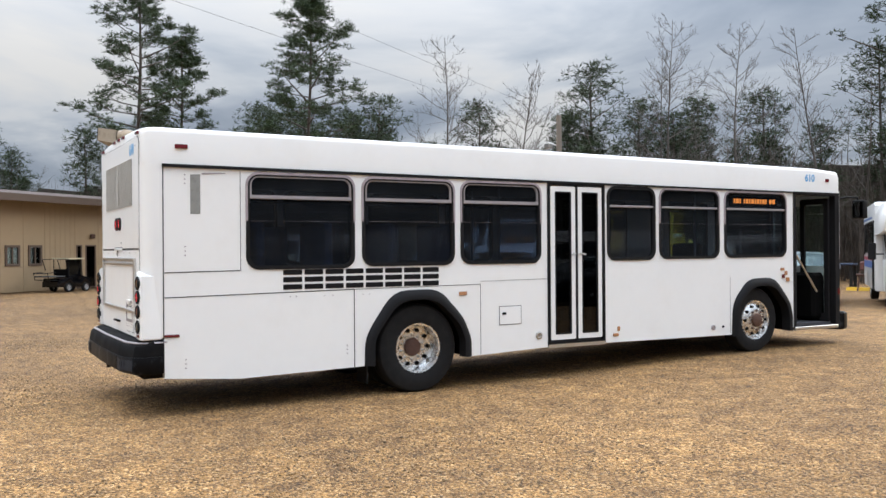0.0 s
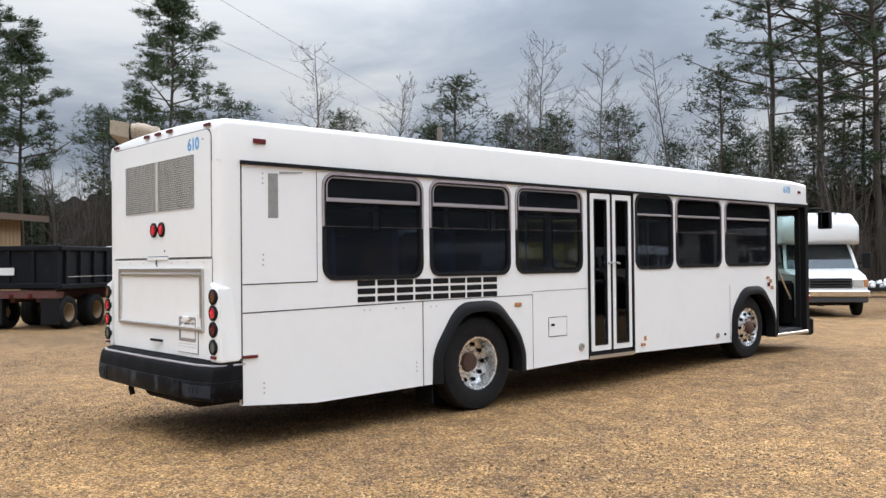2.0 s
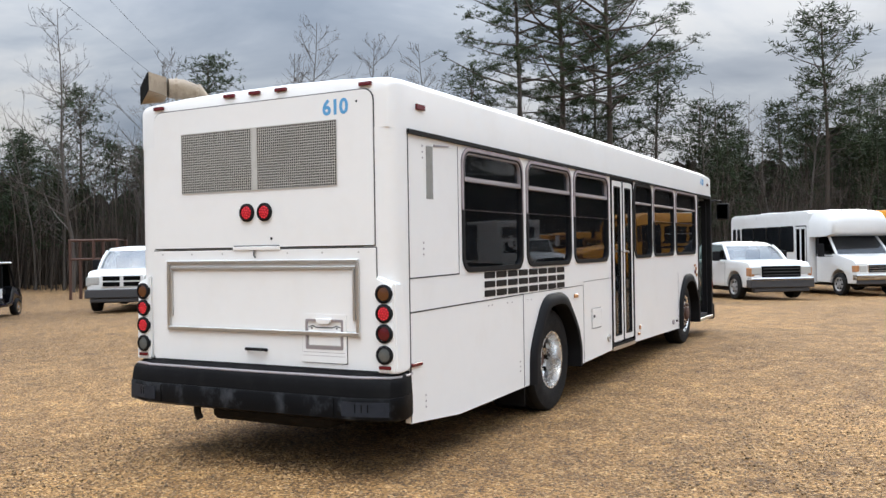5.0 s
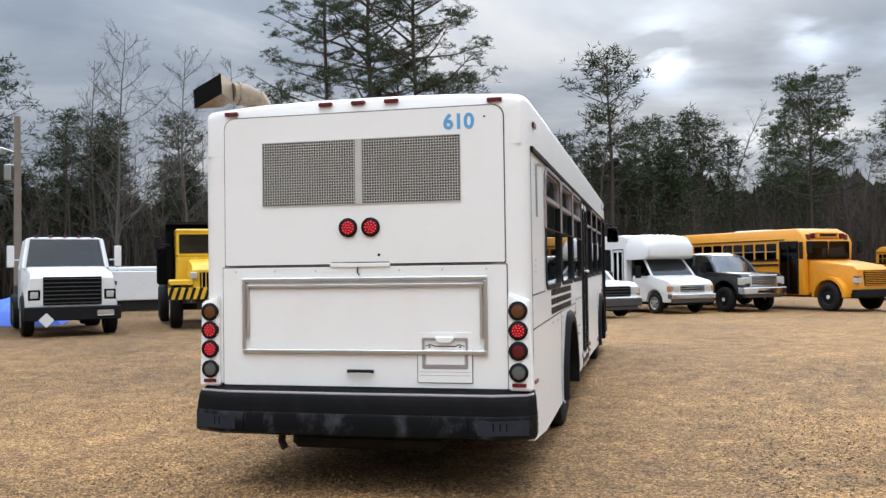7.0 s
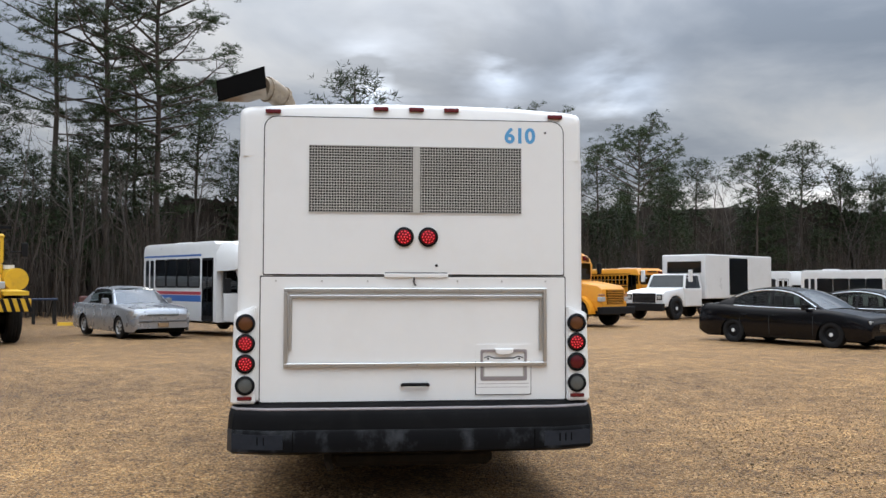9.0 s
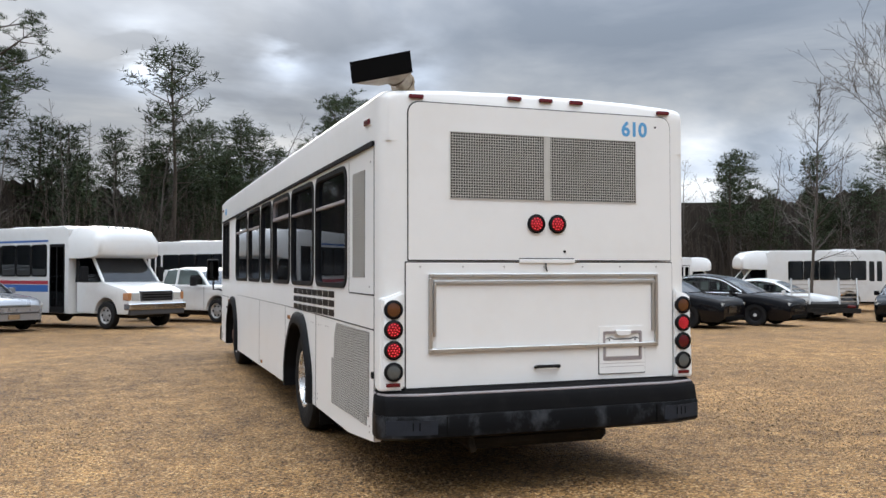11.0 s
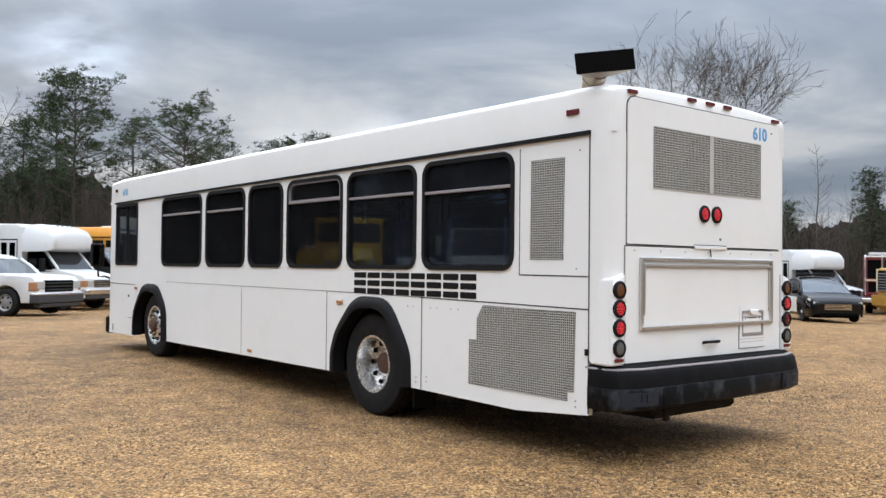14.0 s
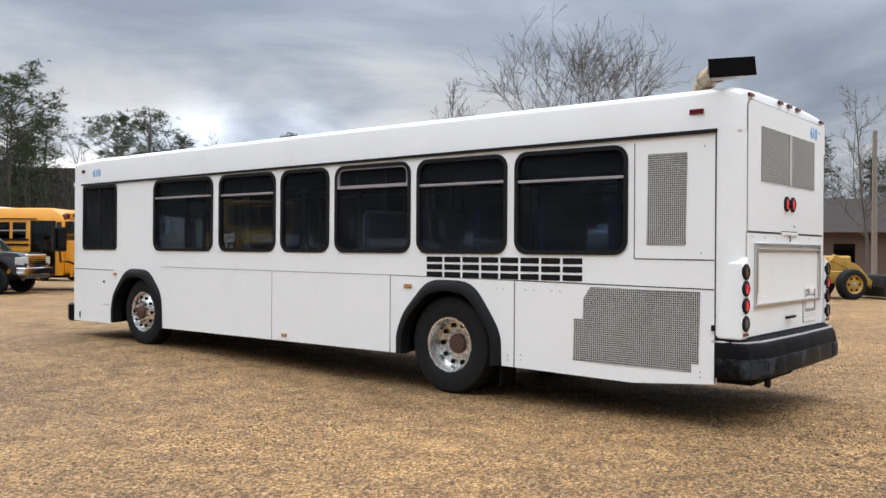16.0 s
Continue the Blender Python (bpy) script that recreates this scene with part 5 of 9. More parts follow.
def greenhouse(parent, roof, zb, wb, wt, paint, posts=(), rear_panel=0.0, post_w=0.04, pane=CARGLASS):
    """Curved upper body of a car. roof runs in (y, z) from the foot of the windscreen over the roof to the foot of the rear window."""
    zt = max(z for _, z in roof)

    def half(z):
        k = max(0.0, (z - zb) / (zt - zb))
        return wb / 2 - (wb - wt) / 2 * k ** 1.25
    # windscreen and rear window, bowed outwards
    for name, (a, b), s in (("windscreen", (roof[0], roof[1]), 1), ("rear_window", (roof[-1], roof[-2]), -1)):
        bm = B()
        rows = []
        for y, z in (a, ((a[0] + b[0]) / 2 + 0.03 * s, (a[1] + b[1]) / 2 + 0.03), b):
            w = half(z)
            rows.append([(w * f, y + s * 0.14 * (1 - f * f) - s * 0.06, z) for f in (-1, -0.6, -0.2, 0.2, 0.6, 1)])
        loft(bm, rows, closed=False, caps=False)
        part(name, bm, pane, parent, smooth=True).visible_shadow = False
    # side glass, one sheet a side
    for s in (1, -1):
        bm = B()
        pts = [(roof[0][0], zb)] + roof[1:-1] + [(roof[-1][0], zb)]
        bm.faces.new([bm.verts.new((s * (half(z) - 0.004), y, z)) for y, z in (pts if s > 0 else pts[::-1])])
        part("side_window", bm, CARSIDE, parent).visible_shadow = False
        if rear_panel:
            y1, yb = roof[-2][0], roof[-1][0]
            quad = [(yb, zb), (yb + rear_panel * 1.5, zb), (y1 + rear_panel * 0.6, roof[-2][1]), (y1, roof[-2][1])]
            bm = B()
            rows = [[(s * (half(z) + d), y, z) for y, z in quad] for d in (-0.02, 0.006)]
            loft(bm, rows)
            part("rear_pillar", bm, paint, parent)
        for k, (y, z) in enumerate(roof[:-1]):
            if k in (0, len(roof) - 2):
                y2, z2 = roof[k + 1]
                bm = B()
                tube(bm, [(s * half(z), y, z), (s * half((z + z2) / 2) * 1.004, (y + y2) / 2 + 0.02, (z + z2) / 2 + 0.02), (s * half(z2), y2, z2)], post_w, 6)
                part("pillar", bm, paint, parent)
        for py in posts:
            bm = B()
            zr = next(z0 + (z1 - z0) * (py - y0) / (y1 - y0) for (y0, z0), (y1, z1) in zip(roof, roof[1:]) if y1 <= py <= y0)
            tube(bm, [(s * half(zb), py, zb), (s * half(zr), py - 0.05, zr)], post_w * 0.9, 6)
            part("pillar", bm, paint if paint is not CARSILVER else BLACK, parent)
    # roof skin, crowned across
    bm = B()
    rows = []
    n = len(roof)
    for k, (y, z) in enumerate(roof[1:-1]):
        w = half(z) + 0.015
        end = 0.012 if k in (0, n - 3) else 0.05
        rows.append([(-w, y, z - 0.03), (-w * 0.94, y, z + end * 0.3), (-w * 0.5, y, z + end), (0, y, z + end * 1.2), (w * 0.5, y, z + end), (w * 0.94, y, z + end * 0.3), (w, y, z - 0.03)])
    loft(bm, rows, closed=False, caps=False)
    part("roof", bm, paint, parent, smooth=True)
    bm = B()
    mid = (roof[0][0] + roof[-1][0]) / 2
    for x in (-wb * 0.24, wb * 0.24):
        box(bm, x - 0.23, x + 0.23, mid - 0.02, mid + 0.12, zb - 0.3, zb + (zt - zb) * 0.62, 0.05)
    box(bm, -wb * 0.46, wb * 0.46, roof[0][0] - 0.6, roof[0][0] - 0.25, zb - 0.2, zb + 0.0)
    part("seats", bm, HOLE, parent)


def lights(parent, items):
    """Lamps and trim as small bevelled blocks: name, x0, x1, y0, y1, z0, z1, material; mirrored to both sides where x0 > 0."""
    for name, x0, x1, y0, y1, z0, z1, mat in items:
        for s in ((1, -1) if x0 > 0 else (1,)):
            bm = B()
            a, b = sorted((s * x0, s * x1))
            box(bm, a, b, y0, y1, z0, z1, min(0.02, (b - a) * 0.3, (z1 - z0) * 0.3))
            part(name, bm, mat, parent)


def slats(parent, x0, x1, y0, y1, z0, z1, n, mat, back=HOLE, vertical=False):
    bm = B()
    box(bm, x0, x1, y0, y1 - 0.006, z0, z1)
    g = part("grille", bm, back, parent)
    for i in range(n):
        bm = B()
        if vertical:
            x = x0 + (x1 - x0) * (i + 0.5) / n
            box(bm, x - 0.011, x + 0.011, y0, y1, z0, z1)
        else:
            z = z0 + (z1 - z0) * (i + 0.5) / n
            box(bm, x0, x1, y0, y1, z - 0.011, z + 0.011)
        part("grille_bar", bm, mat, g)


def four_wheels(parent, ys, half, r, w, style):
    for y in ys:
        for s in (1, -1):
            wheel(parent, s * (half - w / 2), y, r, r, w, s, style)


def mirrors(parent, x, y, z, w=0.12, h=0.17, mat=BLACK, reach=0.12):
    for s in (1, -1):
        bm = B()
        box(bm, s * (x + reach) - w, s * (x + reach) + w, y - 0.06, y + 0.06, z - h / 2, z + h, 0.03, 2)
        tube(bm, [(s * x, y, z), (s * (x + reach), y, z)], 0.02, 6)
        part("mirror", bm, mat, parent)


def smooth_curve(ctrl, n=5):
    """Points of a rounded line through ctrl, n for each stretch."""
    pts = [ctrl[0]] + list(ctrl) + [ctrl[-1]]
    out = []
    for k in range(1, len(pts) - 2):
        a, b, c, d = (Vector((*p, 0)) for p in pts[k - 1:k + 3])
        for i in range(n):
            t = i / n
            p = 0.5 * (2 * b + (c - a) * t + (2 * a - 5 * b + 4 * c - d) * t * t + (3 * b - a - 3 * c + d) * t ** 3)
            out.append((p.x, p.y))
    return out + [tuple(ctrl[-1])]


def height_at(curve, y):
    for (y0, z0), (y1, z1) in zip(curve, curve[1:]):
        if y1 <= y <= y0:
            return z0 + (z1 - z0) * (y0 - y) / max(1e-6, y0 - y1)
    return curve[0][1] if y > curve[0][0] else curve[-1][1]


def car_body(v, L, W, top, axles, r, paint):
    """Lower body of a car: rounded flanks, wheel arches, crowned bonnet and deck, drawn-in nose and tail."""
    stations = {0.0, -0.03, -0.09, -0.2, -0.35, -0.5, -L, -L + 0.03, -L + 0.08, -L + 0.18, -L + 0.35, -L + 0.55}
    for k in range(17):
        stations.add(-1.35 - (L - 2.6) * k / 16)
    for a in axles:
        for k in range(-8, 9):
            stations.add(a + r * math.sin(k / 8 * math.pi / 2) * 0.999)
        stations |= {a + r + 0.03, a - r - 0.03}
    bm = B()
    rows = []
    for y in sorted(stations, reverse=True):
        f, b = min(1.0, -y / 0.75), min(1.0, (y + L) / 0.65)
        plan = (0.80 + 0.20 * math.sqrt(max(0, 1 - (1 - f) ** 2))) * (0.85 + 0.15 * math.sqrt(max(0, 1 - (1 - b) ** 2)))
        low = 0.20 + 0.10 * (1 - min(1, -y / 0.10)) + 0.16 * (1 - min(1, (y + L) / 0.25))
        for a in axles:
            if abs(y - a) < r:
                low = max(low, 0.29 + math.sqrt(r * r - (y - a) ** 2))
        zt = height_at(top, y)
        side = []
        for u in (0.0, 0.14, 0.34, 0.55, 0.72, 0.84, 0.93, 1.0):
            z = low + (zt - low) * u
            g = (z - 0.2) / (zt - 0.2)
            bulge = 0.945 + 0.055 * math.sin(math.pi * min(1, max(0, g * 0.86 + 0.10))) if g < 0.84 else 0.945 + 0.055 * math.sin(math.pi * 0.8224) - (g - 0.84) ** 2 * 2.3
            side.append((W / 2 * plan * bulge, y, z))
        xe = side[-1][0]
        across = [(xe * q, y, zt + 0.035 * (1 - q * q)) for q in (0.85, 0.5, 0.0, -0.5, -0.85)]
        rows.append(side + across + [(-x, yy, z) for x, yy, z in reversed(side)])
    loft(bm, rows, closed=False, caps=False)
    for row in (rows[0], rows[-1]):
        bm.faces.new([bm.verts.new(p) for p in row])
    body = part("body", bm, paint, v, smooth=True)
    bm = B()
    box(bm, -W * 0.40, W * 0.40, -L + 0.2, -0.2, 0.17, 0.62, 0.02)
    part("underbody", bm, HOLE, v)
    return body


def car_top(v, ctrl, yf, yr, wb, wt, paint, top, cpost, post, line):
    """Upper body of a car: ctrl runs from the foot of the windscreen over the roof to the foot of the rear window; yf and yr end the roof skin."""
    curve = smooth_curve(ctrl, 6)
    zt = max(z for _, z in curve)

    def half(y, z):
        zb = height_at(top, y)
        k = min(1.0, max(0.0, (z - zb) / (zt - zb)))
        return wb / 2 - (wb - wt) / 2 * k ** 1.2

    def across(y, z, fs, out):
        k = 0.0 if out == 0 else out * 0.13
        return [(half(y, z) * f, y + k * (1 - f * f), z + 0.04 * (1 - f * f)) for f in fs]
    wide = (-0.93, -0.7, -0.35, 0.0, 0.35, 0.7, 0.93)
    for name, pts, out in (("windscreen", [p for p in curve if p[0] >= yf - 0.02], 1), ("rear_window", [p for p in curve if p[0] <= yr + 0.02], -1)):
        bm = B()
        ramp = [out * min(1.0, abs(y - (yf if out > 0 else yr)) / 0.35) for y, z in pts]
        loft(bm, [across(y, z, wide, k) for (y, z), k in zip(pts, ramp)], closed=False, caps=False)
        part(name, bm, CARGLASS, v, smooth=True).visible_shadow = False
        for s in (1, -1):
            bm = B()
            loft(bm, [across(y, z, (s * 0.93, s * 1.0), k) + [(s * (half(y, z - 0.05) + 0.002), y, z - 0.05)] for (y, z), k in zip(pts, ramp)], closed=False, caps=False)
            part("pillar", bm, paint, v, smooth=True)
    bm = B()
    loft(bm, [across(y, z, (-1, -0.93, -0.7, -0.35, 0.0, 0.35, 0.7, 0.93, 1), 0) for y, z in curve if yr - 0.02 <= y <= yf + 0.02], closed=False, caps=False)
    part("roof", bm, paint, v, smooth=True)
    for s in (1, -1):
        glazed = [(y, z) for y, z in curve if y >= cpost and z - 0.06 > height_at(top, y) + 0.03]
        bm = B()
        loft(bm, [[(s * (half(y, zz) + 0.002), y, zz) for zz in (height_at(top, y) - 0.01, (height_at(top, y) + z) / 2, z - 0.055)] for y, z in glazed], closed=False, caps=False)
        part("side_window", bm, CARSIDE, v, smooth=True).visible_shadow = False
        bm = B()
        loft(bm, [[(s * (half(y, zz) + 0.004), y, zz) for zz in (z - 0.06, z)] for y, z in glazed], closed=False, caps=False)
        part("roof_rail", bm, paint, v, smooth=True)
        bm = B()
        rear = [(y, z) for y, z in curve if y <= cpost + 0.09]
        loft(bm, [[(s * (half(y, zz) + 0.003), y, zz) for zz in [height_at(top, y) - 0.02 + (z - height_at(top, y) + 0.02) * q for q in (0, 0.35, 0.7, 1)]] for y, z in rear], closed=False, caps=False)
        part("rear_pillar", bm, paint, v, smooth=True)
        bm = B()
        zr = height_at(curve, post)
        loft(bm, [[(s * (half(post, zz) + 0.006), post + d - 0.03 * q, zz) for d in (-0.03, 0.03)] for q, zz in ((0, height_at(top, post)), (0.5, (height_at(top, post) + zr) / 2), (1, zr - 0.05))], closed=False, caps=False)
        part("door_pillar", bm, BLACK, v)
        bm = B()
        tube(bm, [(s * (half(y, z - 0.05) + 0.006), y, z - 0.055) for y, z in glazed], 0.012, 5)
        tube(bm, [(s * (wb / 2 + 0.004), y, height_at(top, y) + 0.004) for y, z in glazed], 0.009, 5)
        part("window_moulding", bm, line, v)
    bm = B()
    y0, y1 = ctrl[0][0] - 0.12, ctrl[-1][0] + 0.15
    zb = height_at(top, (y0 + y1) / 2)
    # black sheet over the painted deck, standing in for the dim cabin
    box(bm, -wb * 0.46, wb * 0.46, y1, y0, zb + 0.02, zb + 0.045)
    for x in (-wb * 0.24, wb * 0.24):
        for ys in (post + 0.25, post - 0.65):
            box(bm, x - 0.22, x + 0.22, ys - 0.07, ys + 0.05, zb, zb + (zt - zb) * 0.62, 0.04)
    part("seats", bm, HOLE, v)


def sedan(label, x, y, hx, hy, paint, style, bar=None, old=False, white_doors=False, group=""):
    """A four-door car; old is a notchback with an upright, light cabin, else a long-roofed modern one."""
    v = parked("sedan", label, "car", x, y, hx, hy, group, 1.0 if old else 0.955)
    if old:
        L, W, H, fa, ra, r = 4.80, 1.80, 1.42, -0.92, -3.62, 0.36
        top = smooth_curve([(0.0, 0.66), (-0.04, 0.755), (-0.18, 0.82), (-0.6, 0.875), (-1.3, 0.935), (-2.4, 0.95), (-3.8, 0.955), (-4.4, 0.945), (-4.68, 0.915), (-4.77, 0.85), (-4.8, 0.72)], 4)
        ctrl = [(-1.40, 0.935), (-1.76, 1.18), (-2.06, 1.35), (-2.34, 1.405), (-2.75, 1.42), (-3.15, 1.405), (-3.38, 1.35), (-3.60, 1.18), (-3.90, 0.975)]
        yf, yr, cpost, post = -2.09, -3.30, -3.42, -2.50
    else:
        L, W, H, fa, ra, r = 5.08, 1.90, 1.52, -0.98, -3.86, 0.385
        top = smooth_curve([(0.0, 0.62), (-0.04, 0.74), (-0.18, 0.82), (-0.6, 0.90), (-1.25, 0.975), (-2.4, 0.99), (-3.6, 1.02), (-4.4, 1.065), (-4.85, 1.055), (-5.0, 0.99), (-5.08, 0.80)], 4)
        ctrl = [(-1.22, 0.975), (-1.62, 1.20), (-2.02, 1.395), (-2.35, 1.475), (-2.8, 1.52), (-3.2, 1.50), (-3.55, 1.435), (-3.95, 1.29), (-4.42, 1.07)]
        yf, yr, cpost, post = -2.06, -3.42, -3.92, -2.72
    car_body(v, L, W, top, (fa, ra), r, paint)
    car_top(v, ctrl, yf, yr, W * 0.905, W * 0.63, paint, top, cpost, post, CHROME if not (white_doors or old) else BLACK)
    four_wheels(v, (fa, ra), W / 2 - 0.015, r - 0.04, 0.22, style)
    lights(v, [("headlamp", 0.50, 0.80, -0.34, -0.02, 0.615, 0.72, CLEARLAMP), ("tail_lamp", 0.54, 0.80, -L - 0.005, -L + 0.14, 0.78, 0.92, REDLAMP)])
    if old:
        lights(v, [("lamp_strip", -0.46, 0.46, -0.06, 0.012, 0.63, 0.70, GREYLENS), ("rub_strip", -0.68, 0.68, -0.06, 0.02, 0.47, 0.51, GREYPLAST), ("plate", -0.15, 0.15, 0.012, 0.03, 0.33, 0.45, RUSTTAN)])
    else:
        slats(v, -0.44, 0.44, -0.06, 0.015, 0.44, 0.64, 4, CHROME)
        lights(v, [("air_dam", -0.66, 0.66, -0.12, 0.015, 0.24, 0.36, HOLE)])
    mirrors(v, W / 2 - 0.08, ctrl[1][0] - 0.02, 1.0, 0.09, 0.11, paint, 0.12)
    for s in (1, -1):
        for yy in (-1.46, post, -3.45 if old else -3.62):
            bm = B()
            loft(bm, [[(s * W / 2 * k, yy + d, z) for d in (-0.005, 0.005)] for z, k in ((0.30, 0.984), (0.50, 0.999), (0.62, 1.0015), (0.74, 0.995), (0.84, 0.975))], closed=False, caps=False)
            part("door_gap", bm, SEAM, v)
        for yy in (post + 0.2, post - 0.75):
            bm = B()
            box(bm, *sorted((s * (W / 2 * 0.985 - 0.02), s * (W / 2 * 0.985 + 0.018))), yy - 0.11, yy + 0.07, 0.78, 0.81, 0.008)
            part("door_handle", bm, paint, v)
        if white_doors:
            bm = B()
            loft(bm, [[(s * W / 2 * k, yy, z) for yy in (-1.5, post, -3.4)] for z, k in ((0.30, 0.988), (0.50, 1.003), (0.62, 1.0055), (0.74, 0.999), (0.84, 0.979))], closed=False, caps=False)
            part("door_panel", bm, WHITE2, v, "white door panel")
    if bar:
        lights(v, [("light_bar", -0.6, 0.6, -2.95, -2.65, H + 0.065, H + 0.16, bar)])
    return v


def pickup(label, x, y, hx, hy, paint, style="alloy", L=5.75, W=1.98, H=1.86, lift=0.0, face="plain", crew=False, group=""):
    v = parked("pickup_truck", label, "pickup truck", x, y, hx, hy, group)
    r = 0.39 + lift * 0.25
    fa, ra = -0.95, -0.95 - 0.635 * L
    z0 = 0.42 + lift
    bed = -L + 2.0
    top = [(-L, 0.55 + lift), (-L, 1.24 + lift), (bed - 0.02, 1.26 + lift), (bed, 1.22 + lift), (-1.5, 1.21 + lift), (-1.3, 1.21 + lift), (-0.5, 1.18 + lift), (-0.16, 1.14 + lift), (-0.03, 1.0 + lift), (0.0, 0.7 + lift)]
    shell("body", v, arched(-0.02, -L + 0.02, z0, top, [(fa, r + 0.09 + lift * 0.3), (ra, r + 0.09 + lift * 0.3)]), W, paint, 0.06,
          taper=lambda yy, zz: 1 - 0.06 * max(0, yy + 1.0) - 0.05 * max(0, zz - 0.9 - lift))
    rear_cab = bed + 0.05
    zr = H - 0.04 + lift
    greenhouse(v, [(-1.38, 1.19 + lift), (-1.92, zr - 0.10), (-2.15, zr - 0.02), (-2.9, zr), (rear_cab + 0.22, zr - 0.04), (rear_cab + 0.02, 1.22 + lift)], 1.17 + lift, W * 0.93, W * 0.76, paint, posts=(-2.85,) if not crew else (-2.65,), rear_panel=0.10, post_w=0.05)
    bm = B()
    box(bm, -W / 2 + 0.10, W / 2 - 0.10, -L + 0.08, bed - 0.08, 1.245 + lift, 1.268 + lift)
    part("bed_floor", bm, HOLE, v)
    four_wheels(v, (fa, ra), W / 2 + 0.01, r, 0.26, style)
    bumper = GREYPLAST if face != "chrome" else CHROME
    lights(v, [("front_bumper", -0.98, 0.98, -0.20, 0.09, 0.42 + lift, 0.66 + lift, bumper), ("lower_valance", -0.85, 0.85, -0.15, 0.05, 0.30 + lift, 0.42 + lift, GREYPLAST),
               ("headlamp", 0.60, 0.93, -0.20, 0.015, 0.80 + lift, 1.02 + lift, CLEARLAMP), ("turn_lamp", 0.82, 0.955, -0.26, 0.008, 0.75 + lift, 1.0 + lift, MARKAMB if face == "plain" else CLEARLAMP),
               ("tail_lamp", 0.86, 0.985, -L - 0.01, -L + 0.06, 0.80 + lift, 1.15 + lift, REDLAMP), ("rear_bumper", -0.95, 0.95, -L - 0.14, -L + 0.05, 0.48 + lift, 0.66 + lift, CHROME)])
    if face == "plain":
        lights(v, [("bumper_top", -0.97, 0.97, -0.15, 0.098, 0.62 + lift, 0.70 + lift, CHROME), ("grille_surround", -0.60, 0.60, -0.10, 0.018, 0.72 + lift, 1.04 + lift, HOLE)])
        slats(v, -0.57, 0.57, -0.05, 0.03, 0.74 + lift, 1.01 + lift, 3, GREYPLAST)
    elif face == "cross":
        lights(v, [("grille_surround", -0.56, 0.56, -0.10, 0.02, 0.70 + lift, 1.06 + lift, paint)])
        slats(v, -0.50, -0.05, -0.05, 0.03, 0.74 + lift, 0.86 + lift, 3, HOLE)
        slats(v, 0.05, 0.50, -0.05, 0.03, 0.74 + lift, 0.86 + lift, 3, HOLE)
        slats(v, -0.50, -0.05, -0.05, 0.03, 0.90 + lift, 1.02 + lift, 3, HOLE)
        slats(v, 0.05, 0.50, -0.05, 0.03, 0.90 + lift, 1.02 + lift, 3, HOLE)
    else:
        lights(v, [("grille_surround", -0.62, 0.62, -0.10, 0.03, 0.68 + lift, 1.10 + lift, CHROME), ("bumper_notch", -0.35, 0.35, 0.05, 0.10, 0.46 + lift, 0.56 + lift, HOLE)])
        slats(v, -0.55, 0.55, -0.05, 0.045, 0.74 + lift, 1.04 + lift, 5, CHROME)
    mirrors(v, W / 2 - 0.05, -1.85, 1.28 + lift, 0.10, 0.20, BLACK, 0.16)
    for s in (1, -1):
        for yy in (-1.5, -2.75, bed + 0.02):
            bm = B()
            box(bm, *sorted((s * (W / 2 - 0.004), s * (W / 2 + 0.002))), yy - 0.006, yy + 0.006, z0 + 0.05, 1.16 + lift)
            part("door_gap", bm, SEAM, v)
        bm = B()
        box(bm, *sorted((s * (W / 2 - 0.01), s * (W / 2 + 0.025))), -2.68, -2.48, 1.0 + lift, 1.05 + lift, 0.01)
        part("door_handle", bm, BLACK, v)
    bm = B()
    box(bm, -0.7, 0.7, -L + 0.2, -0.3, z0 - 0.15, z0, 0.02)
    part("chassis", bm, UNDER, v)
    return v


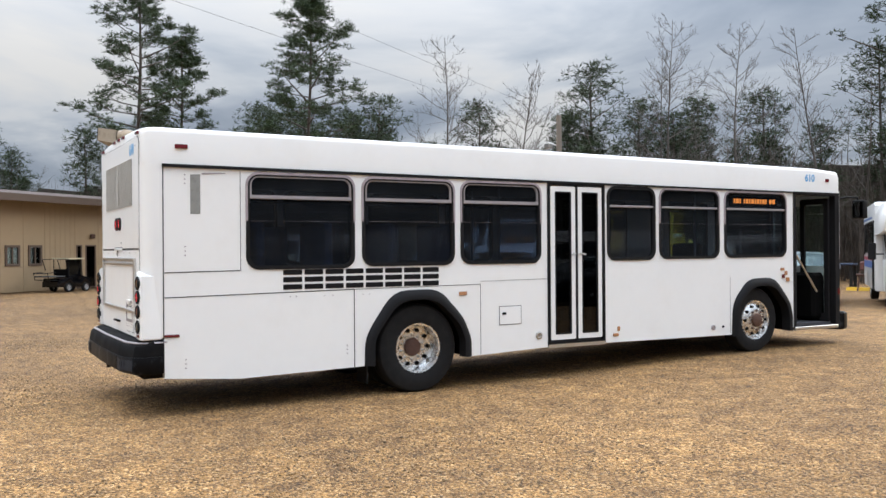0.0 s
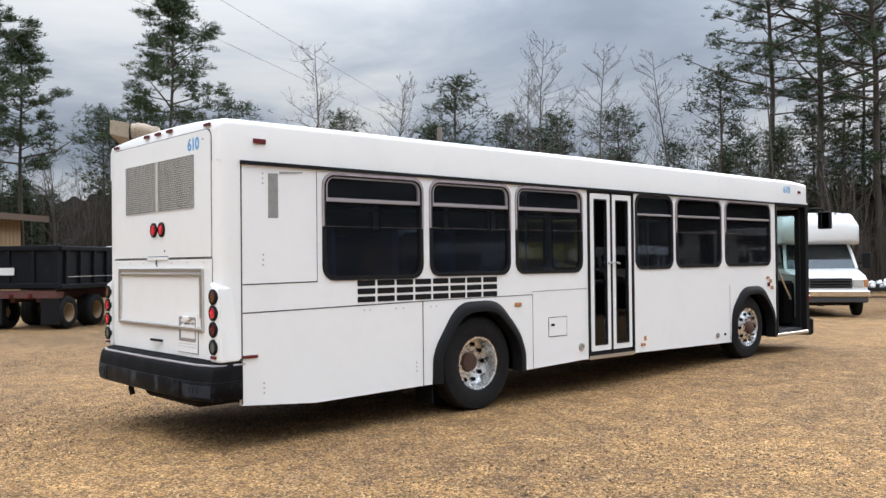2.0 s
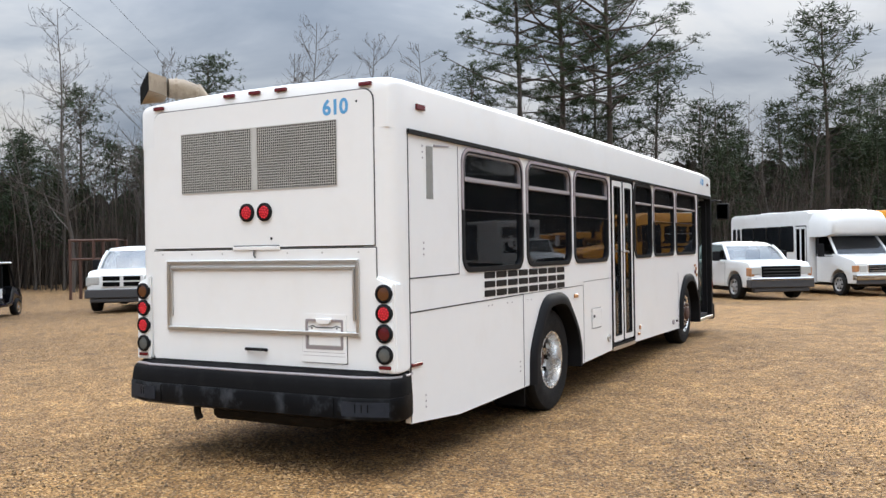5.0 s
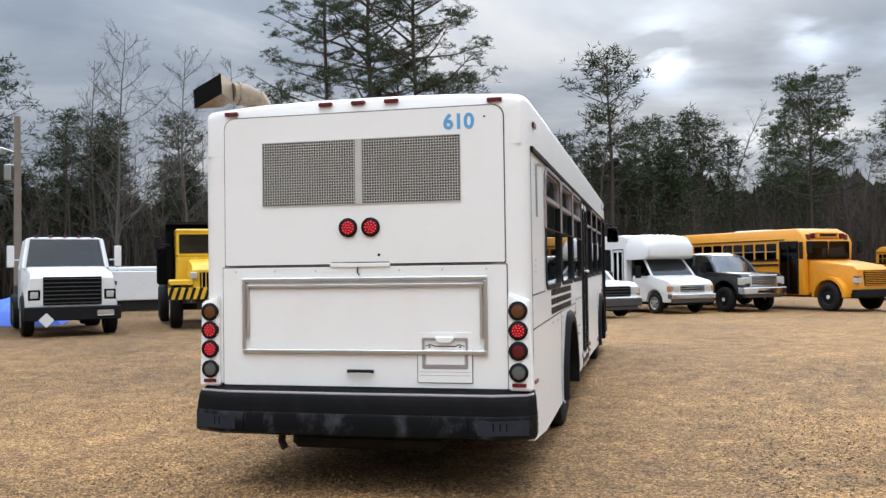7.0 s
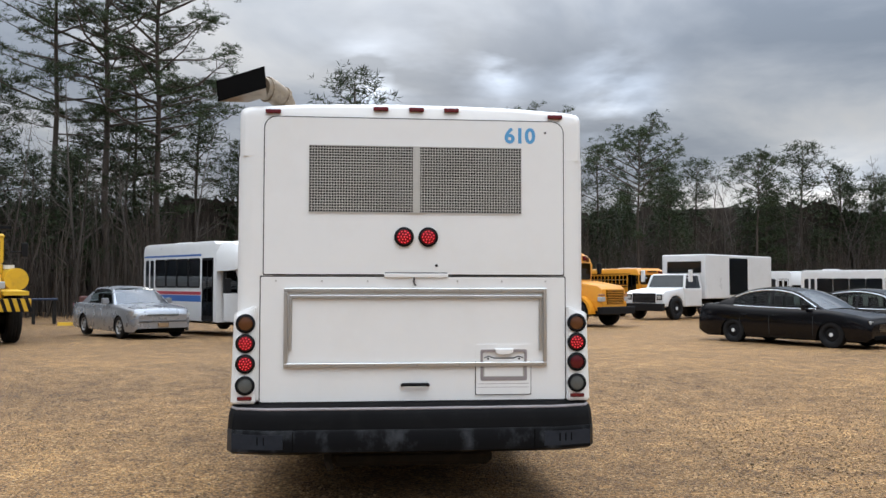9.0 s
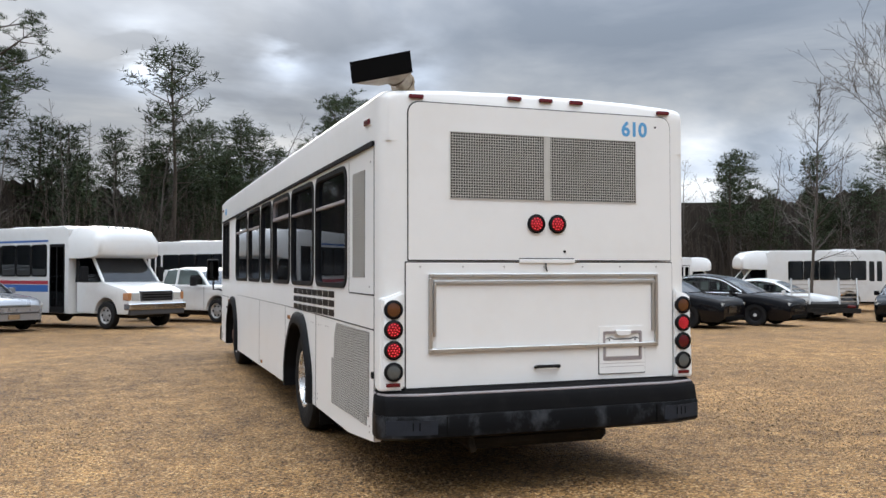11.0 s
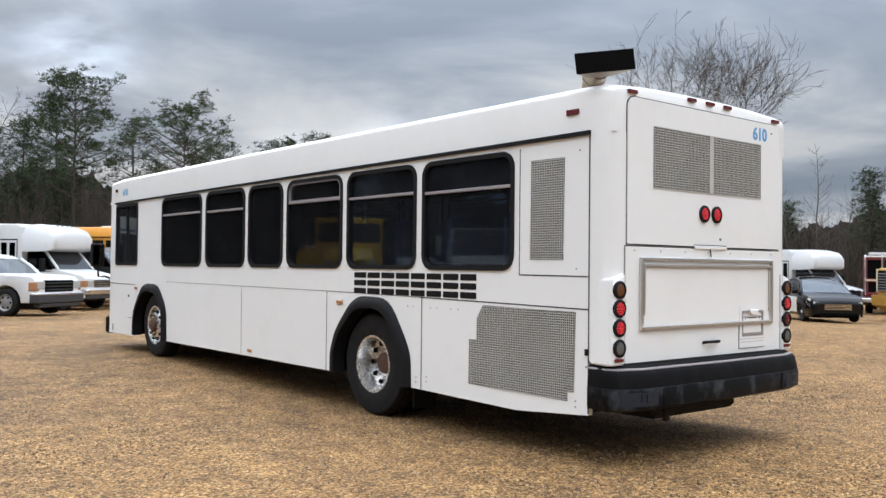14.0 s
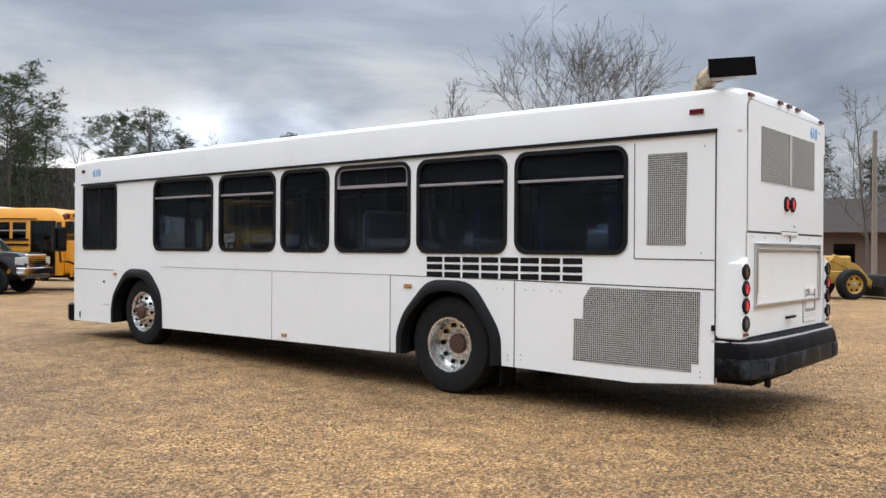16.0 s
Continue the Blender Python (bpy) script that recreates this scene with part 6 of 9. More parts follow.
def shuttle_bus(label, x, y, hx, hy, L=7.2, stripes=False, face="van", windows=4, nose=True, group="cutaway shuttle buses", scale=0.96):
    """A cutaway shuttle bus: van or truck nose, wide white body with a rounded cap over the cab."""
    v = parked("shuttle_bus", label, "minibus", x, y, hx, hy, group, scale)
    W, H = 2.36, 2.92
    b0 = -2.35                       # where the wide body begins
    fa, ra = -0.95, -L + 1.75
    if nose:
        zh = 1.22 if face == "van" else 1.30
        top = [(b0 + 0.1, 0.5), (b0 + 0.1, zh + 0.12), (-1.15, zh + 0.10), (-0.18, zh - 0.10), (-0.02, zh - 0.22), (0.0, 0.7)]
        shell("nose", v, arched(-0.02, b0 + 0.1, 0.42, top, [(fa, 0.47)]), 1.98, WHITE2, 0.06, taper=lambda yy, zz: 1 - 0.05 * max(0, yy + 0.8))
        cabin(v, (-1.08, b0 - 0.1), zh + 0.08, (-1.70, b0 - 0.1), 2.06, 1.90, 1.72, WHITE2, post_w=0.045)
        lights(v, [("front_bumper", -0.98, 0.98, -0.18, 0.10, 0.55, 0.72, CHROME), ("lower_bumper", -0.94, 0.94, -0.16, 0.07, 0.40, 0.55, GREYPLAST),
                   ("headlamp", 0.58, 0.84, -0.16, 0.012, 0.80, 1.02, CLEARLAMP), ("turn_lamp", 0.84, 0.97, -0.24, 0.0, 0.80, 1.02, MARKAMB), ("grille_surround", -0.56, 0.56, -0.1, 0.02, 0.78, 1.06, CHROME if face != "van" else GREYPLAST)])
        slats(v, -0.51, 0.51, -0.05, 0.035, 0.81, 1.03, 3, CHROME if face != "van" else GREYPLAST)
        mirrors(v, 1.0, -1.45, 1.45, 0.10, 0.30, BLACK, 0.30)
    # wide body
    poly = arched(b0, -L, 0.40, [(-L, 2.70), (-L + 0.08, H - 0.06), (-L + 0.3, H), (b0 - 0.2, H), (b0, H - 0.1)], [(ra, 0.50)])
    shell("body", v, poly, W, WHITE2, 0.07)
    # cap over the cab
    if nose:
        bm = B()
        rows = []
        for yy, zl, zt, w in ((b0 - 0.05, 1.98, H, W * 0.495), (-2.05, 1.98, H + 0.01, W * 0.492), (-1.7, 1.99, H - 0.02, W * 0.485), (-1.42, 2.01, H - 0.09, W * 0.470), (-1.26, 2.05, H - 0.19, W * 0.452), (-1.18, 2.10, H - 0.32, W * 0.43), (-1.15, 2.18, H - 0.46, W * 0.40)):
            rows.append([(-w, yy, zl), (w, yy, zl), (w, yy, (zl + zt) / 2 + 0.1), (w * 0.86, yy, zt - 0.06), (w * 0.5, yy, zt), (-w * 0.5, yy, zt), (-w * 0.86, yy, zt - 0.06), (-w, yy, (zl + zt) / 2 + 0.1)])
        loft(bm, rows)
        part("cab_cap", bm, WHITE2, v, smooth=True)
        for k in range(5):
            bm = B()
            box(bm, -0.5 + k * 0.25 - 0.03, -0.5 + k * 0.25 + 0.03, -1.52, -1.44, H - 0.08, H - 0.03, 0.015)
            part("clearance_lamp", bm, CLEARLAMP, v)
        for s in (1, -1):
            bm = B()
            prism(bm, [(-1.25, 1.30), (-2.28, 1.30), (-2.28, 2.05), (-1.75, 2.05)], "x", *sorted((s * 0.955, s * 0.985)))
            part("cab_window", bm, TINT2, v)
    # side windows, dark band, passenger door on the right (-x as it heads along +y is its left)
    y_rear, y_front = -L + 0.95, -3.35
    for s in (1, -1):
        n = windows
        for k in range(n):
            ya = y_rear + (y_front - y_rear) * k / n + 0.03
            yb = y_rear + (y_front - y_rear) * (k + 1) / n - 0.03
            bm = B()
            prism(bm, rrect(ya, yb, 1.48, 2.38, 0.07), "x", *sorted((s * (W / 2 - 0.01), s * (W / 2 + 0.012))))
            part("window", bm, TINT2, v)
            bm = B()
            ring(bm, rrect(ya - 0.02, yb + 0.02, 1.46, 2.40, 0.08), rrect(ya + 0.02, yb - 0.02, 1.50, 2.36, 0.06), "x", *sorted((s * (W / 2), s * (W / 2 + 0.016))))
            part("window_frame", bm, BLACK, v)
        for ya in (-L + 0.22, -L + 0.58):
            bm = B()
            prism(bm, rrect(ya, ya + 0.24, 1.40, 2.38, 0.06), "x", *sorted((s * (W / 2 - 0.01), s * (W / 2 + 0.012))))
            part("window", bm, TINT2, v)
        if stripes:
            for z0, z1, mat in ((1.24, 1.34, REDSTR), (1.02, 1.22, BLUESTR), (2.47, 2.53, BLUESTR)):
                bm = B()
                prism(bm, [(-L + 0.1, z0), (-3.3, z0), (-3.3, z1), (-L + 0.1, z1)], "x", *sorted((s * (W / 2), s * (W / 2 + 0.004))))
                part("stripe", bm, mat, v)
    bm = B()
    prism(bm, rrect(-3.22, -2.52, 0.42, 2.40, 0.03), "x", W / 2 - 0.01, W / 2 + 0.014)
    d = part("passenger_door", bm, BLACK, v)
    for ya, yb in ((-3.17, -2.90), (-2.84, -2.57)):
        bm = B()
        box(bm, W / 2 + 0.014, W / 2 + 0.02, ya, yb, 0.60, 2.32)
        part("door_glass", bm, TINT2, d)
        if not stripes:
            bm = B()
            ring(bm, rrect(ya - 0.03, yb + 0.03, 0.5, 2.36, 0.01), rrect(ya + 0.02, yb - 0.02, 0.62, 2.28, 0.01), "x", W / 2 + 0.015, W / 2 + 0.024)
            part("door_stile", bm, WHITE2, d)
    for s in (1, -1):
        if nose:
            wheel(v, s * 0.88, fa, 0.385, 0.385, 0.22, s, "alloy")
        wheel(v, s * 0.98, ra, 0.385, 0.385, 0.24, s, "steel")
    lights(v, [("rear_bumper", -1.1, 1.1, -L - 0.12, -L + 0.02, 0.42, 0.60, GREYPLAST), ("tail_lamp", 0.95, 1.08, -L - 0.02, -L + 0.03, 0.9, 1.15, REDLAMP), ("roof_unit", -0.5, 0.5, -L + 1.2, -L + 2.1, H - 0.02, H + 0.07, WHITE2)])
    bm = B()
    box(bm, -0.6, 0.6, -L + 0.2, -0.4, 0.30, 0.42)
    part("chassis", bm, UNDER, v)
    return v


def school_bus(label, x, y, hx, hy, L=10.2, group="yellow school buses", scale=0.95):
    v = parked("school_bus", label, "school bus", x, y, hx, hy, group, scale)
    W, H = 2.40, 2.98
    b0 = -2.05
    fa, ra = -1.05, -L + 2.7
    top = [(b0, 0.7), (b0, 1.80), (-1.5, 1.78), (-0.25, 1.60), (-0.05, 1.45), (0.0, 0.85)]
    shell("hood", v, arched(-0.02, b0, 0.62, top, [(fa, 0.60)]), 2.0, YELLOW, 0.10, taper=lambda yy, zz: 1 - 0.14 * max(0, yy + 1.6) - 0.10 * max(0, zz - 1.2))
    for s in (1, -1):
        bm = B()
        pts = [(fa + 0.72 * math.cos(t), 0.50 + 0.72 * math.sin(t)) for t in [math.pi * i / 12 for i in range(13)]]
        rows = [[(s * 0.80, a, b) for a, b in pts], [(s * 1.12, a, b) for a, b in pts], [(s * 1.12, fa + (a - fa) * 0.86, 0.5 + (b - 0.5) * 0.86) for a, b in pts]]
        loft(bm, rows, closed=False, caps=False)
        part("front_fender", bm, YELLOW, v, smooth=True)
    slats(v, -0.52, 0.52, -0.06, 0.03, 0.90, 1.42, 8, YELLOW)
    lights(v, [("front_bumper", -1.12, 1.12, -0.02, 0.16, 0.50, 0.78, BLACK), ("headlamp", 0.60, 0.84, -0.22, 0.0, 0.98, 1.16, CLEARLAMP), ("turn_lamp", 0.62, 0.82, -0.20, 0.0, 1.20, 1.28, MARKAMB)])
    poly = arched(b0, -L, 0.55, [(-L, 2.7), (-L + 0.10, H - 0.16), (-L + 0.35, H), (b0 - 0.45, H), (b0 - 0.08, H - 0.22), (b0 + 0.05, 2.45), (b0, 1.7)], [(ra, 0.58)])
    bm = B()
    prism(bm, poly, "x", -W / 2, W / 2, 0.05, 2)
    for vv in bm.verts:
        if vv.co.z > 2.55:
            vv.co.x *= 1 - 0.55 * max(0, (vv.co.z - 2.55)) ** 1.6
    part("body", bm, YELLOW, v, smooth=True)
    # windscreen in two panes, destination box, lamps
    for s in (1, -1):
        bm = B()
        prism(bm, rrect(min(s * 0.03, s * 1.02), max(s * 0.03, s * 1.02), 1.84, 2.50, 0.05), "y", b0 + 0.0, b0 + 0.075)
        part("windscreen", bm, TINT2, v)
    lights(v, [("roof_sign", -0.55, 0.55, b0 - 0.16, b0 + 0.05, 2.62, 2.84, YELLOW), ("warning_lamp", 0.62, 0.80, b0 - 0.1, b0 + 0.05, 2.60, 2.80, REDLAMP), ("warning_lamp", 0.84, 1.0, b0 - 0.12, b0 + 0.04, 2.56, 2.76, AMBERLAMP)])
    bm = B()
    box(bm, -0.42, 0.42, b0 + 0.05, b0 + 0.056, 2.68, 2.78)
    part("sign_letters", bm, BLACKTEXT, v)
    n = 11
    y_a, y_b = -L + 0.35, b0 - 1.25
    for s in (1, -1):
        for k in range(n):
            ya, yb = y_a + (y_b - y_a) * k / n + 0.06, y_a + (y_b - y_a) * (k + 1) / n - 0.06
            bm = B()
            prism(bm, [(ya, 1.86), (yb, 1.86), (yb, 2.46), (ya, 2.46)], "x", *sorted((s * (W / 2 - 0.02), s * (W / 2 + 0.006))))
            part("window", bm, TINT2, v)
            bm = B()
            prism(bm, [(ya, 2.14), (yb, 2.14), (yb, 2.18), (ya, 2.18)], "x", *sorted((s * (W / 2), s * (W / 2 + 0.014))))
            part("sash", bm, ALU, v)
        for z in (0.85, 1.22, 1.62, 1.80):
            bm = B()
            prism(bm, [(-L + 0.05, z), (b0 - 1.2, z), (b0 - 1.2, z + 0.07), (-L + 0.05, z + 0.07)], "x", *sorted((s * W / 2, s * (W / 2 + 0.02))))
            part("rub_rail", bm, BLACK, v)
        bm = B()
        prism(bm, [(-L + 0.05, 2.56), (b0 - 0.9, 2.56), (b0 - 0.9, 2.60), (-L + 0.05, 2.60)], "x", *sorted((s * (W / 2 - 0.02), s * (W / 2 + 0.012))))
        part("drip_moulding", bm, BLACK, v)
    bm = B()
    prism(bm, rrect(b0 - 1.12, b0 - 0.22, 0.58, 2.52, 0.03), "x", W / 2 - 0.01, W / 2 + 0.012)
    d = part("entrance_door", bm, TINT2, v)
    for ya in (b0 - 1.12, b0 - 0.72, b0 - 0.27):
        bm = B()
        box(bm, W / 2 + 0.0, W / 2 + 0.03, ya, ya + 0.05, 0.58, 2.52)
        part("door_stile", bm, BLACK, d)
    bm = B()
    prism(bm, rrect(b0 - 0.18, b0 - 0.0, 1.86, 2.48, 0.03), "x", -W / 2 - 0.006, W / 2 + 0.006)
    part("quarter_window", bm, TINT2, v)
    bm = B()
    box(bm, -0.5, 0.5, -L * 0.62, -L * 0.45, H - 0.02, H + 0.06, 0.02)
    part("roof_hatch", bm, WHITE2, v)
    for s in (1, -1):
        wheel(v, s * 1.0, fa, 0.50, 0.50, 0.25, s, "hubcap")
        wheel(v, s * 1.02, ra, 0.50, 0.50, 0.28, s, "hubcap")
    mirrors(v, 1.05, -1.7, 2.2, 0.09, 0.3, BLACK, 0.2)
    bm = B()
    box(bm, -0.5, 0.5, -L + 0.2, -0.2, 0.45, 0.6)
    part("chassis", bm, UNDER, v)
    return v


def nose_truck(name, label, category, x, y, hx, hy, paint, grille, wide=2.05, hood_l=1.75, hood_z=1.65, cab_l=1.6, H=2.55, wheel_style="steel", visor=True, L=7.0):
    """Cab and hood of a conventional truck, with its chassis and wheels; the body behind is added by its own function."""
    v = parked(name, label, category, x, y, hx, hy)
    fa = -1.0
    top = [(-hood_l, 0.7), (-hood_l, hood_z + 0.05), (-0.2, hood_z - 0.12), (-0.02, hood_z - 0.25), (0.0, 0.85)]
    shell("hood", v, arched(-0.02, -hood_l, 0.62, top, [(fa, 0.60)]), wide, paint, 0.09, taper=lambda yy, zz: 1 - 0.05 * max(0, yy + 1.2) - 0.22 * max(0, zz - 1.15))
    cw = wide * 0.97
    bm = B()
    prism(bm, [(-hood_l, 0.60), (-hood_l - cab_l, 0.60), (-hood_l - cab_l, hood_z), (-hood_l, hood_z)], "x", -cw / 2, cw / 2, 0.04)
    part("cab", bm, paint, v)
    cabin(v, (-hood_l - 0.02, -hood_l - cab_l + 0.02), hood_z, (-hood_l - 0.28, -hood_l - cab_l + 0.05), H - 0.05, cw * 0.95, cw * 0.84, paint, post_w=0.06)
    gw = grille
    slats(v, -gw, gw, -0.06, 0.03, 0.80, hood_z - 0.22, 7, GREYPLAST)
    lights(v, [("front_bumper", -wide / 2, wide / 2, -0.05, 0.20, 0.42, 0.76, BLACK), ("headlamp_bezel", gw + 0.06, gw + 0.34, -0.2, 0.012, 0.92, 1.18, HOLE), ("headlamp", gw + 0.10, gw + 0.30, -0.2, 0.022, 0.96, 1.14, CLEARLAMP)])
    mirrors(v, cw / 2 + 0.02, -hood_l - 0.1, 1.95, 0.09, 0.38, WHITE2, 0.22)
    if visor:
        for k in range(5):
            bm = B()
            box(bm, -0.7 + k * 0.35 - 0.05, -0.7 + k * 0.35 + 0.05, -hood_l - 0.38, -hood_l - 0.28, H, H + 0.06, 0.02)
            part("clearance_lamp", bm, MARKAMB if paint is not WHITE2 else REDLAMP, v)
    for s in (1, -1):
        wheel(v, s * (wide / 2 - 0.13), fa, 0.53, 0.53, 0.32, s, wheel_style)
        for off in (0.0,) if L < 6.5 else (0.0, 1.3):
            wheel(v, s * (wide / 2 - 0.16), -L + 1.1 + off, 0.50, 0.50, 0.44, s, wheel_style)
    bm = B()
    for s in (1, -1):
        box(bm, s * 0.42 - 0.05, s * 0.42 + 0.05, -L, -0.1, 0.62, 0.84)
    box(bm, -0.9, 0.9, fa - 0.06, fa + 0.06, 0.42, 0.54)
    part("chassis", bm, UNDER, v)
    return v


D = (0.60, -0.80)               # most vehicles stand slantwise in a row and head this way
shuttle_bus("white shuttle bus with red and blue side stripes, parked on gravel", -2.15, 19.1, 0.61, -0.79, L=7.4, stripes=True)
pickup("white extended-cab pickup truck with grey bumper, parked on gravel", 1.03, 21.6, *D, WHITE2, H=1.76, lift=-0.05, group="pickups in the row")
shuttle_bus("white shuttle bus with truck nose beside a white pickup", 3.53, 25.4, *D, L=8.2, face="truck", windows=4)
pickup("dark grey lifted pickup truck with chrome grille", 6.0, 26.6, *D, CARGREY, "hubcap", lift=0.22, face="chrome", crew=True, H=1.9, group="pickups in the row")
school_bus("yellow school bus with black rub rails, parked on gravel", 9.7, 26.9, *D, scale=1.0)
sedan("black four-door sedan with small steel hubcaps", 12.25, 13.4, 0.505, -0.863, CARBLACK, "hubcap", group="black sedans")
sedan("black four-door sedan parked beside its twin", 15.0, 14.1, 0.505, -0.863, CARBLACK, "hubcap", group="black sedans")
sedan("silver grey older sedan parked in front of a shuttle bus", -5.6, 18.6, 0.58, -0.81, CARSILVER, "alloy", old=True)
pickup("white pickup truck with crossbar grille beside a blue tarpaulin", -14.95, 11.9, *D, WHITE2, face="cross", crew=True)
sedan("dark patrol sedan with pale doors beside yellow bus", 21.7, 16.8, -0.80, -0.60, CARBLACK, "hubcap", white_doors=True)
sedan("dark patrol sedan with roof light bar and pale doors", 21.6, 9.55, -0.72, -0.69, CARBLACK, "hubcap", bar=BLACK, white_doors=True)
shuttle_bus("white shuttle bus standing behind a car trailer", 24.1, 30.1, -0.90, 0.43, L=8.0, windows=5)
school_bus("yellow school bus at the wood's edge", 34.2, 36.0, -0.80, 0.60, L=8.5)
shuttle_bus("long white shuttle bus behind a patrol car", 31.7, 13.9, -0.18, -0.98, L=8.5, windows=5)
shuttle_bus("white shuttle bus with dark windows far across the yard", 33.5, 41.0, 0.80, -0.60, L=8.0, windows=4)
shuttle_bus("white shuttle bus far across the yard", 30.5, 48.0, 0.80, -0.60, L=8.0, windows=4)
for bx, by in ((20.5, 50.0), (24.0, 51.5)):
    school_bus("yellow school bus far across the yard", bx, by, 0.35, -0.94, L=8.5)
sedan("white car beside the black sedans", 21.5, 19.5, 0.53, -0.85, WHITE2, "alloy")
sedan("pale grey car between a school bus and box truck", 12.9, 37.0, 0.2, -0.98, CARSILVER, "alloy", old=True)


def international():
    v = nose_truck("road_tractor", "white conventional truck with black slatted grille, facing outwards", "truck", -11.95, 13.1, 0.66, -0.75, WHITE2, 0.68, wide=2.25, hood_z=1.72, H=2.55)
    bm = B()
    box(bm, -1.05, 1.05, -7.0, -3.7, 0.9, 1.25, 0.03)
    part("flat_deck", bm, UNDER, v)
    bm = B()
    prism(bm, [(0.62, 0.62), (0.80, 0.44), (0.62, 0.26), (0.44, 0.44)], "y", 0.205, 0.215)
    part("placard", bm, WHITE2, v)
    lights(v, [("plate", -0.95, -0.55, 0.205, 0.22, 0.52, 0.66, ALU)])


def box_truck():
    v = nose_truck("box_truck", "white box truck with dark side door and front window", "truck", 13.05, 33.4, -0.80, -0.60, WHITE2, 0.62, wide=2.2, hood_z=1.45, H=2.12, cab_l=1.5, L=6.4, visor=False, wheel_style="hubcap")
    bm = B()
    box(bm, -1.22, 1.22, -9.9, -3.35, 0.95, 3.10, 0.04)
    body = part("cargo_box", bm, WHITE2, v)
    bm = B()
    prism(bm, rrect(-0.98, 0.90, 2.20, 2.76, 0.04), "y", -3.352, -3.33)
    part("front_window", bm, TINT2, v)
    for s in (1, -1):
        bm = B()
        prism(bm, rrect(-7.35, -5.55, 1.12, 2.95, 0.04), "x", *sorted((s * 1.21, s * 1.232)))
        part("side_door", bm, TINT2, v)
    for s in (1, -1):
        wheel(v, s * 0.98, -6.9, 0.48, 0.48, 0.40, s, "steel")
    bm = B()
    box(bm, -1.1, 1.1, -9.0, -5.3, 0.55, 0.95)
    part("chassis_skirt", bm, UNDER, v)


def army_truck():
    v = parked("army_dump_truck", "yellow six-wheel military dump truck with hazard-striped bumper", "dump truck", -9.5, 15.9, 0.53, -0.85)
    top = [(-1.7, 0.9), (-1.7, 1.95), (-0.25, 1.78), (-0.05, 1.62), (0.0, 1.1)]
    shell("hood", v, [(-0.02, 0.95), (-1.7, 0.95)] + top[1:], 1.35, PLANTYEL, 0.16, taper=lambda yy, zz: 1 - 0.04 * max(0, yy + 1.2))
    slats(v, -0.42, 0.42, -0.05, 0.04, 1.02, 1.55, 8, PLANTYEL, vertical=True)
    lights(v, [("headlamp", 0.50, 0.68, -0.12, 0.05, 1.38, 1.56, CLEARLAMP), ("headlamp", 0.92, 1.10, -0.35, -0.1, 1.15, 1.32, HOLE)])
    for s in (1, -1):
        bm = B()
        prism(bm, [(0.12, 1.32), (-1.1, 1.36), (-1.75, 1.0), (-1.75, 0.92), (-1.1, 1.26), (0.12, 1.22)], "x", *sorted((s * 0.62, s * 1.22)), 0.02)
        part("front_fender", bm, PLANTYEL, v)
        wheel(v, s * 1.02, -0.95, 0.60, 0.60, 0.36, s, "plain")
        for yy in (-4.6, -6.0):
            wheel(v, s * 1.12, yy, 0.60, 0.60, 0.60, s, "plain")
    # bumper with slanted black stripes
    bm = B()
    box(bm, -1.25, 1.25, 0.06, 0.18, 0.82, 1.14, 0.01)
    bp = part("bumper", bm, PLANTYEL, v)
    for k in range(-6, 7):
        if k == 0:
            continue
        s = 1 if k > 0 else -1
        xx = k * 0.19
        bm = B()
        prism(bm, [(xx - 0.045, 1.14), (xx + 0.045, 1.14), (xx + 0.045 + s * 0.10, 0.82), (xx - 0.045 + s * 0.10, 0.82)], "y", 0.181, 0.186)
        part("stripe", bm, BLACKTEXT, bp)
    # cab with two flat panes and a spare fuel tank
    bm = B()
    box(bm, -0.98, 0.98, -3.1, -1.7, 1.1, 2.05, 0.05)
    part("cab", bm, PLANTYEL, v)
    bm = B()
    ring(bm, rrect(-0.98, 0.98, 2.04, 2.80, 0.06), rrect(-0.90, 0.90, 2.10, 2.66, 0.05), "y", -1.78, -1.70)
    box(bm, -0.04, 0.04, -1.775, -1.705, 2.10, 2.66)
    fr = part("windscreen_frame", bm, PLANTYEL, v)
    for s in (1, -1):
        bm = B()
        a, b = sorted((s * 0.04, s * 0.90))
        box(bm, a, b, -1.75, -1.74, 2.10, 2.66)
        part("windscreen", bm, TINT, fr).visible_shadow = False
    bm = B()
    box(bm, -1.0, 1.0, -3.1, -1.68, 2.70, 2.82, 0.04)
    box(bm, -0.98, 0.98, -3.12, -3.02, 1.9, 2.75)
    part("cab_roof", bm, PLANTYEL, v)
    bm = B()
    disc(bm, (-1.22, 1.62), "y", 0.30, -2.2, -1.3, 20)
    part("air_cleaner", bm, PLANTYEL, v, smooth=True)
    bm = B()
    tube(bm, [(-1.12, -1.75, 1.9), (-1.12, -1.75, 2.0)], 0.14, 12)
    part("cleaner_cap", bm, WHITE2, v)
    # black tipping body higher than the cab
    bm = B()
    for a in ((-1.25, 1.25, -7.2, -3.5, 1.25, 1.35), (-1.25, 1.25, -3.5, -3.38, 1.25, 3.05), (-1.25, -1.15, -7.2, -3.5, 1.35, 2.5), (1.15, 1.25, -7.2, -3.5, 1.35, 2.5), (-1.25, 1.25, -3.5, -2.2, 2.98, 3.05)):
        box(bm, *a)
    part("dump_body", bm, DUMPBLACK, v)
    bm = B()
    tube(bm, [(1.15, -2.0, 1.2), (1.15, -2.05, 2.75)], 0.09, 10)
    part("exhaust_pipe", bm, HOLE, v)
    bm = B()
    box(bm, 1.05, 1.5, -3.4, -2.5, 1.2, 2.3, 0.05)
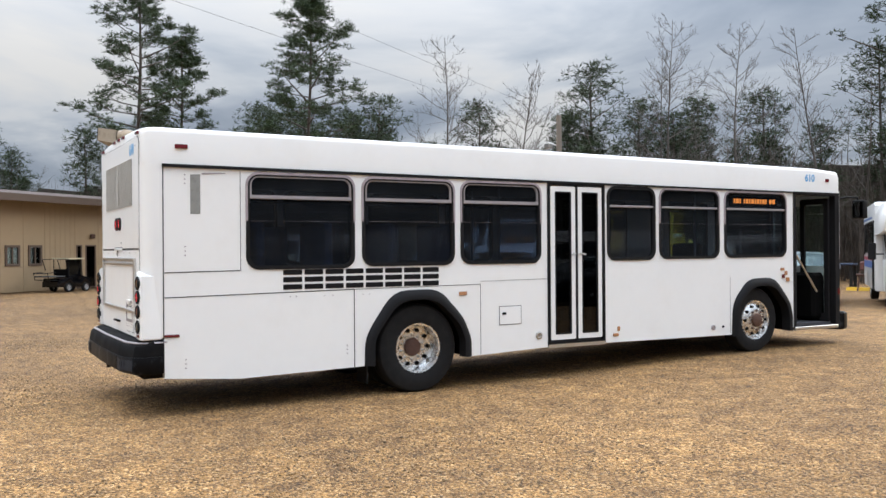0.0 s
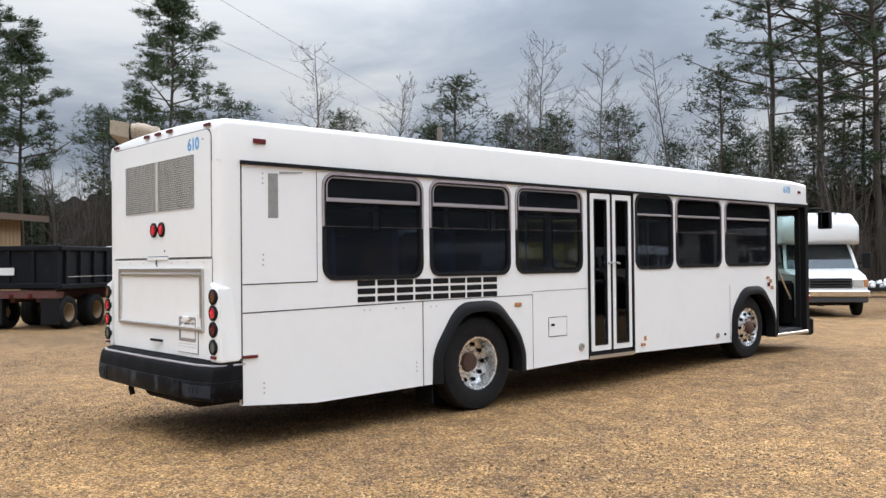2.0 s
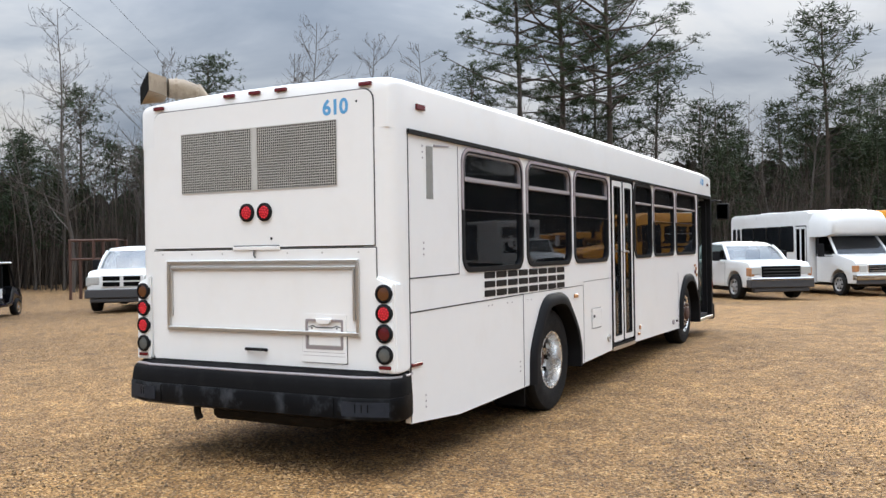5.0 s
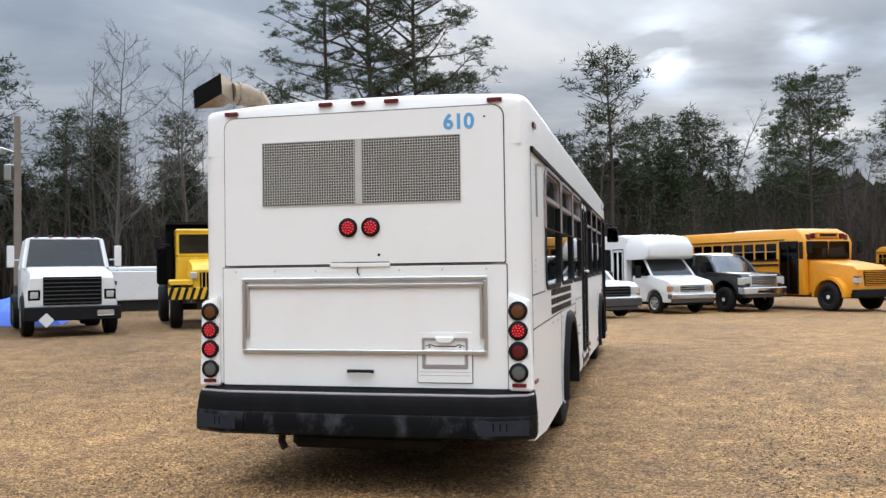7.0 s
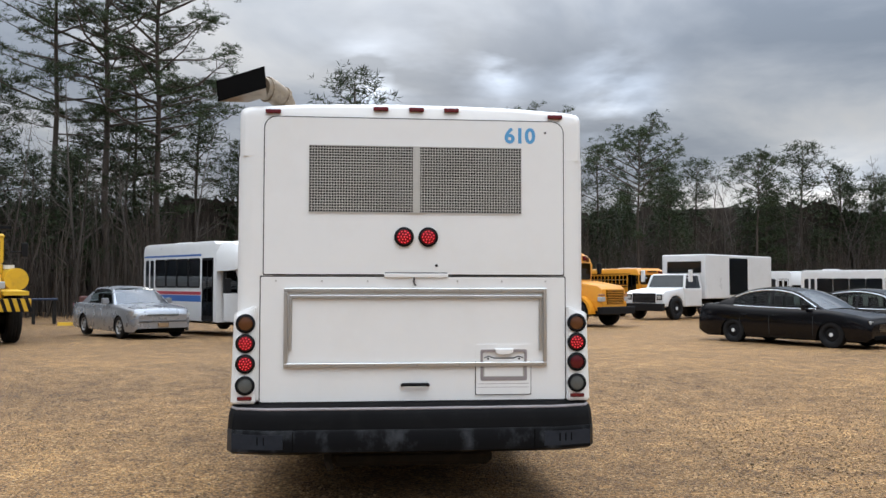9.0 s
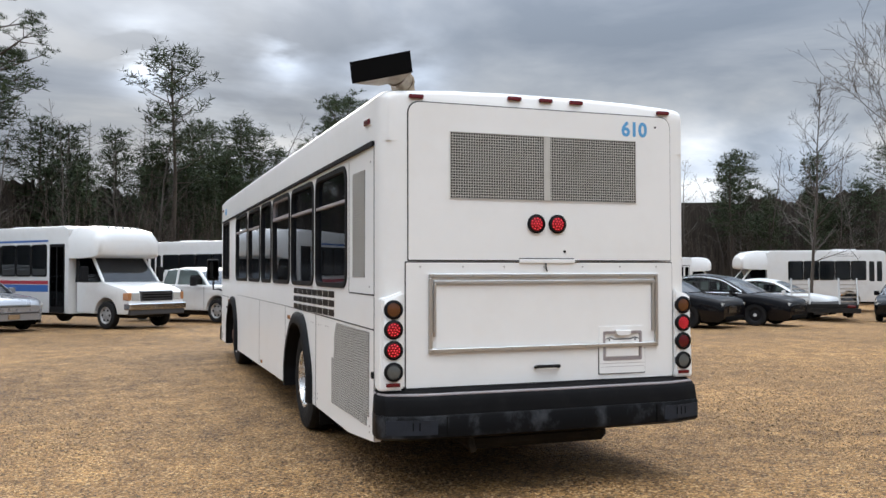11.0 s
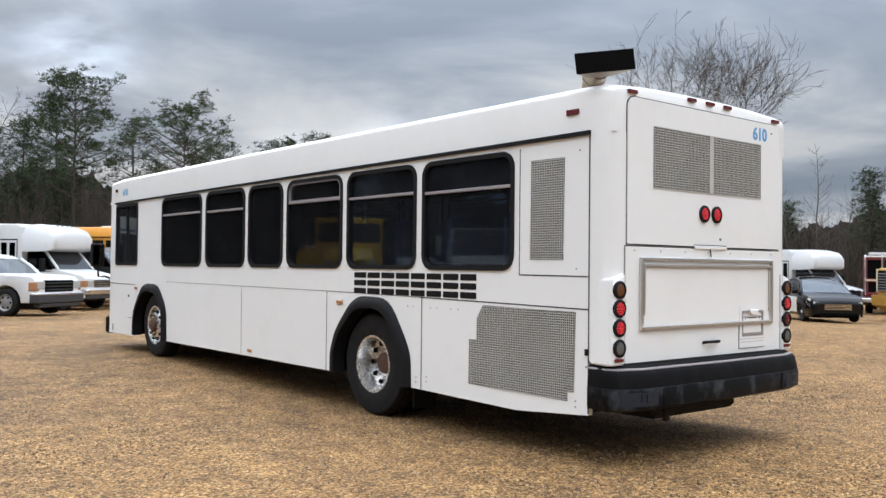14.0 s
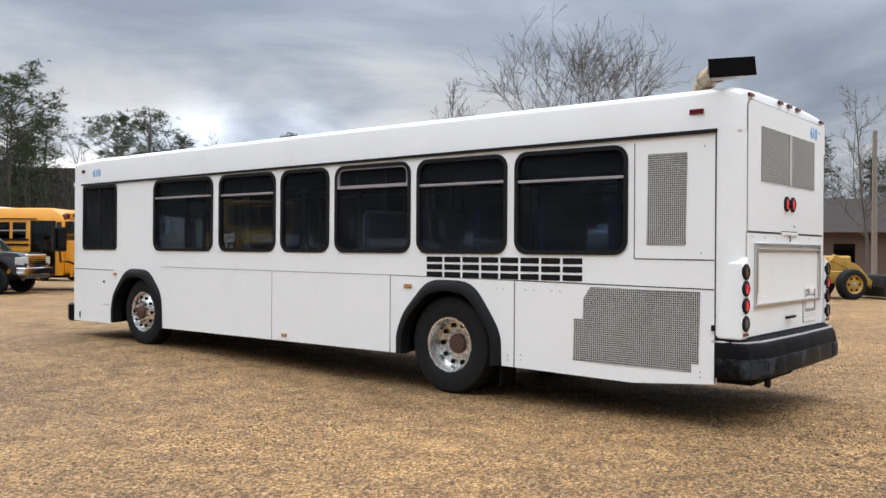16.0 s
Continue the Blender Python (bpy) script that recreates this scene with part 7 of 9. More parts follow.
    part("side_locker", bm, HOLE, v)
    bm = B()
    for s in (1, -1):
        box(bm, s * 0.4 - 0.06, s * 0.4 + 0.06, -7.0, 0.05, 0.75, 0.95)
    box(bm, -0.9, 0.9, -1.03, -0.87, 0.5, 0.68)
    box(bm, -0.5, 0.5, -0.1, 0.1, 0.55, 0.85)
    part("chassis", bm, UNDER, v)
    mirrors(v, 1.15, -1.75, 2.35, 0.08, 0.25, BLACK, 0.35)


def black_dump_truck():
    # the tail stands near the yard, the cab faces away from it
    v = parked("tandem_dump_truck", "dump truck with worn black body, white cab and rusty red frame", "dump truck", -21.74, 10.10, -0.64, 0.77, scale=0.88)
    L, F = 9.9, -3.25              # tail and front of the tipping body
    bm = B()
    box(bm, -1.22, 1.22, -L, -L + 0.10, 1.26, 2.46, 0.02)
    tail = part("tailgate", bm, DUMPBLACK, v)
    for x in (-1.15, -0.4, 0.4, 1.15):
        bm = B()
        box(bm, x - 0.06, x + 0.06, -L - 0.06, -L, 1.26, 2.46, 0.01)
        part("rib", bm, DUMPBLACK, tail)
    bm = B()
    box(bm, -0.72, -0.18, -L - 0.075, -L - 0.062, 1.62, 1.84)
    part("notice", bm, WHITE2, tail, "white paper notice")
    for z in (1.31, 2.42):
        bm = B()
        box(bm, -1.25, 1.25, -L - 0.07, -L - 0.005, z - 0.07, z + 0.07, 0.01)
        part("rail", bm, DUMPBLACK, tail)
    bm = B()
    for s in (1, -1):
        a, b = sorted((s * 1.12, s * 1.20))
        box(bm, a, b, -L + 0.1, F, 1.28, 2.44)
    box(bm, -1.2, 1.2, -L + 0.1, F, 1.2, 1.28)
    box(bm, -1.2, 1.2, F, F + 0.08, 1.25, 2.46)
    body = part("dump_body", bm, DUMPBLACK, v)
    for s in (1, -1):
        a, b = sorted((s * 1.18, s * 1.30))
        for z0, z1 in ((2.34, 2.48), (1.20, 1.34)):
            bm = B()
            box(bm, a, b, -L, F + 0.08, z0, z1, 0.02)
            part("side_rail", bm, DUMPBLACK, body)
        for k in range(9):
            yy = -L + 0.35 + k * 0.76
            bm = B()
            prism(bm, [(yy - 0.10, 1.32), (yy + 0.10, 1.32), (yy + 0.07, 2.36), (yy - 0.07, 2.36)], "x", *sorted((s * 1.20, s * 1.29)))
            part("side_rib", bm, DUMPBLACK, body)
        bm = B()
        tube(bm, [(s * 1.31, -L + 0.3, 1.56), (s * 1.31, F, 1.56)], 0.012, 5)
        part("tarp_rod", bm, STEEL, body)
    bm = B()
    box(bm, -1.15, 1.15, -L - 0.02, -L + 0.35, 0.92, 1.16, 0.02)
    for s in (1, -1):
        box(bm, s * 0.42 - 0.07, s * 0.42 + 0.07, -L + 0.2, 1.2, 0.80, 1.1)
    part("frame", bm, DUMPRED, v)
    for s in (1, -1):
        bm = B()
        box(bm, s * 0.92 - 0.30, s * 0.92 + 0.30, -L + 0.0, -L + 0.025, 0.16, 0.92)
        part("mud_flap", bm, BLACK, v)
        for yy in (-L + 0.56, -L + 2.12):
            wheel(v, s * 0.95, yy, 0.50, 0.50, 0.52, s, "deep", rim=RUSTTAN)
        wheel(v, s * 0.98, 0.2, 0.5, 0.5, 0.28, s, "steel")
    lights(v, [("tail_lamp", 0.25, 0.38, -L - 0.06, -L - 0.01, 0.96, 1.06, REDLAMP)])
    # square white cab with a door window and an overhanging roof
    bm = B()
    box(bm, -1.12, 1.12, -3.05, -0.15, 1.0, 2.46, 0.07, 2)
    cab = part("cab", bm, WHITE2, v)
    bm = B()
    box(bm, -1.16, 1.16, -3.10, -0.05, 2.50, 2.60, 0.04, 2)
    part("cab_roof", bm, WHITE2, v)
    bm = B()
    box(bm, -1.13, 1.13, -3.07, -0.12, 2.455, 2.50)
    part("roof_gutter", bm, UNDER, v)
    for s in (1, -1):
        bm = B()
        prism(bm, rrect(-2.95, -1.65, 1.62, 2.38, 0.06), "x", *sorted((s * 1.115, s * 1.13)))
        part("side_window", bm, CARGLASS, cab)
        bm = B()
        box(bm, *sorted((s * 1.12, s * 1.135)), -3.0, -2.94, 1.80, 1.98, 0.01)
        part("door_handle", bm, BLACK, cab)
    for n, y0, y1 in (("windscreen", -0.152, -0.135), ("rear_window", -3.065, -3.045)):
        bm = B()
        prism(bm, rrect(-0.92, 0.92, 1.72, 2.36, 0.06), "y", y0, y1)
        part(n, bm, CABSIDE, cab)
    bm = B()
    box(bm, -0.85, 0.85, -0.15, 1.25, 0.95, 1.75, 0.12, 2)
    part("hood", bm, WHITE2, v)
    for s in (1, -1):
        bm = B()
        tube(bm, [(s * 1.12, -0.3, 1.55), (s * 1.5, -0.1, 1.6), (s * 1.5, -0.1, 2.35), (s * 1.12, -0.3, 2.42)], 0.018, 5)
        tube(bm, [(s * 1.12, -0.3, 2.0), (s * 1.5, -0.1, 1.65)], 0.012, 5)
        part("mirror_bracket", bm, STEEL, v)
        bm = B()
        box(bm, s * 1.5 - 0.09, s * 1.5 + 0.09, -0.16, -0.08, 1.75, 2.3, 0.02)
        part("mirror", bm, BLACK, v)


def compressor():
    v = parked("towable_compressor", "cream-coloured towable air compressor on two wheels", "compressor", -16.33, 7.70, -0.64, 0.77)
    bm = B()
    prism(bm, [(-0.05, 0.62), (-2.05, 0.62), (-2.08, 1.42), (-2.0, 1.52), (-0.25, 1.56), (-0.05, 1.35)], "x", -0.62, 0.62, 0.03, 2)
    body = part("canopy", bm, CREAM, v)
    for x0 in (-0.48, 0.08):
        for k in range(3):
            bm = B()
            box(bm, x0, x0 + 0.42, -2.105, -2.06, 0.80 + k * 0.075, 0.83 + k * 0.075)
            part("louvre", bm, HOLE, body)
    for x0, x1, z0, z1 in ((-0.40, -0.20, 1.27, 1.37), (-0.16, 0.42, 1.29, 1.32)):
        bm = B()
        box(bm, x0, x1, -2.105, -2.07, z0, z1)
        part("badge", bm, WHITE2, body)
    bm = B()
    box(bm, -0.66, 0.66, -2.14, -2.0, 0.50, 0.62, 0.03)
    part("rear_beam", bm, CREAM, v)
    for s in (1, -1):
        for yy in (-0.62, -1.45):
            bm = B()
            box(bm, *sorted((s * 0.62, s * 0.626)), yy - 0.005, yy + 0.005, 0.66, 1.46)
            part("door_gap", bm, SEAM, body)
        bm = B()
        box(bm, *sorted((s * 0.62, s * 0.64)), -1.42, -1.36, 0.98, 1.08, 0.008)
        part("door_latch", bm, BLACK, body)
        bm = B()
        pts = [(-1.0 + 0.42 * math.cos(t), 0.34 + 0.42 * math.sin(t)) for t in [math.pi * (0.05 + 0.9 * i / 8) for i in range(9)]]
        loft(bm, [[(s * 0.62, a, b) for a, b in pts], [(s * 0.86, a, b) for a, b in pts], [(s * 0.86, a, b - 0.03) for a, b in pts]], closed=False, caps=False)
        part("mudguard", bm, UNDER, v)
        wheel(v, s * 0.75, -1.0, 0.34, 0.34, 0.2, s, "steel")
    bm = B()
    box(bm, -0.5, 0.5, -2.0, 0.1, 0.42, 0.62)
    tube(bm, [(0, 0.0, 0.48), (0, 1.1, 0.45)], 0.05, 8)
    tube(bm, [(0, 0.9, 0.48), (0, 0.9, 0.02)], 0.035, 8)
    part("tow_bar", bm, UNDER, v)


def golf_cart(x, y, hx, hy):
    v = parked("golf_cart", "dark golf cart with pale canopy and rear rack by a wall", "golf cart", x, y, hx, hy, scale=0.82)
    shell("body", v, arched(-0.03, -2.25, 0.26, [(-2.25, 0.50), (-2.15, 0.72), (-1.3, 0.80), (-1.22, 0.55), (-0.75, 0.52), (-0.62, 0.86), (-0.2, 0.74), (-0.02, 0.5)], [(-0.38, 0.27), (-1.55, 0.27)]), 1.18, CARBLACK, 0.06)
    for s in (1, -1):
        for yy in (-0.38, -1.55):
            wheel(v, s * 0.52, yy, 0.24, 0.24, 0.18, s, "alloy")
        for pts in ([(-0.60, 0.80), (-0.72, 1.72)], [(-1.50, 0.78), (-1.52, 1.72)], [(-2.05, 1.15), (-2.25, 1.70), (-1.5, 1.74)]):
            bm = B()
            tube(bm, [(s * 0.54, a, b) for a, b in pts], 0.022, 6)
            part("roof_post", bm, BLACK, v)
        bm = B()
        tube(bm, [(s * 0.5, -2.0, 0.62), (s * 0.5, -2.75, 0.66), (s * 0.5, -2.85, 1.02), (s * 0.5, -2.3, 1.05)], 0.022, 6)
        part("rack_side", bm, BLACK, v)
    bm = B()
    box(bm, -0.62, 0.62, -1.62, -0.52, 1.72, 1.78, 0.025, 2)
    part("canopy", bm, CREAM, v)
    bm = B()
    box(bm, -0.56, 0.56, -2.8, -1.75, 0.80, 0.86, 0.02)
    box(bm, -0.5, 0.5, -2.86, -2.82, 0.98, 1.02)
    part("rear_rack", bm, GREYPLAST, v)
    bm = B()
    box(bm, -0.5, 0.5, -1.45, -1.0, 0.76, 0.88, 0.03)
    box(bm, -0.5, 0.5, -1.55, -1.45, 0.88, 1.2, 0.03)
    part("bench_seat", bm, HOLE, v)
    bm = B()
    box(bm, -0.53, 0.53, -0.70, -0.69, 0.86, 1.70)
    part("windscreen", bm, CABSIDE, v).visible_shadow = False
    bm = B()
    tube(bm, [(-0.25, -0.70, 0.82), (-0.25, -0.92, 1.02)], 0.02, 6)
    lathe(bm, [(0.17, -0.01), (0.19, 0.0), (0.17, 0.01)], "y", (-0.25, -0.94, 1.02), 14, caps=False)
    part("steering_wheel", bm, BLACK, v)


def work_cart(x, y, hx, hy):
    """Utility cart: dark enclosed cab under a white canopy, pale tipping bed over the rear wheels."""
    v = parked("utility_cart", "black work cart with white canopy and pale cargo bed", "utility cart", x, y, hx, hy)
    shell("body", v, arched(-0.05, -2.0, 0.28, [(-2.0, 0.50), (-1.35, 0.52), (-1.3, 0.42), (-0.95, 0.42), (-0.75, 0.85), (-0.2, 0.74), (0.0, 0.5)], [(-0.42, 0.27)]), 1.16, CARBLACK, 0.05)
    for s in (1, -1):
        for yy in (-0.42, -2.32):
            wheel(v, s * 0.52, yy, 0.245, 0.245, 0.20, s, "steel", rim=RUSTTAN)
        for pts in ([(-0.55, 0.80), (-0.78, 1.20), (-1.0, 1.48)], [(-1.50, 0.5), (-1.52, 1.48)]):
            bm = B()
            tube(bm, [(s * 0.55, a, b) for a, b in pts], 0.03, 6)
            part("roof_post", bm, BLACK, v)
        bm = B()
        tube(bm, [(s * 0.55, -3.35, 0.8), (s * 0.55, -3.4, 1.46), (s * 0.55, -1.5, 1.48)], 0.02, 6)
        part("rear_post", bm, BLACK, v)
    bm = B()
    box(bm, -0.62, 0.62, -3.45, -0.92, 1.48, 1.525, 0.02)
    part("canopy", bm, WHITE2, v)
    bm = B()
    box(bm, -0.3, 0.3, -2.5, -1.3, 1.53, 1.60, 0.03)
    part("roof_locker", bm, CREAM, v)
    bm = B()
    for a in ((-0.6, 0.6, -3.4, -1.62, 0.52, 0.56), (-0.6, -0.55, -3.4, -1.62, 0.56, 0.82), (0.55, 0.6, -3.4, -1.62, 0.56, 0.82), (-0.55, 0.55, -3.4, -3.35, 0.56, 0.82), (-0.55, 0.55, -1.67, -1.62, 0.56, 0.82)):
        box(bm, *a)
    bed = part("cargo_bed", bm, GREYPLAST, v)
    for s in (1, -1):
        bm = B()
        box(bm, *sorted((s * 0.60, s * 0.612)), -2.55, -1.64, 0.55, 0.80)
        part("bed_panel", bm, WHITE2, bed)
    bm = B()
    box(bm, -0.5, 0.5, -1.45, -1.05, 0.62, 0.76, 0.03)
    box(bm, -0.5, 0.5, -1.56, -1.46, 0.76, 1.2, 0.03)
    part("bench_seat", bm, HOLE, v)
    for y0, tilt in ((-0.80, 0.2), (-1.60, 0.0)):
        bm = B()
        prism(bm, [(y0, 0.85), (y0 - tilt, 1.46), (y0 - tilt - 0.008, 1.46), (y0 - 0.008, 0.85)], "x", -0.53, 0.53)
        part("windscreen" if tilt else "rear_window", bm, CARSIDE, v).visible_shadow = False
    bm = B()
    box(bm, -0.35, 0.35, -3.2, -0.3, 0.30, 0.50)
    part("chassis", bm, UNDER, v)
    lights(v, [("headlamp", 0.25, 0.42, -0.06, 0.01, 0.55, 0.65, CLEARLAMP)])


def loader():
    v = parked("wheel_loader", "yellow wheel loader with dark-glazed cab and slatted rear grille", "loader", 31.08, 6.2, 0.78, -0.62)
    E = -6.15                      # rear end of the engine cover
    bm = B()
    prism(bm, [(-3.9, 1.0), (E + 0.02, 1.0), (E, 1.10), (E + 0.03, 1.93), (E + 0.12, 1.98), (-4.9, 2.02), (-3.9, 2.02)], "x", -0.78, 0.78, 0.05, 2)
    cover = part("engine_cover", bm, LOADYEL, v)
    slats(v, -0.66, 0.66, E - 0.03, E + 0.0, 1.14, 1.88, 1, HOLE)
    for k in range(7):
        bm = B()
        z = 1.18 + k * 0.10
        prism(bm, [(E - 0.03, z), (E - 0.06, z - 0.035), (E - 0.06, z - 0.025), (E - 0.03, z + 0.012)], "x", -0.64, 0.64)
        part("grille_slat", bm, GREYPLAST, cover)
    for s in (1, -1):
        bm = B()
        box(bm, s * 0.72 - 0.05, s * 0.72 + 0.05, E - 0.035, E + 0.005, 1.08, 1.94, 0.012)
        part("grille_frame", bm, CREAM, cover)
        bm = B()
        prism(bm, rrect(E + 0.35, E + 0.75, 1.55, 1.75, 0.05), "x", *sorted((s * 0.78, s * 0.786)))
        part("badge", bm, GRILLE, cover)
        for yy in (E + 0.95,):
            bm = B()
            box(bm, *sorted((s * 0.775, s * 0.784)), yy - 0.008, yy + 0.008, 1.05, 1.93)
            part("door_gap", bm, SEAM, cover)
    bm = B()
    prism(bm, [(E - 0.15, 0.98), (E - 0.12, 0.62), (E + 0.25, 0.42), (-5.35, 0.42), (-5.25, 0.98)], "x", -0.95, 0.95, 0.05, 2)
    part("counterweight", bm, LOADYEL, v)
    bm = B()
    box(bm, -0.55, 0.55, -4.2, -1.2, 0.62, 1.15, 0.05)
    box(bm, -0.5, 0.5, -2.4, -1.5, 1.1, 1.75, 0.08)
    part("front_frame", bm, LOADYEL, v)
    for s in (1, -1):
        for yy in (-1.9, -4.65):
            wheel(v, s * 0.98, yy, 0.61, 0.61, 0.46, s, "plain", rim=LOADYEL)
        bm = B()
        pts = [(-4.65 + 0.74 * math.cos(t), 0.64 + 0.74 * math.sin(t)) for t in [math.pi * (0.02 + 0.72 * i / 10) for i in range(11)]]
        loft(bm, [[(s * 0.70, a, b + 0.02) for a, b in pts], [(s * 1.22, a, b + 0.02) for a, b in pts], [(s * 1.22, a, b - 0.05) for a, b in pts]], closed=False, caps=False)
        part("mudguard", bm, LOADYEL, v)
        bm = B()
        prism(bm, [(-5.4, 1.40), (-5.3, 1.98), (-4.9, 2.04), (-3.75, 1.66), (-3.7, 0.55), (-3.95, 0.55), (-4.0, 1.15), (-4.3, 1.42)], "x", *sorted((s * 0.80, s * 1.05)), 0.03)
        part("side_cowl", bm, LOADYEL, v)
        for k in range(3):
            bm = B()
            box(bm, *sorted((s * 0.95, s * 1.2)), -3.95, -3.62, 0.35 + k * 0.32, 0.39 + k * 0.32)
            part("step", bm, UNDER, v)
        bm = B()
        prism(bm, [(-2.5, 1.55), (-2.3, 1.80), (-1.2, 1.35), (-0.45, 0.60), (-0.60, 0.42), (-1.35, 1.05)], "x", *sorted((s * 0.36, s * 0.52)), 0.02)
        part("lift_arm", bm, LOADYEL, v)
    bm = B()
    box(bm, -0.70, 0.70, -5.15, -3.72, 1.2, 1.75, 0.04)
    part("cab_base", bm, UNDER, v)
    cabin(v, (-3.72, -5.18), 1.70, (-3.92, -5.12), 2.82, 1.42, 1.30, UNDER, pane=CABSIDE, posts=(0.45,), post_w=0.045)
    bm = B()
    box(bm, -0.74, 0.74, -5.26, -3.80, 2.84, 2.92, 0.04, 2)
    part("cab_roof", bm, LOADYEL, v, "faded yellow roof panel")
    bm = B()
    tube(bm, [(0.45, -6.0, 1.95), (0.45, -6.0, 2.2)], 0.06, 8)
    part("exhaust_pipe", bm, UNDER, v)
    bm = B()
    prism(bm, [(-0.5, 0.1), (0.55, 0.06), (0.6, 0.10), (-0.2, 0.30), (-0.35, 0.8), (-0.2, 1.0), (-0.5, 0.95), (-0.62, 0.5)], "x", -1.2, 1.2, 0.02)
    part("bucket", bm, UNDER, v)
    mirrors(v, 0.70, -4.0, 2.35, 0.07, 0.2, BLACK, 0.22)


def fire_truck():
    # end on to the yard: red panels between silver grab rails, lamps along the roof
    v = parked("fire_engine", "faded red fire engine with silver grab rails and roof lamps", "fire engine", 32.6, 12.6, -0.93, -0.37)
    bm = B()
    box(bm, -1.15, 1.15, -6.8, 0.0, 0.75, 2.52, 0.06, 2)
    body = part("body", bm, DULLRED, v)
    for x0, x1, z0, z1, m in ((-0.95, -0.35, 1.55, 2.35, HOLE), (-0.25, 0.35, 1.55, 2.35, UNDER), (0.45, 0.98, 1.55, 2.35, HOLE), (-0.95, -0.2, 0.95, 1.40, UNDER), (0.2, 0.95, 0.95, 1.40, HOLE)):
        bm = B()
        ring(bm, rrect(x0 - 0.05, x1 + 0.05, z0 - 0.05, z1 + 0.05, 0.03), rrect(x0, x1, z0, z1, 0.03), "y", -0.02, 0.03)
        fr = part("locker_frame", bm, DULLRED, body)
        bm = B()
        box(bm, x0, x1, 0.0, 0.006, z0, z1)
        part("locker_recess", bm, m, fr)
    for x in (-1.08, -0.30, 0.40, 1.06):
        bm = B()
        tube(bm, [(x, 0.02, 0.85), (x, 0.14, 0.95), (x, 0.14, 2.45), (x, 0.02, 2.55)], 0.032, 7)
        part("grab_rail", bm, ALU, v)
    for z in (1.47, 2.50):
        bm = B()
        tube(bm, [(-1.1, 0.12, z), (1.1, 0.12, z)], 0.035, 7)
        part("cross_rail", bm, ALU if z > 2 else CREAM, v)
    bm = B()
    box(bm, -1.2, 1.2, -0.1, 0.45, 0.52, 0.70, 0.03)
    part("rear_step", bm, ALU, v)
    lights(v, [("tail_lamp", 0.80, 0.98, 0.0, 0.05, 0.78, 0.90, REDLAMP), ("roof_lamp", 0.2, 0.95, -0.5, -0.2, 2.56, 2.68, WHITE2), ("amber_lamp", -0.1, 0.12, -0.5, -0.2, 2.56, 2.72, MARKAMB)])
    for s in (1, -1):
        for k in range(4):
            bm = B()
            prism(bm, rrect(-6.6 + k * 1.6, -5.2 + k * 1.6, 0.95, 2.2, 0.04), "x", *sorted((s * 1.145, s * 1.16)))
            part("locker_door", bm, ALU, v)
        for yy in (-1.3, -5.6):
            wheel(v, s * 0.98, yy, 0.48, 0.48, 0.30, s, "steel")
    bm = B()
    box(bm, -0.8, 0.8, -6.6, -0.1, 0.45, 0.78)
    part("chassis", bm, UNDER, v)
    for x in (-0.45, 0.05):
        bm = B()
        tube(bm, [(x, -6.0, 2.60), (x, 0.1, 2.60)], 0.04, 6)
        part("ladder_rail", bm, ALU, v)


def travel_trailer():
    v = parked("travel_trailer", "white travel trailer with roof air conditioner, front on", "caravan", 25.5, 15.5, -0.84, -0.54, scale=1.0)
    bm = B()
    prism(bm, [(0.0, 0.75), (-6.5, 0.6), (-6.5, 2.75), (-0.25, 2.75), (0.0, 2.55), (0.12, 1.25)], "x", -1.2, 1.2, 0.05, 2)
    body = part("body", bm, WHITE2, v)
    bm = B()
    box(bm, -1.16, 1.16, 0.03, 0.14, 1.18, 1.25)
    box(bm, -0.55, 0.6, 0.06, 0.075, 2.02, 2.05)
    part("moulding", bm, GREYTRIM, body)
    bm = B()
    for k in range(9):
        box(bm, -0.32 + k * 0.085, -0.26 + k * 0.085, 0.065, 0.085, 1.88, 1.96)
    part("badge_bars", bm, GREYPLAST, body)
    bm = B()
    box(bm, -0.4, 0.4, -2.6, -1.6, 2.73, 3.02, 0.06, 2)
    part("air_conditioner", bm, WHITE2, v)
    bm = B()
    for s in (1, -1):
        tube(bm, [(s * 0.9, -0.1, 0.6), (0, 1.2, 0.5)], 0.05, 6)
        tube(bm, [(s * 0.95, -0.4, 0.7), (s * 0.95, -0.4, 0.0)], 0.04, 6)
    tube(bm, [(0, 1.1, 0.5), (0, 1.1, 0.0)], 0.04, 6)
    box(bm, -1.1, 1.1, -6.3, -0.2, 0.35, 0.62)
    part("tow_frame", bm, UNDER, v)
    bm = B()
    lathe(bm, [(0.001, 0.62), (0.15, 0.66), (0.15, 0.98), (0.08, 1.05), (0.001, 1.05)], "z", (0.05, 0.35, 0), 14)
    part("gas_bottle", bm, WHITE2, v, smooth=True)
    for s in (1, -1):
        wheel(v, s * 1.0, -3.6, 0.35, 0.35, 0.2, s, "steel")
        bm = B()
        prism(bm, rrect(-2.6, -1.2, 1.5, 2.2, 0.06), "x", *sorted((s * 1.19, s * 1.21)))
        part("window", bm, TINT2, v)


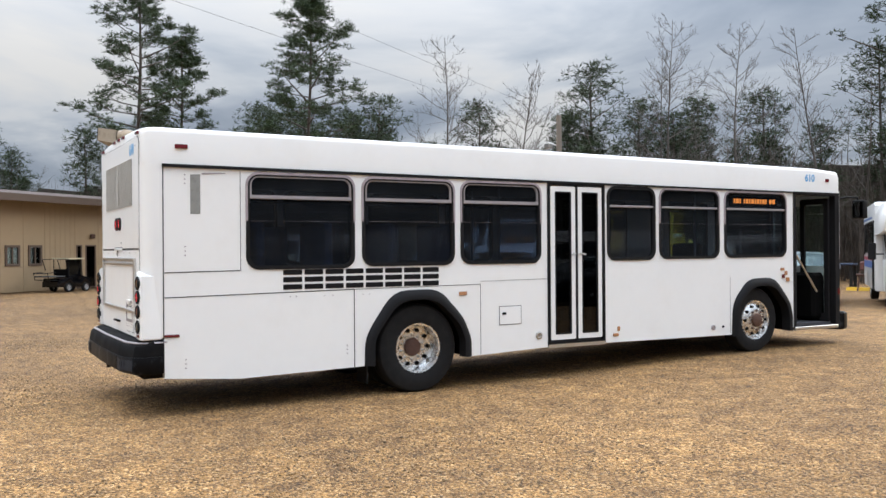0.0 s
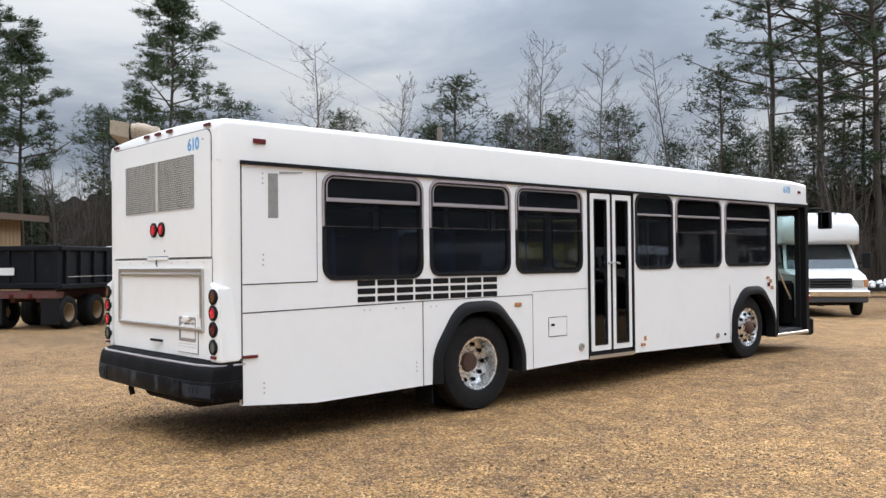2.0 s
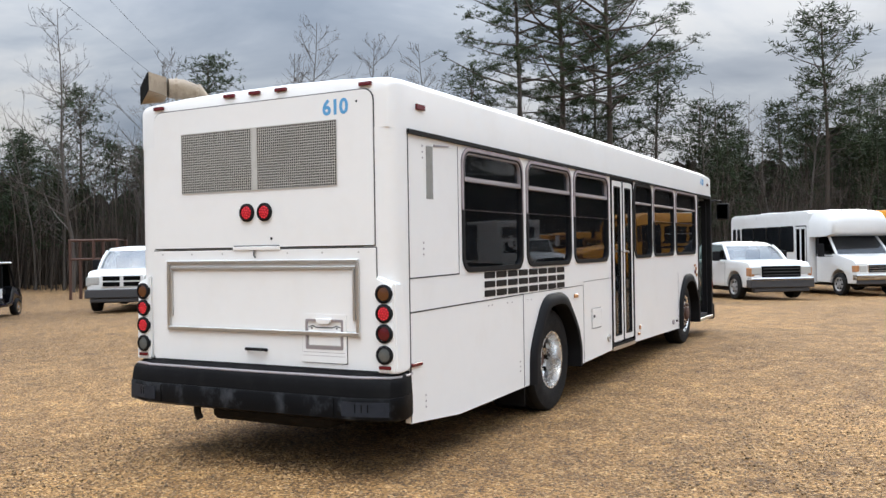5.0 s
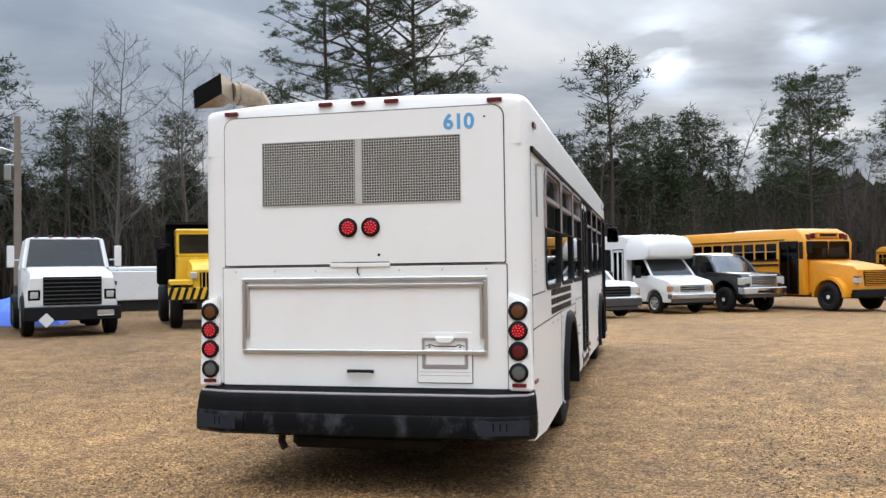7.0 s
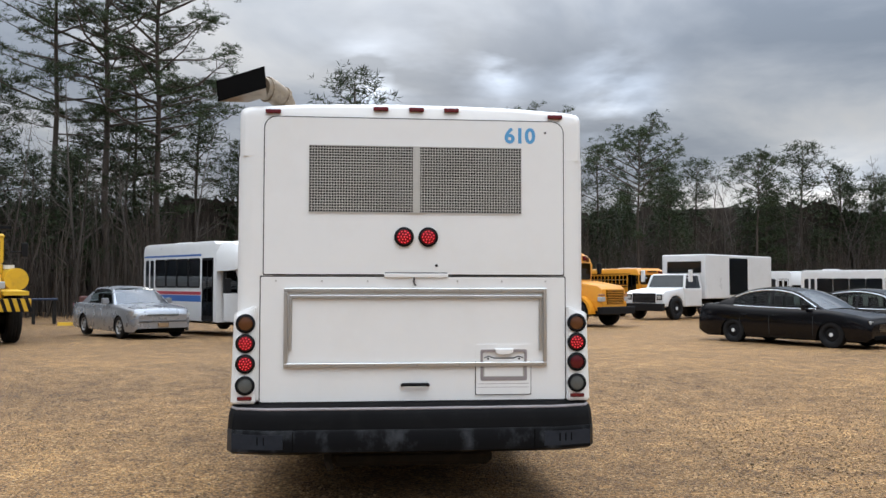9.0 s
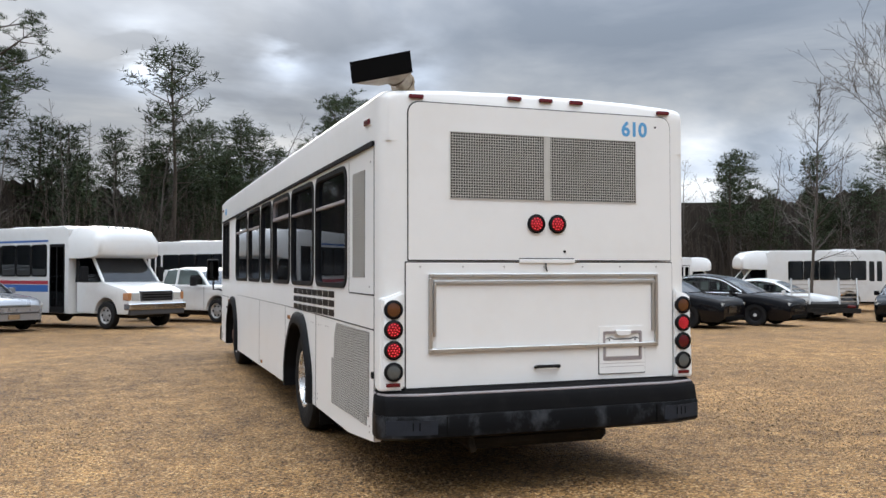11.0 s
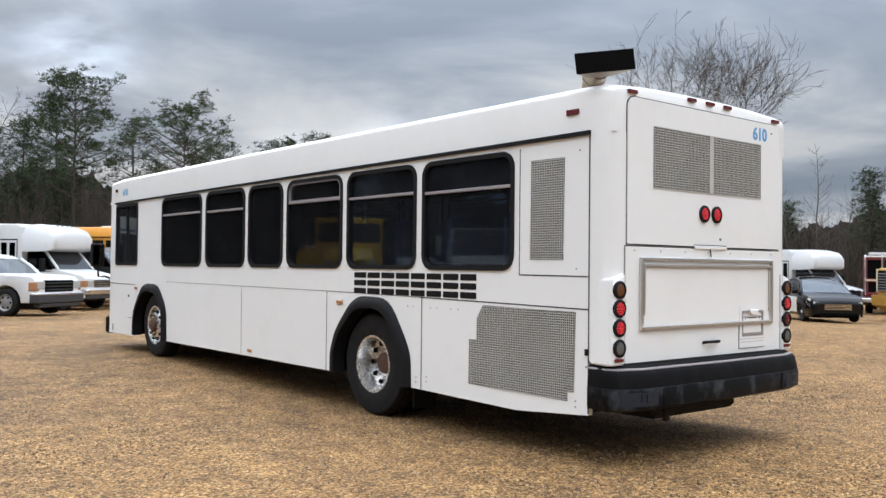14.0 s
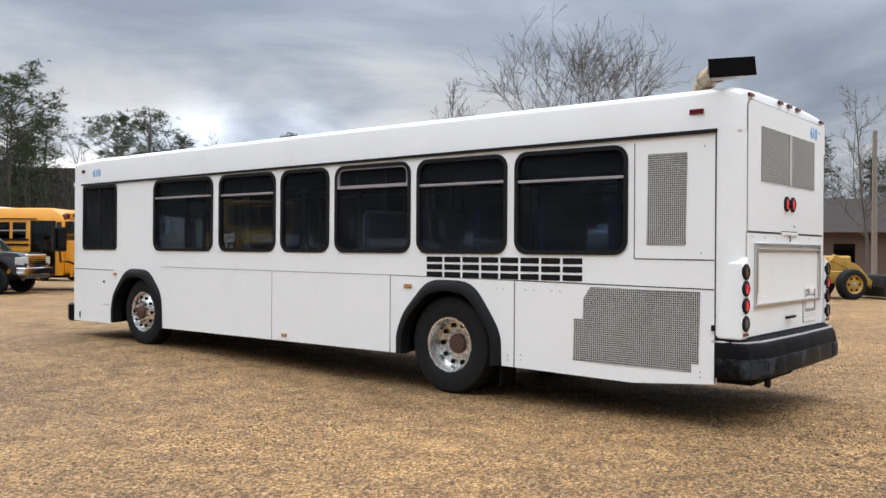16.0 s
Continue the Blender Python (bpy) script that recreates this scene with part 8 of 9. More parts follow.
def car_hauler():
    v = parked("car_trailer", "low dark car trailer with its loading ramps raised", "trailer", 19.2, 17.6, -0.60, -0.80)
    bm = B()
    box(bm, -1.05, 1.05, -6.0, 0.0, 0.45, 0.60, 0.02)
    part("deck", bm, UNDER, v)
    for x in (-0.75, 0.75):
        rail = None
        for k in range(6):
            bm = B()
            box(bm, x - 0.26, x + 0.26, -0.08 - k * 0.04, -0.02 - k * 0.04, 0.66 + k * 0.14, 0.70 + k * 0.14)
            part("ramp_rung", bm, STEEL, v)
        for e2 in (-0.28, 0.28):
            bm = B()
            tube(bm, [(x + e2, 0.0, 0.58), (x + e2, -0.28, 1.45)], 0.03, 6)
            part("ramp_rail", bm, STEEL, v)
    for s in (1, -1):
        for yy in (-2.9, -3.75):
            wheel(v, s * 1.15, yy, 0.36, 0.36, 0.22, s, "steel")
    lights(v, [("tail_lamp", 0.7, 0.95, -0.02, 0.03, 0.46, 0.56, REDLAMP)])
    bm = B()
    box(bm, -1.1, 1.1, -0.05, 0.12, 0.30, 0.45)
    part("rear_beam", bm, UNDER, v)


for make in (international, box_truck, army_truck, black_dump_truck, compressor, loader, fire_truck, travel_trailer, car_hauler):
    make()
golf_cart(-31.76, 3.95, -0.58, 0.81)
work_cart(-18.72, 10.89, -0.575, 0.82)


def low_things():
    # white site box behind the trucks
    bm = B()
    box(bm, -2.6, 2.6, -1.1, 1.1, 0.45, 1.75, 0.04)
    sb = part("site_box", bm, WHITE2)
    sb.matrix_world = pose(-21.0, 29.3, 0, 0, 0, 40)
    tagged(sb, "low white equipment trailer box with faded lettering", "trailer")
    bm = B()
    box(bm, -2.5, 2.5, -1.0, 1.0, 0.0, 0.42)
    part("base", bm, UNDER, sb)
    for z in (1.75,):
        bm = B()
        box(bm, -1.9, 2.4, -0.8, 0.8, 1.75, 1.95, 0.05)
        part("lid", bm, WHITE2, sb)
    bm = B()
    for k in range(6):
        box(bm, -1.6 + k * 0.2, -1.47 + k * 0.2, -1.106, -1.101, 1.15, 1.32)
    part("lettering_bars", bm, DUMPRED, sb)
    # blue tarpaulin thrown over a heap
    bm = B()
    random.seed(8)
    rows = []
    for i in range(11):
        row = []
        for j in range(9):
            u, w = i / 10 * 2 - 1, j / 8 * 2 - 1
            h = max(0, 1 - max(abs(u), abs(w)) ** 2.2) * (0.95 + 0.25 * noise.noise((u * 2, w * 2, 3))) + 0.03 * random.random()
            row.append(bm.verts.new((u * 1.5, w * 1.2, max(0.0, h) * 0.95)))
        rows.append(row)
    for p, q in zip(rows, rows[1:]):
        for j in range(8):
            bm.faces.new((p[j], q[j], q[j + 1], p[j + 1]))
    tp = part("tarpaulin", bm, TARP)
    tp.matrix_world = pose(-18.3, 18.9, 0.0, 0, 0, 30)
    tagged(tp, "crumpled bright blue tarpaulin over a heap", "tarpaulin")
    # dark blue steel table at the wood's edge
    v = thing("steel_table", "dark blue steel work table by the trees", "table", m=pose(-12.6, 30.2, 0, 0, 0, 20))
    bm = B()
    box(bm, -0.48, 0.48, -0.35, 0.35, 0.94, 1.02, 0.01)
    part("tabletop", bm, TABLEBLUE, v)
    for x in (-0.38, 0.38):
        for yy in (-0.28, 0.28):
            bm = B()
            box(bm, x - 0.06, x + 0.06, yy - 0.04, yy + 0.04, 0, 0.94)
            part("leg", bm, UNDER, v)
    # rusty red implement behind the silver car
    v = thing("farm_implement", "rusty red farm implement standing by the trees", "farm implement", m=pose(-10.6, 29.0, 0, 0, 0, 10))
    bm = B()
    box(bm, -0.28, 0.28, -0.25, 0.25, 0.78, 1.12, 0.04)
    part("hopper", bm, DUMPRED, v)
    bm = B()
    tube(bm, [(-0.5, 0, 0.6), (0.5, 0, 0.6)], 0.05, 8)
    for x in (-0.4, 0.4):
        tube(bm, [(x, 0.1, 0.75), (x, -0.15, 0.0)], 0.035, 6)
    part("tool_bar", bm, RUST, v)
    # yellow kerb stop lying by the table
    bm = B()
    prism(bm, [(-0.09, 0.0), (0.09, 0.0), (0.06, 0.13), (-0.06, 0.13)], "x", -0.5, 0.5, 0.015)
    ks = part("kerb_stop", bm, PLANTYEL)
    ks.matrix_world = pose(-11.3, 29.4, ground_z(-11.3, 29.4), 0, 0, 12)
    tagged(ks, "yellow painted concrete kerb stop lying by the trees", "kerb stop")
    # low dark trailer heaped with white rubble
    v = thing("flat_trailer", "low dark trailer heaped with broken white rubble", "trailer", m=pose(-6.9, 34.4, ground_z(-6.9, 34.4), 0, 0, 10))
    bm = B()
    box(bm, -0.75, 0.75, -0.6, 0.6, 0.28, 0.42, 0.02)
    part("deck", bm, UNDER, v)
    for s in (1, -1):
        wheel(v, s * 0.62, -0.62, 0.24, 0.24, 0.16, s, "hubcap")
    random.seed(31)
    for k in range(26):
        bm = B()
        bmesh.ops.create_icosphere(bm, subdivisions=1, radius=random.uniform(0.09, 0.17))
        for q in bm.verts:
            q.co *= random.uniform(0.6, 1.25)
        a, b = random.uniform(-0.6, 0.6), random.uniform(-0.45, 0.45)
        bmesh.ops.translate(bm, verts=bm.verts, vec=(a, b, 0.46 + random.random() * 0.24 * (1 - abs(a))))
        part("rubble_piece", bm, WHITE2 if k % 3 else UNDER, v)
    # tan steel cage rack behind the white pickup
    v = thing("steel_rack", "rusty tubular steel rack behind a white pickup", "rack", m=pose(-22.6, 17.6, 0, 0, 0, 25))
    for x in (-0.9, 0.0, 0.9):
        bm = B()
        tube(bm, [(x, -0.4, 0), (x, -0.4, 2.2), (x, 0.4, 2.2), (x, 0.4, 0)], 0.06, 6)
        part("hoop", bm, RUST, v)
    bm = B()
    for z in (1.5, 2.2):
        tube(bm, [(-0.95, -0.4, z), (0.95, -0.4, z)], 0.05, 6)
    part("rail", bm, RUST, v)
    # black roll-off container by the loader
    v = thing("waste_container", "black steel roll-off container", "skip", m=pose(34.0, 3.4, ground_z(34, 3), 0, 0, -70))
    bm = B()
    for a in ((-1.2, 1.2, -2.6, 2.6, 0.25, 0.35), (-1.2, -1.1, -2.6, 2.6, 0.35, 2.2), (1.1, 1.2, -2.6, 2.6, 0.35, 2.2), (-1.1, 1.1, -2.6, -2.5, 0.35, 2.2), (-1.1, 1.1, 2.5, 2.6, 0.35, 2.2)):
        box(bm, *a)
    part("container_body", bm, DUMPBLACK, v)
    for s in (1, -1):
        for k in range(6):
            bm = B()
            yy = -2.3 + k * 0.92
            box(bm, *sorted((s * 1.2, s * 1.28)), yy - 0.06, yy + 0.06, 0.3, 2.2)
            part("rib", bm, DUMPBLACK, v)
        bm = B()
        box(bm, s * 0.7 - 0.06, s * 0.7 + 0.06, -2.6, 2.6, 0.0, 0.25)
        part("skid", bm, UNDER, v)


low_things()


# ---- metal building, poles, wires, far house ----
def building():
    ax, ay = -30.4, 0.30
    ux, uy = -0.64, 0.77          # along the front wall, away from the camera
    yaw = math.degrees(math.atan2(uy, ux))
    b = thing("metal_building", "low tan metal building with brown roof trim", "building", m=pose(ax, ay, 0, 0, 0, yaw))
    # local x along the wall, from -30 to 11.6; local +y goes into the building
    X0, X1, DEP, HH = -28.0, 12.3, 12.0, 3.95
    openings = [(-8.1, -7.2, 1.15, 2.25), (0.60, 1.28, 1.16, 1.95), (1.84, 2.50, 1.16, 1.95), (4.62, 4.97, 0.0, 2.02), (5.19, 5.87, 0.0, 2.02)]
    bm = B()
    xs = sorted({X0, X1, *[o[0] for o in openings], *[o[1] for o in openings]})
    for a, c in zip(xs, xs[1:]):
        op = [o for o in openings if o[0] == a and o[1] == c]
        if op:
            if op[0][2] > 0:
                box(bm, a, c, 0, 0.15, 0, op[0][2])
            box(bm, a, c, 0, 0.15, op[0][3], HH)
        else:
            box(bm, a, c, 0, 0.15, 0, HH)
    box(bm, X1 - 0.15, X1, 0.15, DEP, 0, HH)
    box(bm, X0, X0 + 0.15, 0.15, DEP, 0, HH)
    box(bm, X0, X1, DEP - 0.15, DEP, 0, HH)
    part("wall", bm, TANWALL, b)
    # raised ribs of the siding
    ribs = None
    x = X0 + 0.15
    while x < X1:
        if not any(o[0] - 0.06 < x < o[1] + 0.06 for o in openings):
            if ribs is None:
                bm = B()
                prism(bm, [(-0.035, 0.0), (0.035, 0.0), (0.02, -0.018), (-0.02, -0.018)], "z", 0.02, HH - 0.02)
                ribs = part("siding_rib", bm, TANWALL, b)
                ribs.matrix_basis = pose(x, 0, 0)
            else:
                again("siding_rib", ribs, pose(x, 0, 0), b)
        x += 0.30
    for x0, x1, z0, z1 in openings[:3]:
        bm = B()
        ring(bm, rrect(x0 - 0.05, x1 + 0.05, z0 - 0.05, z1 + 0.05, 0.01), rrect(x0 + 0.05, x1 - 0.05, z0 + 0.05, z1 - 0.05, 0.01), "y", -0.045, 0.05)
        box(bm, (x0 + x1) / 2 - 0.03, (x0 + x1) / 2 + 0.03, -0.03, 0.03, z0, z1)
        w = part("window", bm, BROWNTRIM, b)
        bm = B()
        box(bm, x0, x1, 0.0, 0.01, z0, z1)
        part("pane", bm, CLEAR, w).visible_shadow = False
        bm = B()
        box(bm, x0, x1, 0.03, 0.05, z0, z1)
        part("blind", bm, WHITE2, w)
    for x0, x1, z0, z1 in openings[3:]:
        bm = B()
        ring(bm, rrect(x0, x1, 0.02, z1, 0.01), rrect(x0 + 0.06, x1 - 0.06, 0.08, z1 - 0.06, 0.01), "y", -0.02, 0.10)
        dd = part("door", bm, BROWNTRIM, b)
        bm = B()
        box(bm, x0 + 0.06, x1 - 0.06, 0.03, 0.05, 0.05, z1 - 0.06)
        part("door_glass", bm, TINT2, dd)
    bm = B()
    box(bm, 5.45, 5.75, -0.12, -0.03, 2.33, 2.53, 0.03)
    part("wall_lamp", bm, RUST, b)
    # low-pitched roof with brown fascia and eaves
    bm = B()
    prism(bm, [(-0.9, HH - 0.02), (DEP / 2, HH + 0.75), (DEP + 0.9, HH - 0.02), (DEP + 0.9, HH + 0.14), (DEP / 2, HH + 0.92), (-0.9, HH + 0.14)], "x", X0 - 0.6, X1 + 0.9)
    part("roof", bm, ROOFBROWN, b)
    bm = B()
    box(bm, X0 - 0.6, X1 + 0.9, -0.96, -0.9, HH - 0.12, HH + 0.18)
    part("fascia", bm, BROWNTRIM, b)
    bm = B()
    prism(bm, [(0.0, HH - 0.01), (DEP, HH - 0.01), (DEP / 2, HH + 0.72)], "x", X1 - 0.15, X1 - 0.01)
    part("gable", bm, TANWALL, b)
    bm = B()
    box(bm, X0 + 0.2, X1 - 0.2, 0.2, DEP - 0.2, 0.0, 0.02)
    box(bm, X0 + 0.2, X1 - 0.2, 3.0, 3.1, 0.02, HH)
    part("interior", bm, HOLE, b)


building()


def pole(x, y, h, r=0.15, box_at=None, label="weathered timber utility pole"):
    v = thing("utility_pole", label, "utility pole", m=pose(x, y, ground_z(x, y)))
    bm = B()
    tube(bm, [(0, 0, -0.1), (0, 0, h)], [r, r * 0.75], 10)
    part("pole", bm, WOODGREY, v)
    if box_at:
        bm = B()
        box(bm, -0.45, -0.15, -0.2, 0.2, box_at, box_at + 0.6, 0.03)
        part("meter_box", bm, STEEL, v)
        bm = B()
        tube(bm, [(0, 0, h * 0.82), (-0.7, 0, h * 0.85)], 0.03, 6)
        box(bm, -0.95, -0.6, -0.12, 0.12, h * 0.82, h * 0.85, 0.03)
        part("yard_lamp", bm, STEEL, v)
    return v


pole(-20.8, 22.1, 7.6, 0.15, 5.2)
pole(-39.5, 27.0, 8.0, 0.14)
pole(41.0, 8.5, 8.2, 0.15)
for (xa, ya, za), (xb, yb, zb) in (((-20.8, 22.1, 6.9), (21.5, -42.0, 7.1)), ((-20.8, 22.1, 7.5), (23.0, -42.0, 8.3))):
    bm = B()
    pts = []
    for i in range(25):
        t = i / 24
        pts.append((xa + (xb - xa) * t, ya + (yb - ya) * t, za + (zb - za) * t - 0.9 * t * (1 - t)))
    tube(bm, pts, 0.004, 4)
    tagged(part("overhead_wire", bm, BLACK), "thin dark overhead wire strung from a pole", "cable")


def far_house():
    v = thing("far_house", "low house with brown hipped roof beyond the yard", "house", m=pose(58.0, 14.0, 0, 0, 0, -70))
    bm = B()
    box(bm, -8, 8, 0, 8, 0, 3.0)
    part("wall", bm, BROWNTRIM, v)
    bm = B()
    loft(bm, [[(-8.8, -0.8, 3.0), (8.8, -0.8, 3.0), (8.8, 8.8, 3.0), (-8.8, 8.8, 3.0)], [(-4, 3.9, 5.6), (4, 3.9, 5.6), (4, 4.1, 5.6), (-4, 4.1, 5.6)]])
    part("roof", bm, FARROOF, v)
    for x in (-5, -1, 3.5):
        bm = B()
        box(bm, x, x + 1.4, -0.03, 0.02, 0.9, 2.2)
        part("window", bm, TINT2, v)


far_house()


# ---- trees ----
def mesh_of(name, verts, faces, mat):
    """A mesh from arrays of points and of triangles."""
    me = bpy.data.meshes.new(name)
    v, f = np.asarray(verts, np.float32), np.asarray(faces, np.int32)
    me.vertices.add(len(v))
    me.vertices.foreach_set("co", v.ravel())
    me.loops.add(f.size)
    me.loops.foreach_set("vertex_index", f.ravel())
    me.polygons.add(len(f))
    me.polygons.foreach_set("loop_start", np.arange(0, f.size, 3, dtype=np.int32))
    me.update(calc_edges=True)
    me.materials.append(mat)
    return me


def sticks(segs, n=4):
    """Tapered prisms for branches: rows of p0, p1, r0, r1."""
    V, F = [], []
    for p0, p1, r0, r1 in segs:
        d = np.subtract(p1, p0)
        ln = np.linalg.norm(d)
        if ln < 1e-6:
            continue
        d = d / ln
        a = np.cross(d, (0.31, 0.2, 0.93) if abs(d[2]) < 0.9 else (1, 0, 0))
        a /= np.linalg.norm(a)
        b = np.cross(d, a)
        k = n if r0 > 0.03 else 3
        base = len(V)
        for p, r in ((p0, r0), (p1, r1)):
            for i in range(k):
                t = 2 * math.pi * i / k
                V.append(np.asarray(p) + r * (a * math.cos(t) + b * math.sin(t)))
        for i in range(k):
            j = (i + 1) % k
            F.append((base + i, base + j, base + k + j))
            F.append((base + i, base + k + j, base + k + i))
    return np.array(V), np.array(F)


def slender_segments(rng, h, limbs=34, twigs=6, trunk=0.007, start=0.3, reach=0.24, fine=2):
    """A leafless tree with one leading stem, ascending limbs and fine twigs."""
    segs = []
    spine = [np.zeros(3)]
    d = np.array((rng.normal() * 0.03, rng.normal() * 0.03, 1.0))
    for _ in range(10):
        spine.append(spine[-1] + d * h / 10)
        d = d + np.array((rng.normal() * 0.05, rng.normal() * 0.05, 0))
    rad = [h * trunk * (1 - 0.93 * i / 10) + 0.006 for i in range(11)]
    segs += [(spine[i], spine[i + 1], rad[i], rad[i + 1]) for i in range(10)]

    def shoot(p, d, ln, r, lev):
        pts = [p]
        for _ in range(3):
            pts.append(pts[-1] + d * ln / 3)
            d = d + rng.normal(size=3) * 0.13 + np.array((0, 0, 0.08))
            d /= np.linalg.norm(d)
        for i in range(3):
            segs.append((pts[i], pts[i + 1], r * (1 - 0.25 * i), max(0.006, r * (0.75 - 0.25 * i))))
        if lev < fine:
            for _ in range(twigs if lev == 0 else max(2, twigs // 2)):
                k = rng.integers(0, 3)
                q = pts[k] + (pts[k + 1] - pts[k]) * rng.random()
                nd = d + rng.normal(size=3) * 0.55 + np.array((0, 0, 0.15))
                shoot(q, nd / np.linalg.norm(nd), ln * rng.uniform(0.25, 0.55), max(0.006, r * 0.45), lev + 1)
    for i in range(limbs):
        u = start + (0.97 - start) * (i + rng.random()) / limbs
        k = int(u * 10)
        p = spine[k] + (spine[k + 1] - spine[k]) * (u * 10 - k)
        az = rng.uniform(0, 6.283)
        rise = rng.uniform(0.35, 1.1)
        nd = np.array((math.cos(az), math.sin(az), rise))
        v = (u - start) / (1 - start)
        ln = h * reach * (1 - v) ** 0.6 * rng.uniform(0.5, 1.1) + 0.3
        shoot(p, nd / np.linalg.norm(nd), ln, 0.007 + rad[k] * 0.30, 0)
    return segs


def forked_segments(rng, h):
    """A leafless broad tree: two stems from the root, forking upward again and again into long limbs with fine side twigs."""
    segs = []

    def twig(p, d, ln, r, lev):
        q = p + d * ln * 0.5
        d2 = d + rng.normal(size=3) * 0.22 + np.array((0, 0, 0.1))
        e = q + d2 / np.linalg.norm(d2) * ln * 0.5
        segs.extend([(p, q, r, r * 0.75), (q, e, r * 0.75, 0.005)])
        if lev < 2:
            for _ in range(2):
                b = p + (q - p) * rng.random() if rng.random() < 0.4 else q + (e - q) * rng.random()
                nd = d + rng.normal(size=3) * 0.4 + np.array((0, 0, 0.08))
                twig(b, nd / np.linalg.norm(nd), ln * rng.uniform(0.4, 0.7), max(0.006, r * 0.6), lev + 1)

    def limb(p, d, ln, r, lev):
        for s in range(4):
            q = p + d * ln / 4
            segs.append((p, q, r, r * 0.93))
            for _ in range((1, 1, 1, 1, 2)[lev] if (lev or s > 2) else 0):
                side = d * 0.9 + rng.normal(size=3) * 0.5 + np.array((0, 0, 0.1))
                twig(p + (q - p) * rng.random(), side / np.linalg.norm(side), rng.uniform(0.9, 2.2), max(0.006, r * 0.2), 0)
            p, r = q, r * 0.93
            d = d + rng.normal(size=3) * 0.07 + np.array((0, 0, 0.03))
            d /= np.linalg.norm(d)
        if lev < 4:
            az = rng.uniform(0, 6.283)
            n = 3 if rng.random() < 0.45 else 2
            for k in range(n):
                a = az + 6.283 * k / n + rng.normal() * 0.3
                nd = d * 1.0 + np.array((math.cos(a), math.sin(a), 0.12)) * rng.uniform(0.35, 0.72)
                limb(p, nd / np.linalg.norm(nd), ln * rng.uniform(0.62, 0.86), r * rng.uniform(0.58, 0.74), lev + 1)
    limb(np.array((-0.12, 0.1, 0.0)), np.array((-0.02, 0.03, 1.0)), h * 0.36, 0.16, 0)
    limb(np.array((0.30, -0.40, 0.0)), np.array((0.02, -0.03, 1.0)), h * 0.33, 0.13, 0)
    k = h / max(s[1][2] for s in segs)
    return [(p * k, q * k, max(r0, 0.006), max(r1, 0.005)) for p, q, r0, r1 in segs]


def pine(rng, h, start=0.45, reach=0.22, limbs=60, clumps=5, tufts=4, blades=14, size=0.36, trunk=0.011, shape="spire", droop=0.0):
    """Trunk and limbs as sticks, and needle tufts as many thin blades gathered in clumps along the limbs."""
    segs, cen, sizes = [], [], []
    lean = rng.normal(size=2) * 0.015
    spine = [np.array((lean[0] * z + 0.06 * math.sin(z * 0.7), lean[1] * z + 0.05 * math.cos(z * 0.55), z)) for z in np.linspace(0, h, 9)]
    rad = [h * trunk * (1 - 0.85 * i / 8) + 0.02 for i in range(9)]
    for i in range(8):
        segs.append((spine[i], spine[i + 1], rad[i], rad[i + 1]))
    az = rng.uniform(0, 6.3)
    for i in range(limbs):
        u = start + (1 - start) * ((i + rng.random()) / limbs) ** 0.95
        dead = i < limbs * 0.07
        if dead:
            u = start * rng.uniform(0.72, 1.0)
        u = min(u, 0.995)
        k = min(7, int(u * 8))
        t = u * 8 - k
        p = spine[k] * (1 - t) + spine[k + 1] * t
        v = max(0.0, (u - start) / (1 - start))
        if shape == "spire":
            prof = (0.62 + 0.38 * math.sin(math.pi * min(1, v * 0.8 + 0.2))) * (1 - v ** 2.2 * 0.82)
        elif shape == "round":
            prof = math.sqrt(max(0.03, 1 - (2 * v - 0.85) ** 2 / 1.5))
        else:
            prof = math.sqrt(max(0.05, 1 - v ** 2.4)) * (0.6 + 0.4 * min(1, v * 2.5))
        ln = h * reach * max(0.10, prof) * rng.uniform(0.5, 1.12) * (0.5 if dead else 1.0)
        az += 2.4 + rng.uniform(-0.6, 0.6)
        rise = rng.uniform(-0.08, 0.25) + (0.55 if shape == "spire" else 0.75) * v - droop
        d = np.array((math.cos(az), math.sin(az), rise))
        q1 = p + d * ln * 0.55
        q2 = q1 + (d + np.array((rng.normal() * 0.15, rng.normal() * 0.15, 0.22))) * ln * 0.45
        r0 = 0.012 + ln * 0.013
        segs += [(p, q1, r0, r0 * 0.65), (q1, q2, r0 * 0.65, r0 * 0.25)]
        if dead and rng.random() < 0.7:
            continue
        side = np.array((-math.sin(az), math.cos(az), 0.0))
        for j in range(clumps):
            w = 1.0 if j == 0 else rng.uniform(0.38, 1.0)
            c = (p + (q1 - p) * w / 0.55) if w < 0.55 else (q1 + (q2 - q1) * (w - 0.55) / 0.45)
            if j:
                e2 = c + side * rng.choice((-1, 1)) * ln * rng.uniform(0.10, 0.32) * (1.25 - w * 0.6) + d * ln * rng.uniform(0.0, 0.12) + np.array((0, 0, rng.uniform(-0.02, 0.10) * ln))
                segs.append((c, e2, r0 * 0.35, 0.008))
                c = e2
            for _ in range(tufts):
                cen.append(c + rng.normal(size=3) * np.array((0.27, 0.27, 0.15)) * (size / 0.30))
                sizes.append(size * rng.uniform(0.7, 1.3))
    cen, sizes = np.repeat(np.array(cen), blades, 0), np.repeat(np.array(sizes), blades)[:, None]
    n = len(cen)
    dirs = rng.normal(size=(n, 3))
    dirs[:, 2] = np.abs(dirs[:, 2]) * 0.9 - 0.2
    dirs /= np.linalg.norm(dirs, axis=1, keepdims=True)
    wide = np.cross(dirs, rng.normal(size=(n, 3)))
    wide /= np.linalg.norm(wide, axis=1, keepdims=True) + 1e-6
    root = cen + dirs * sizes * 0.05
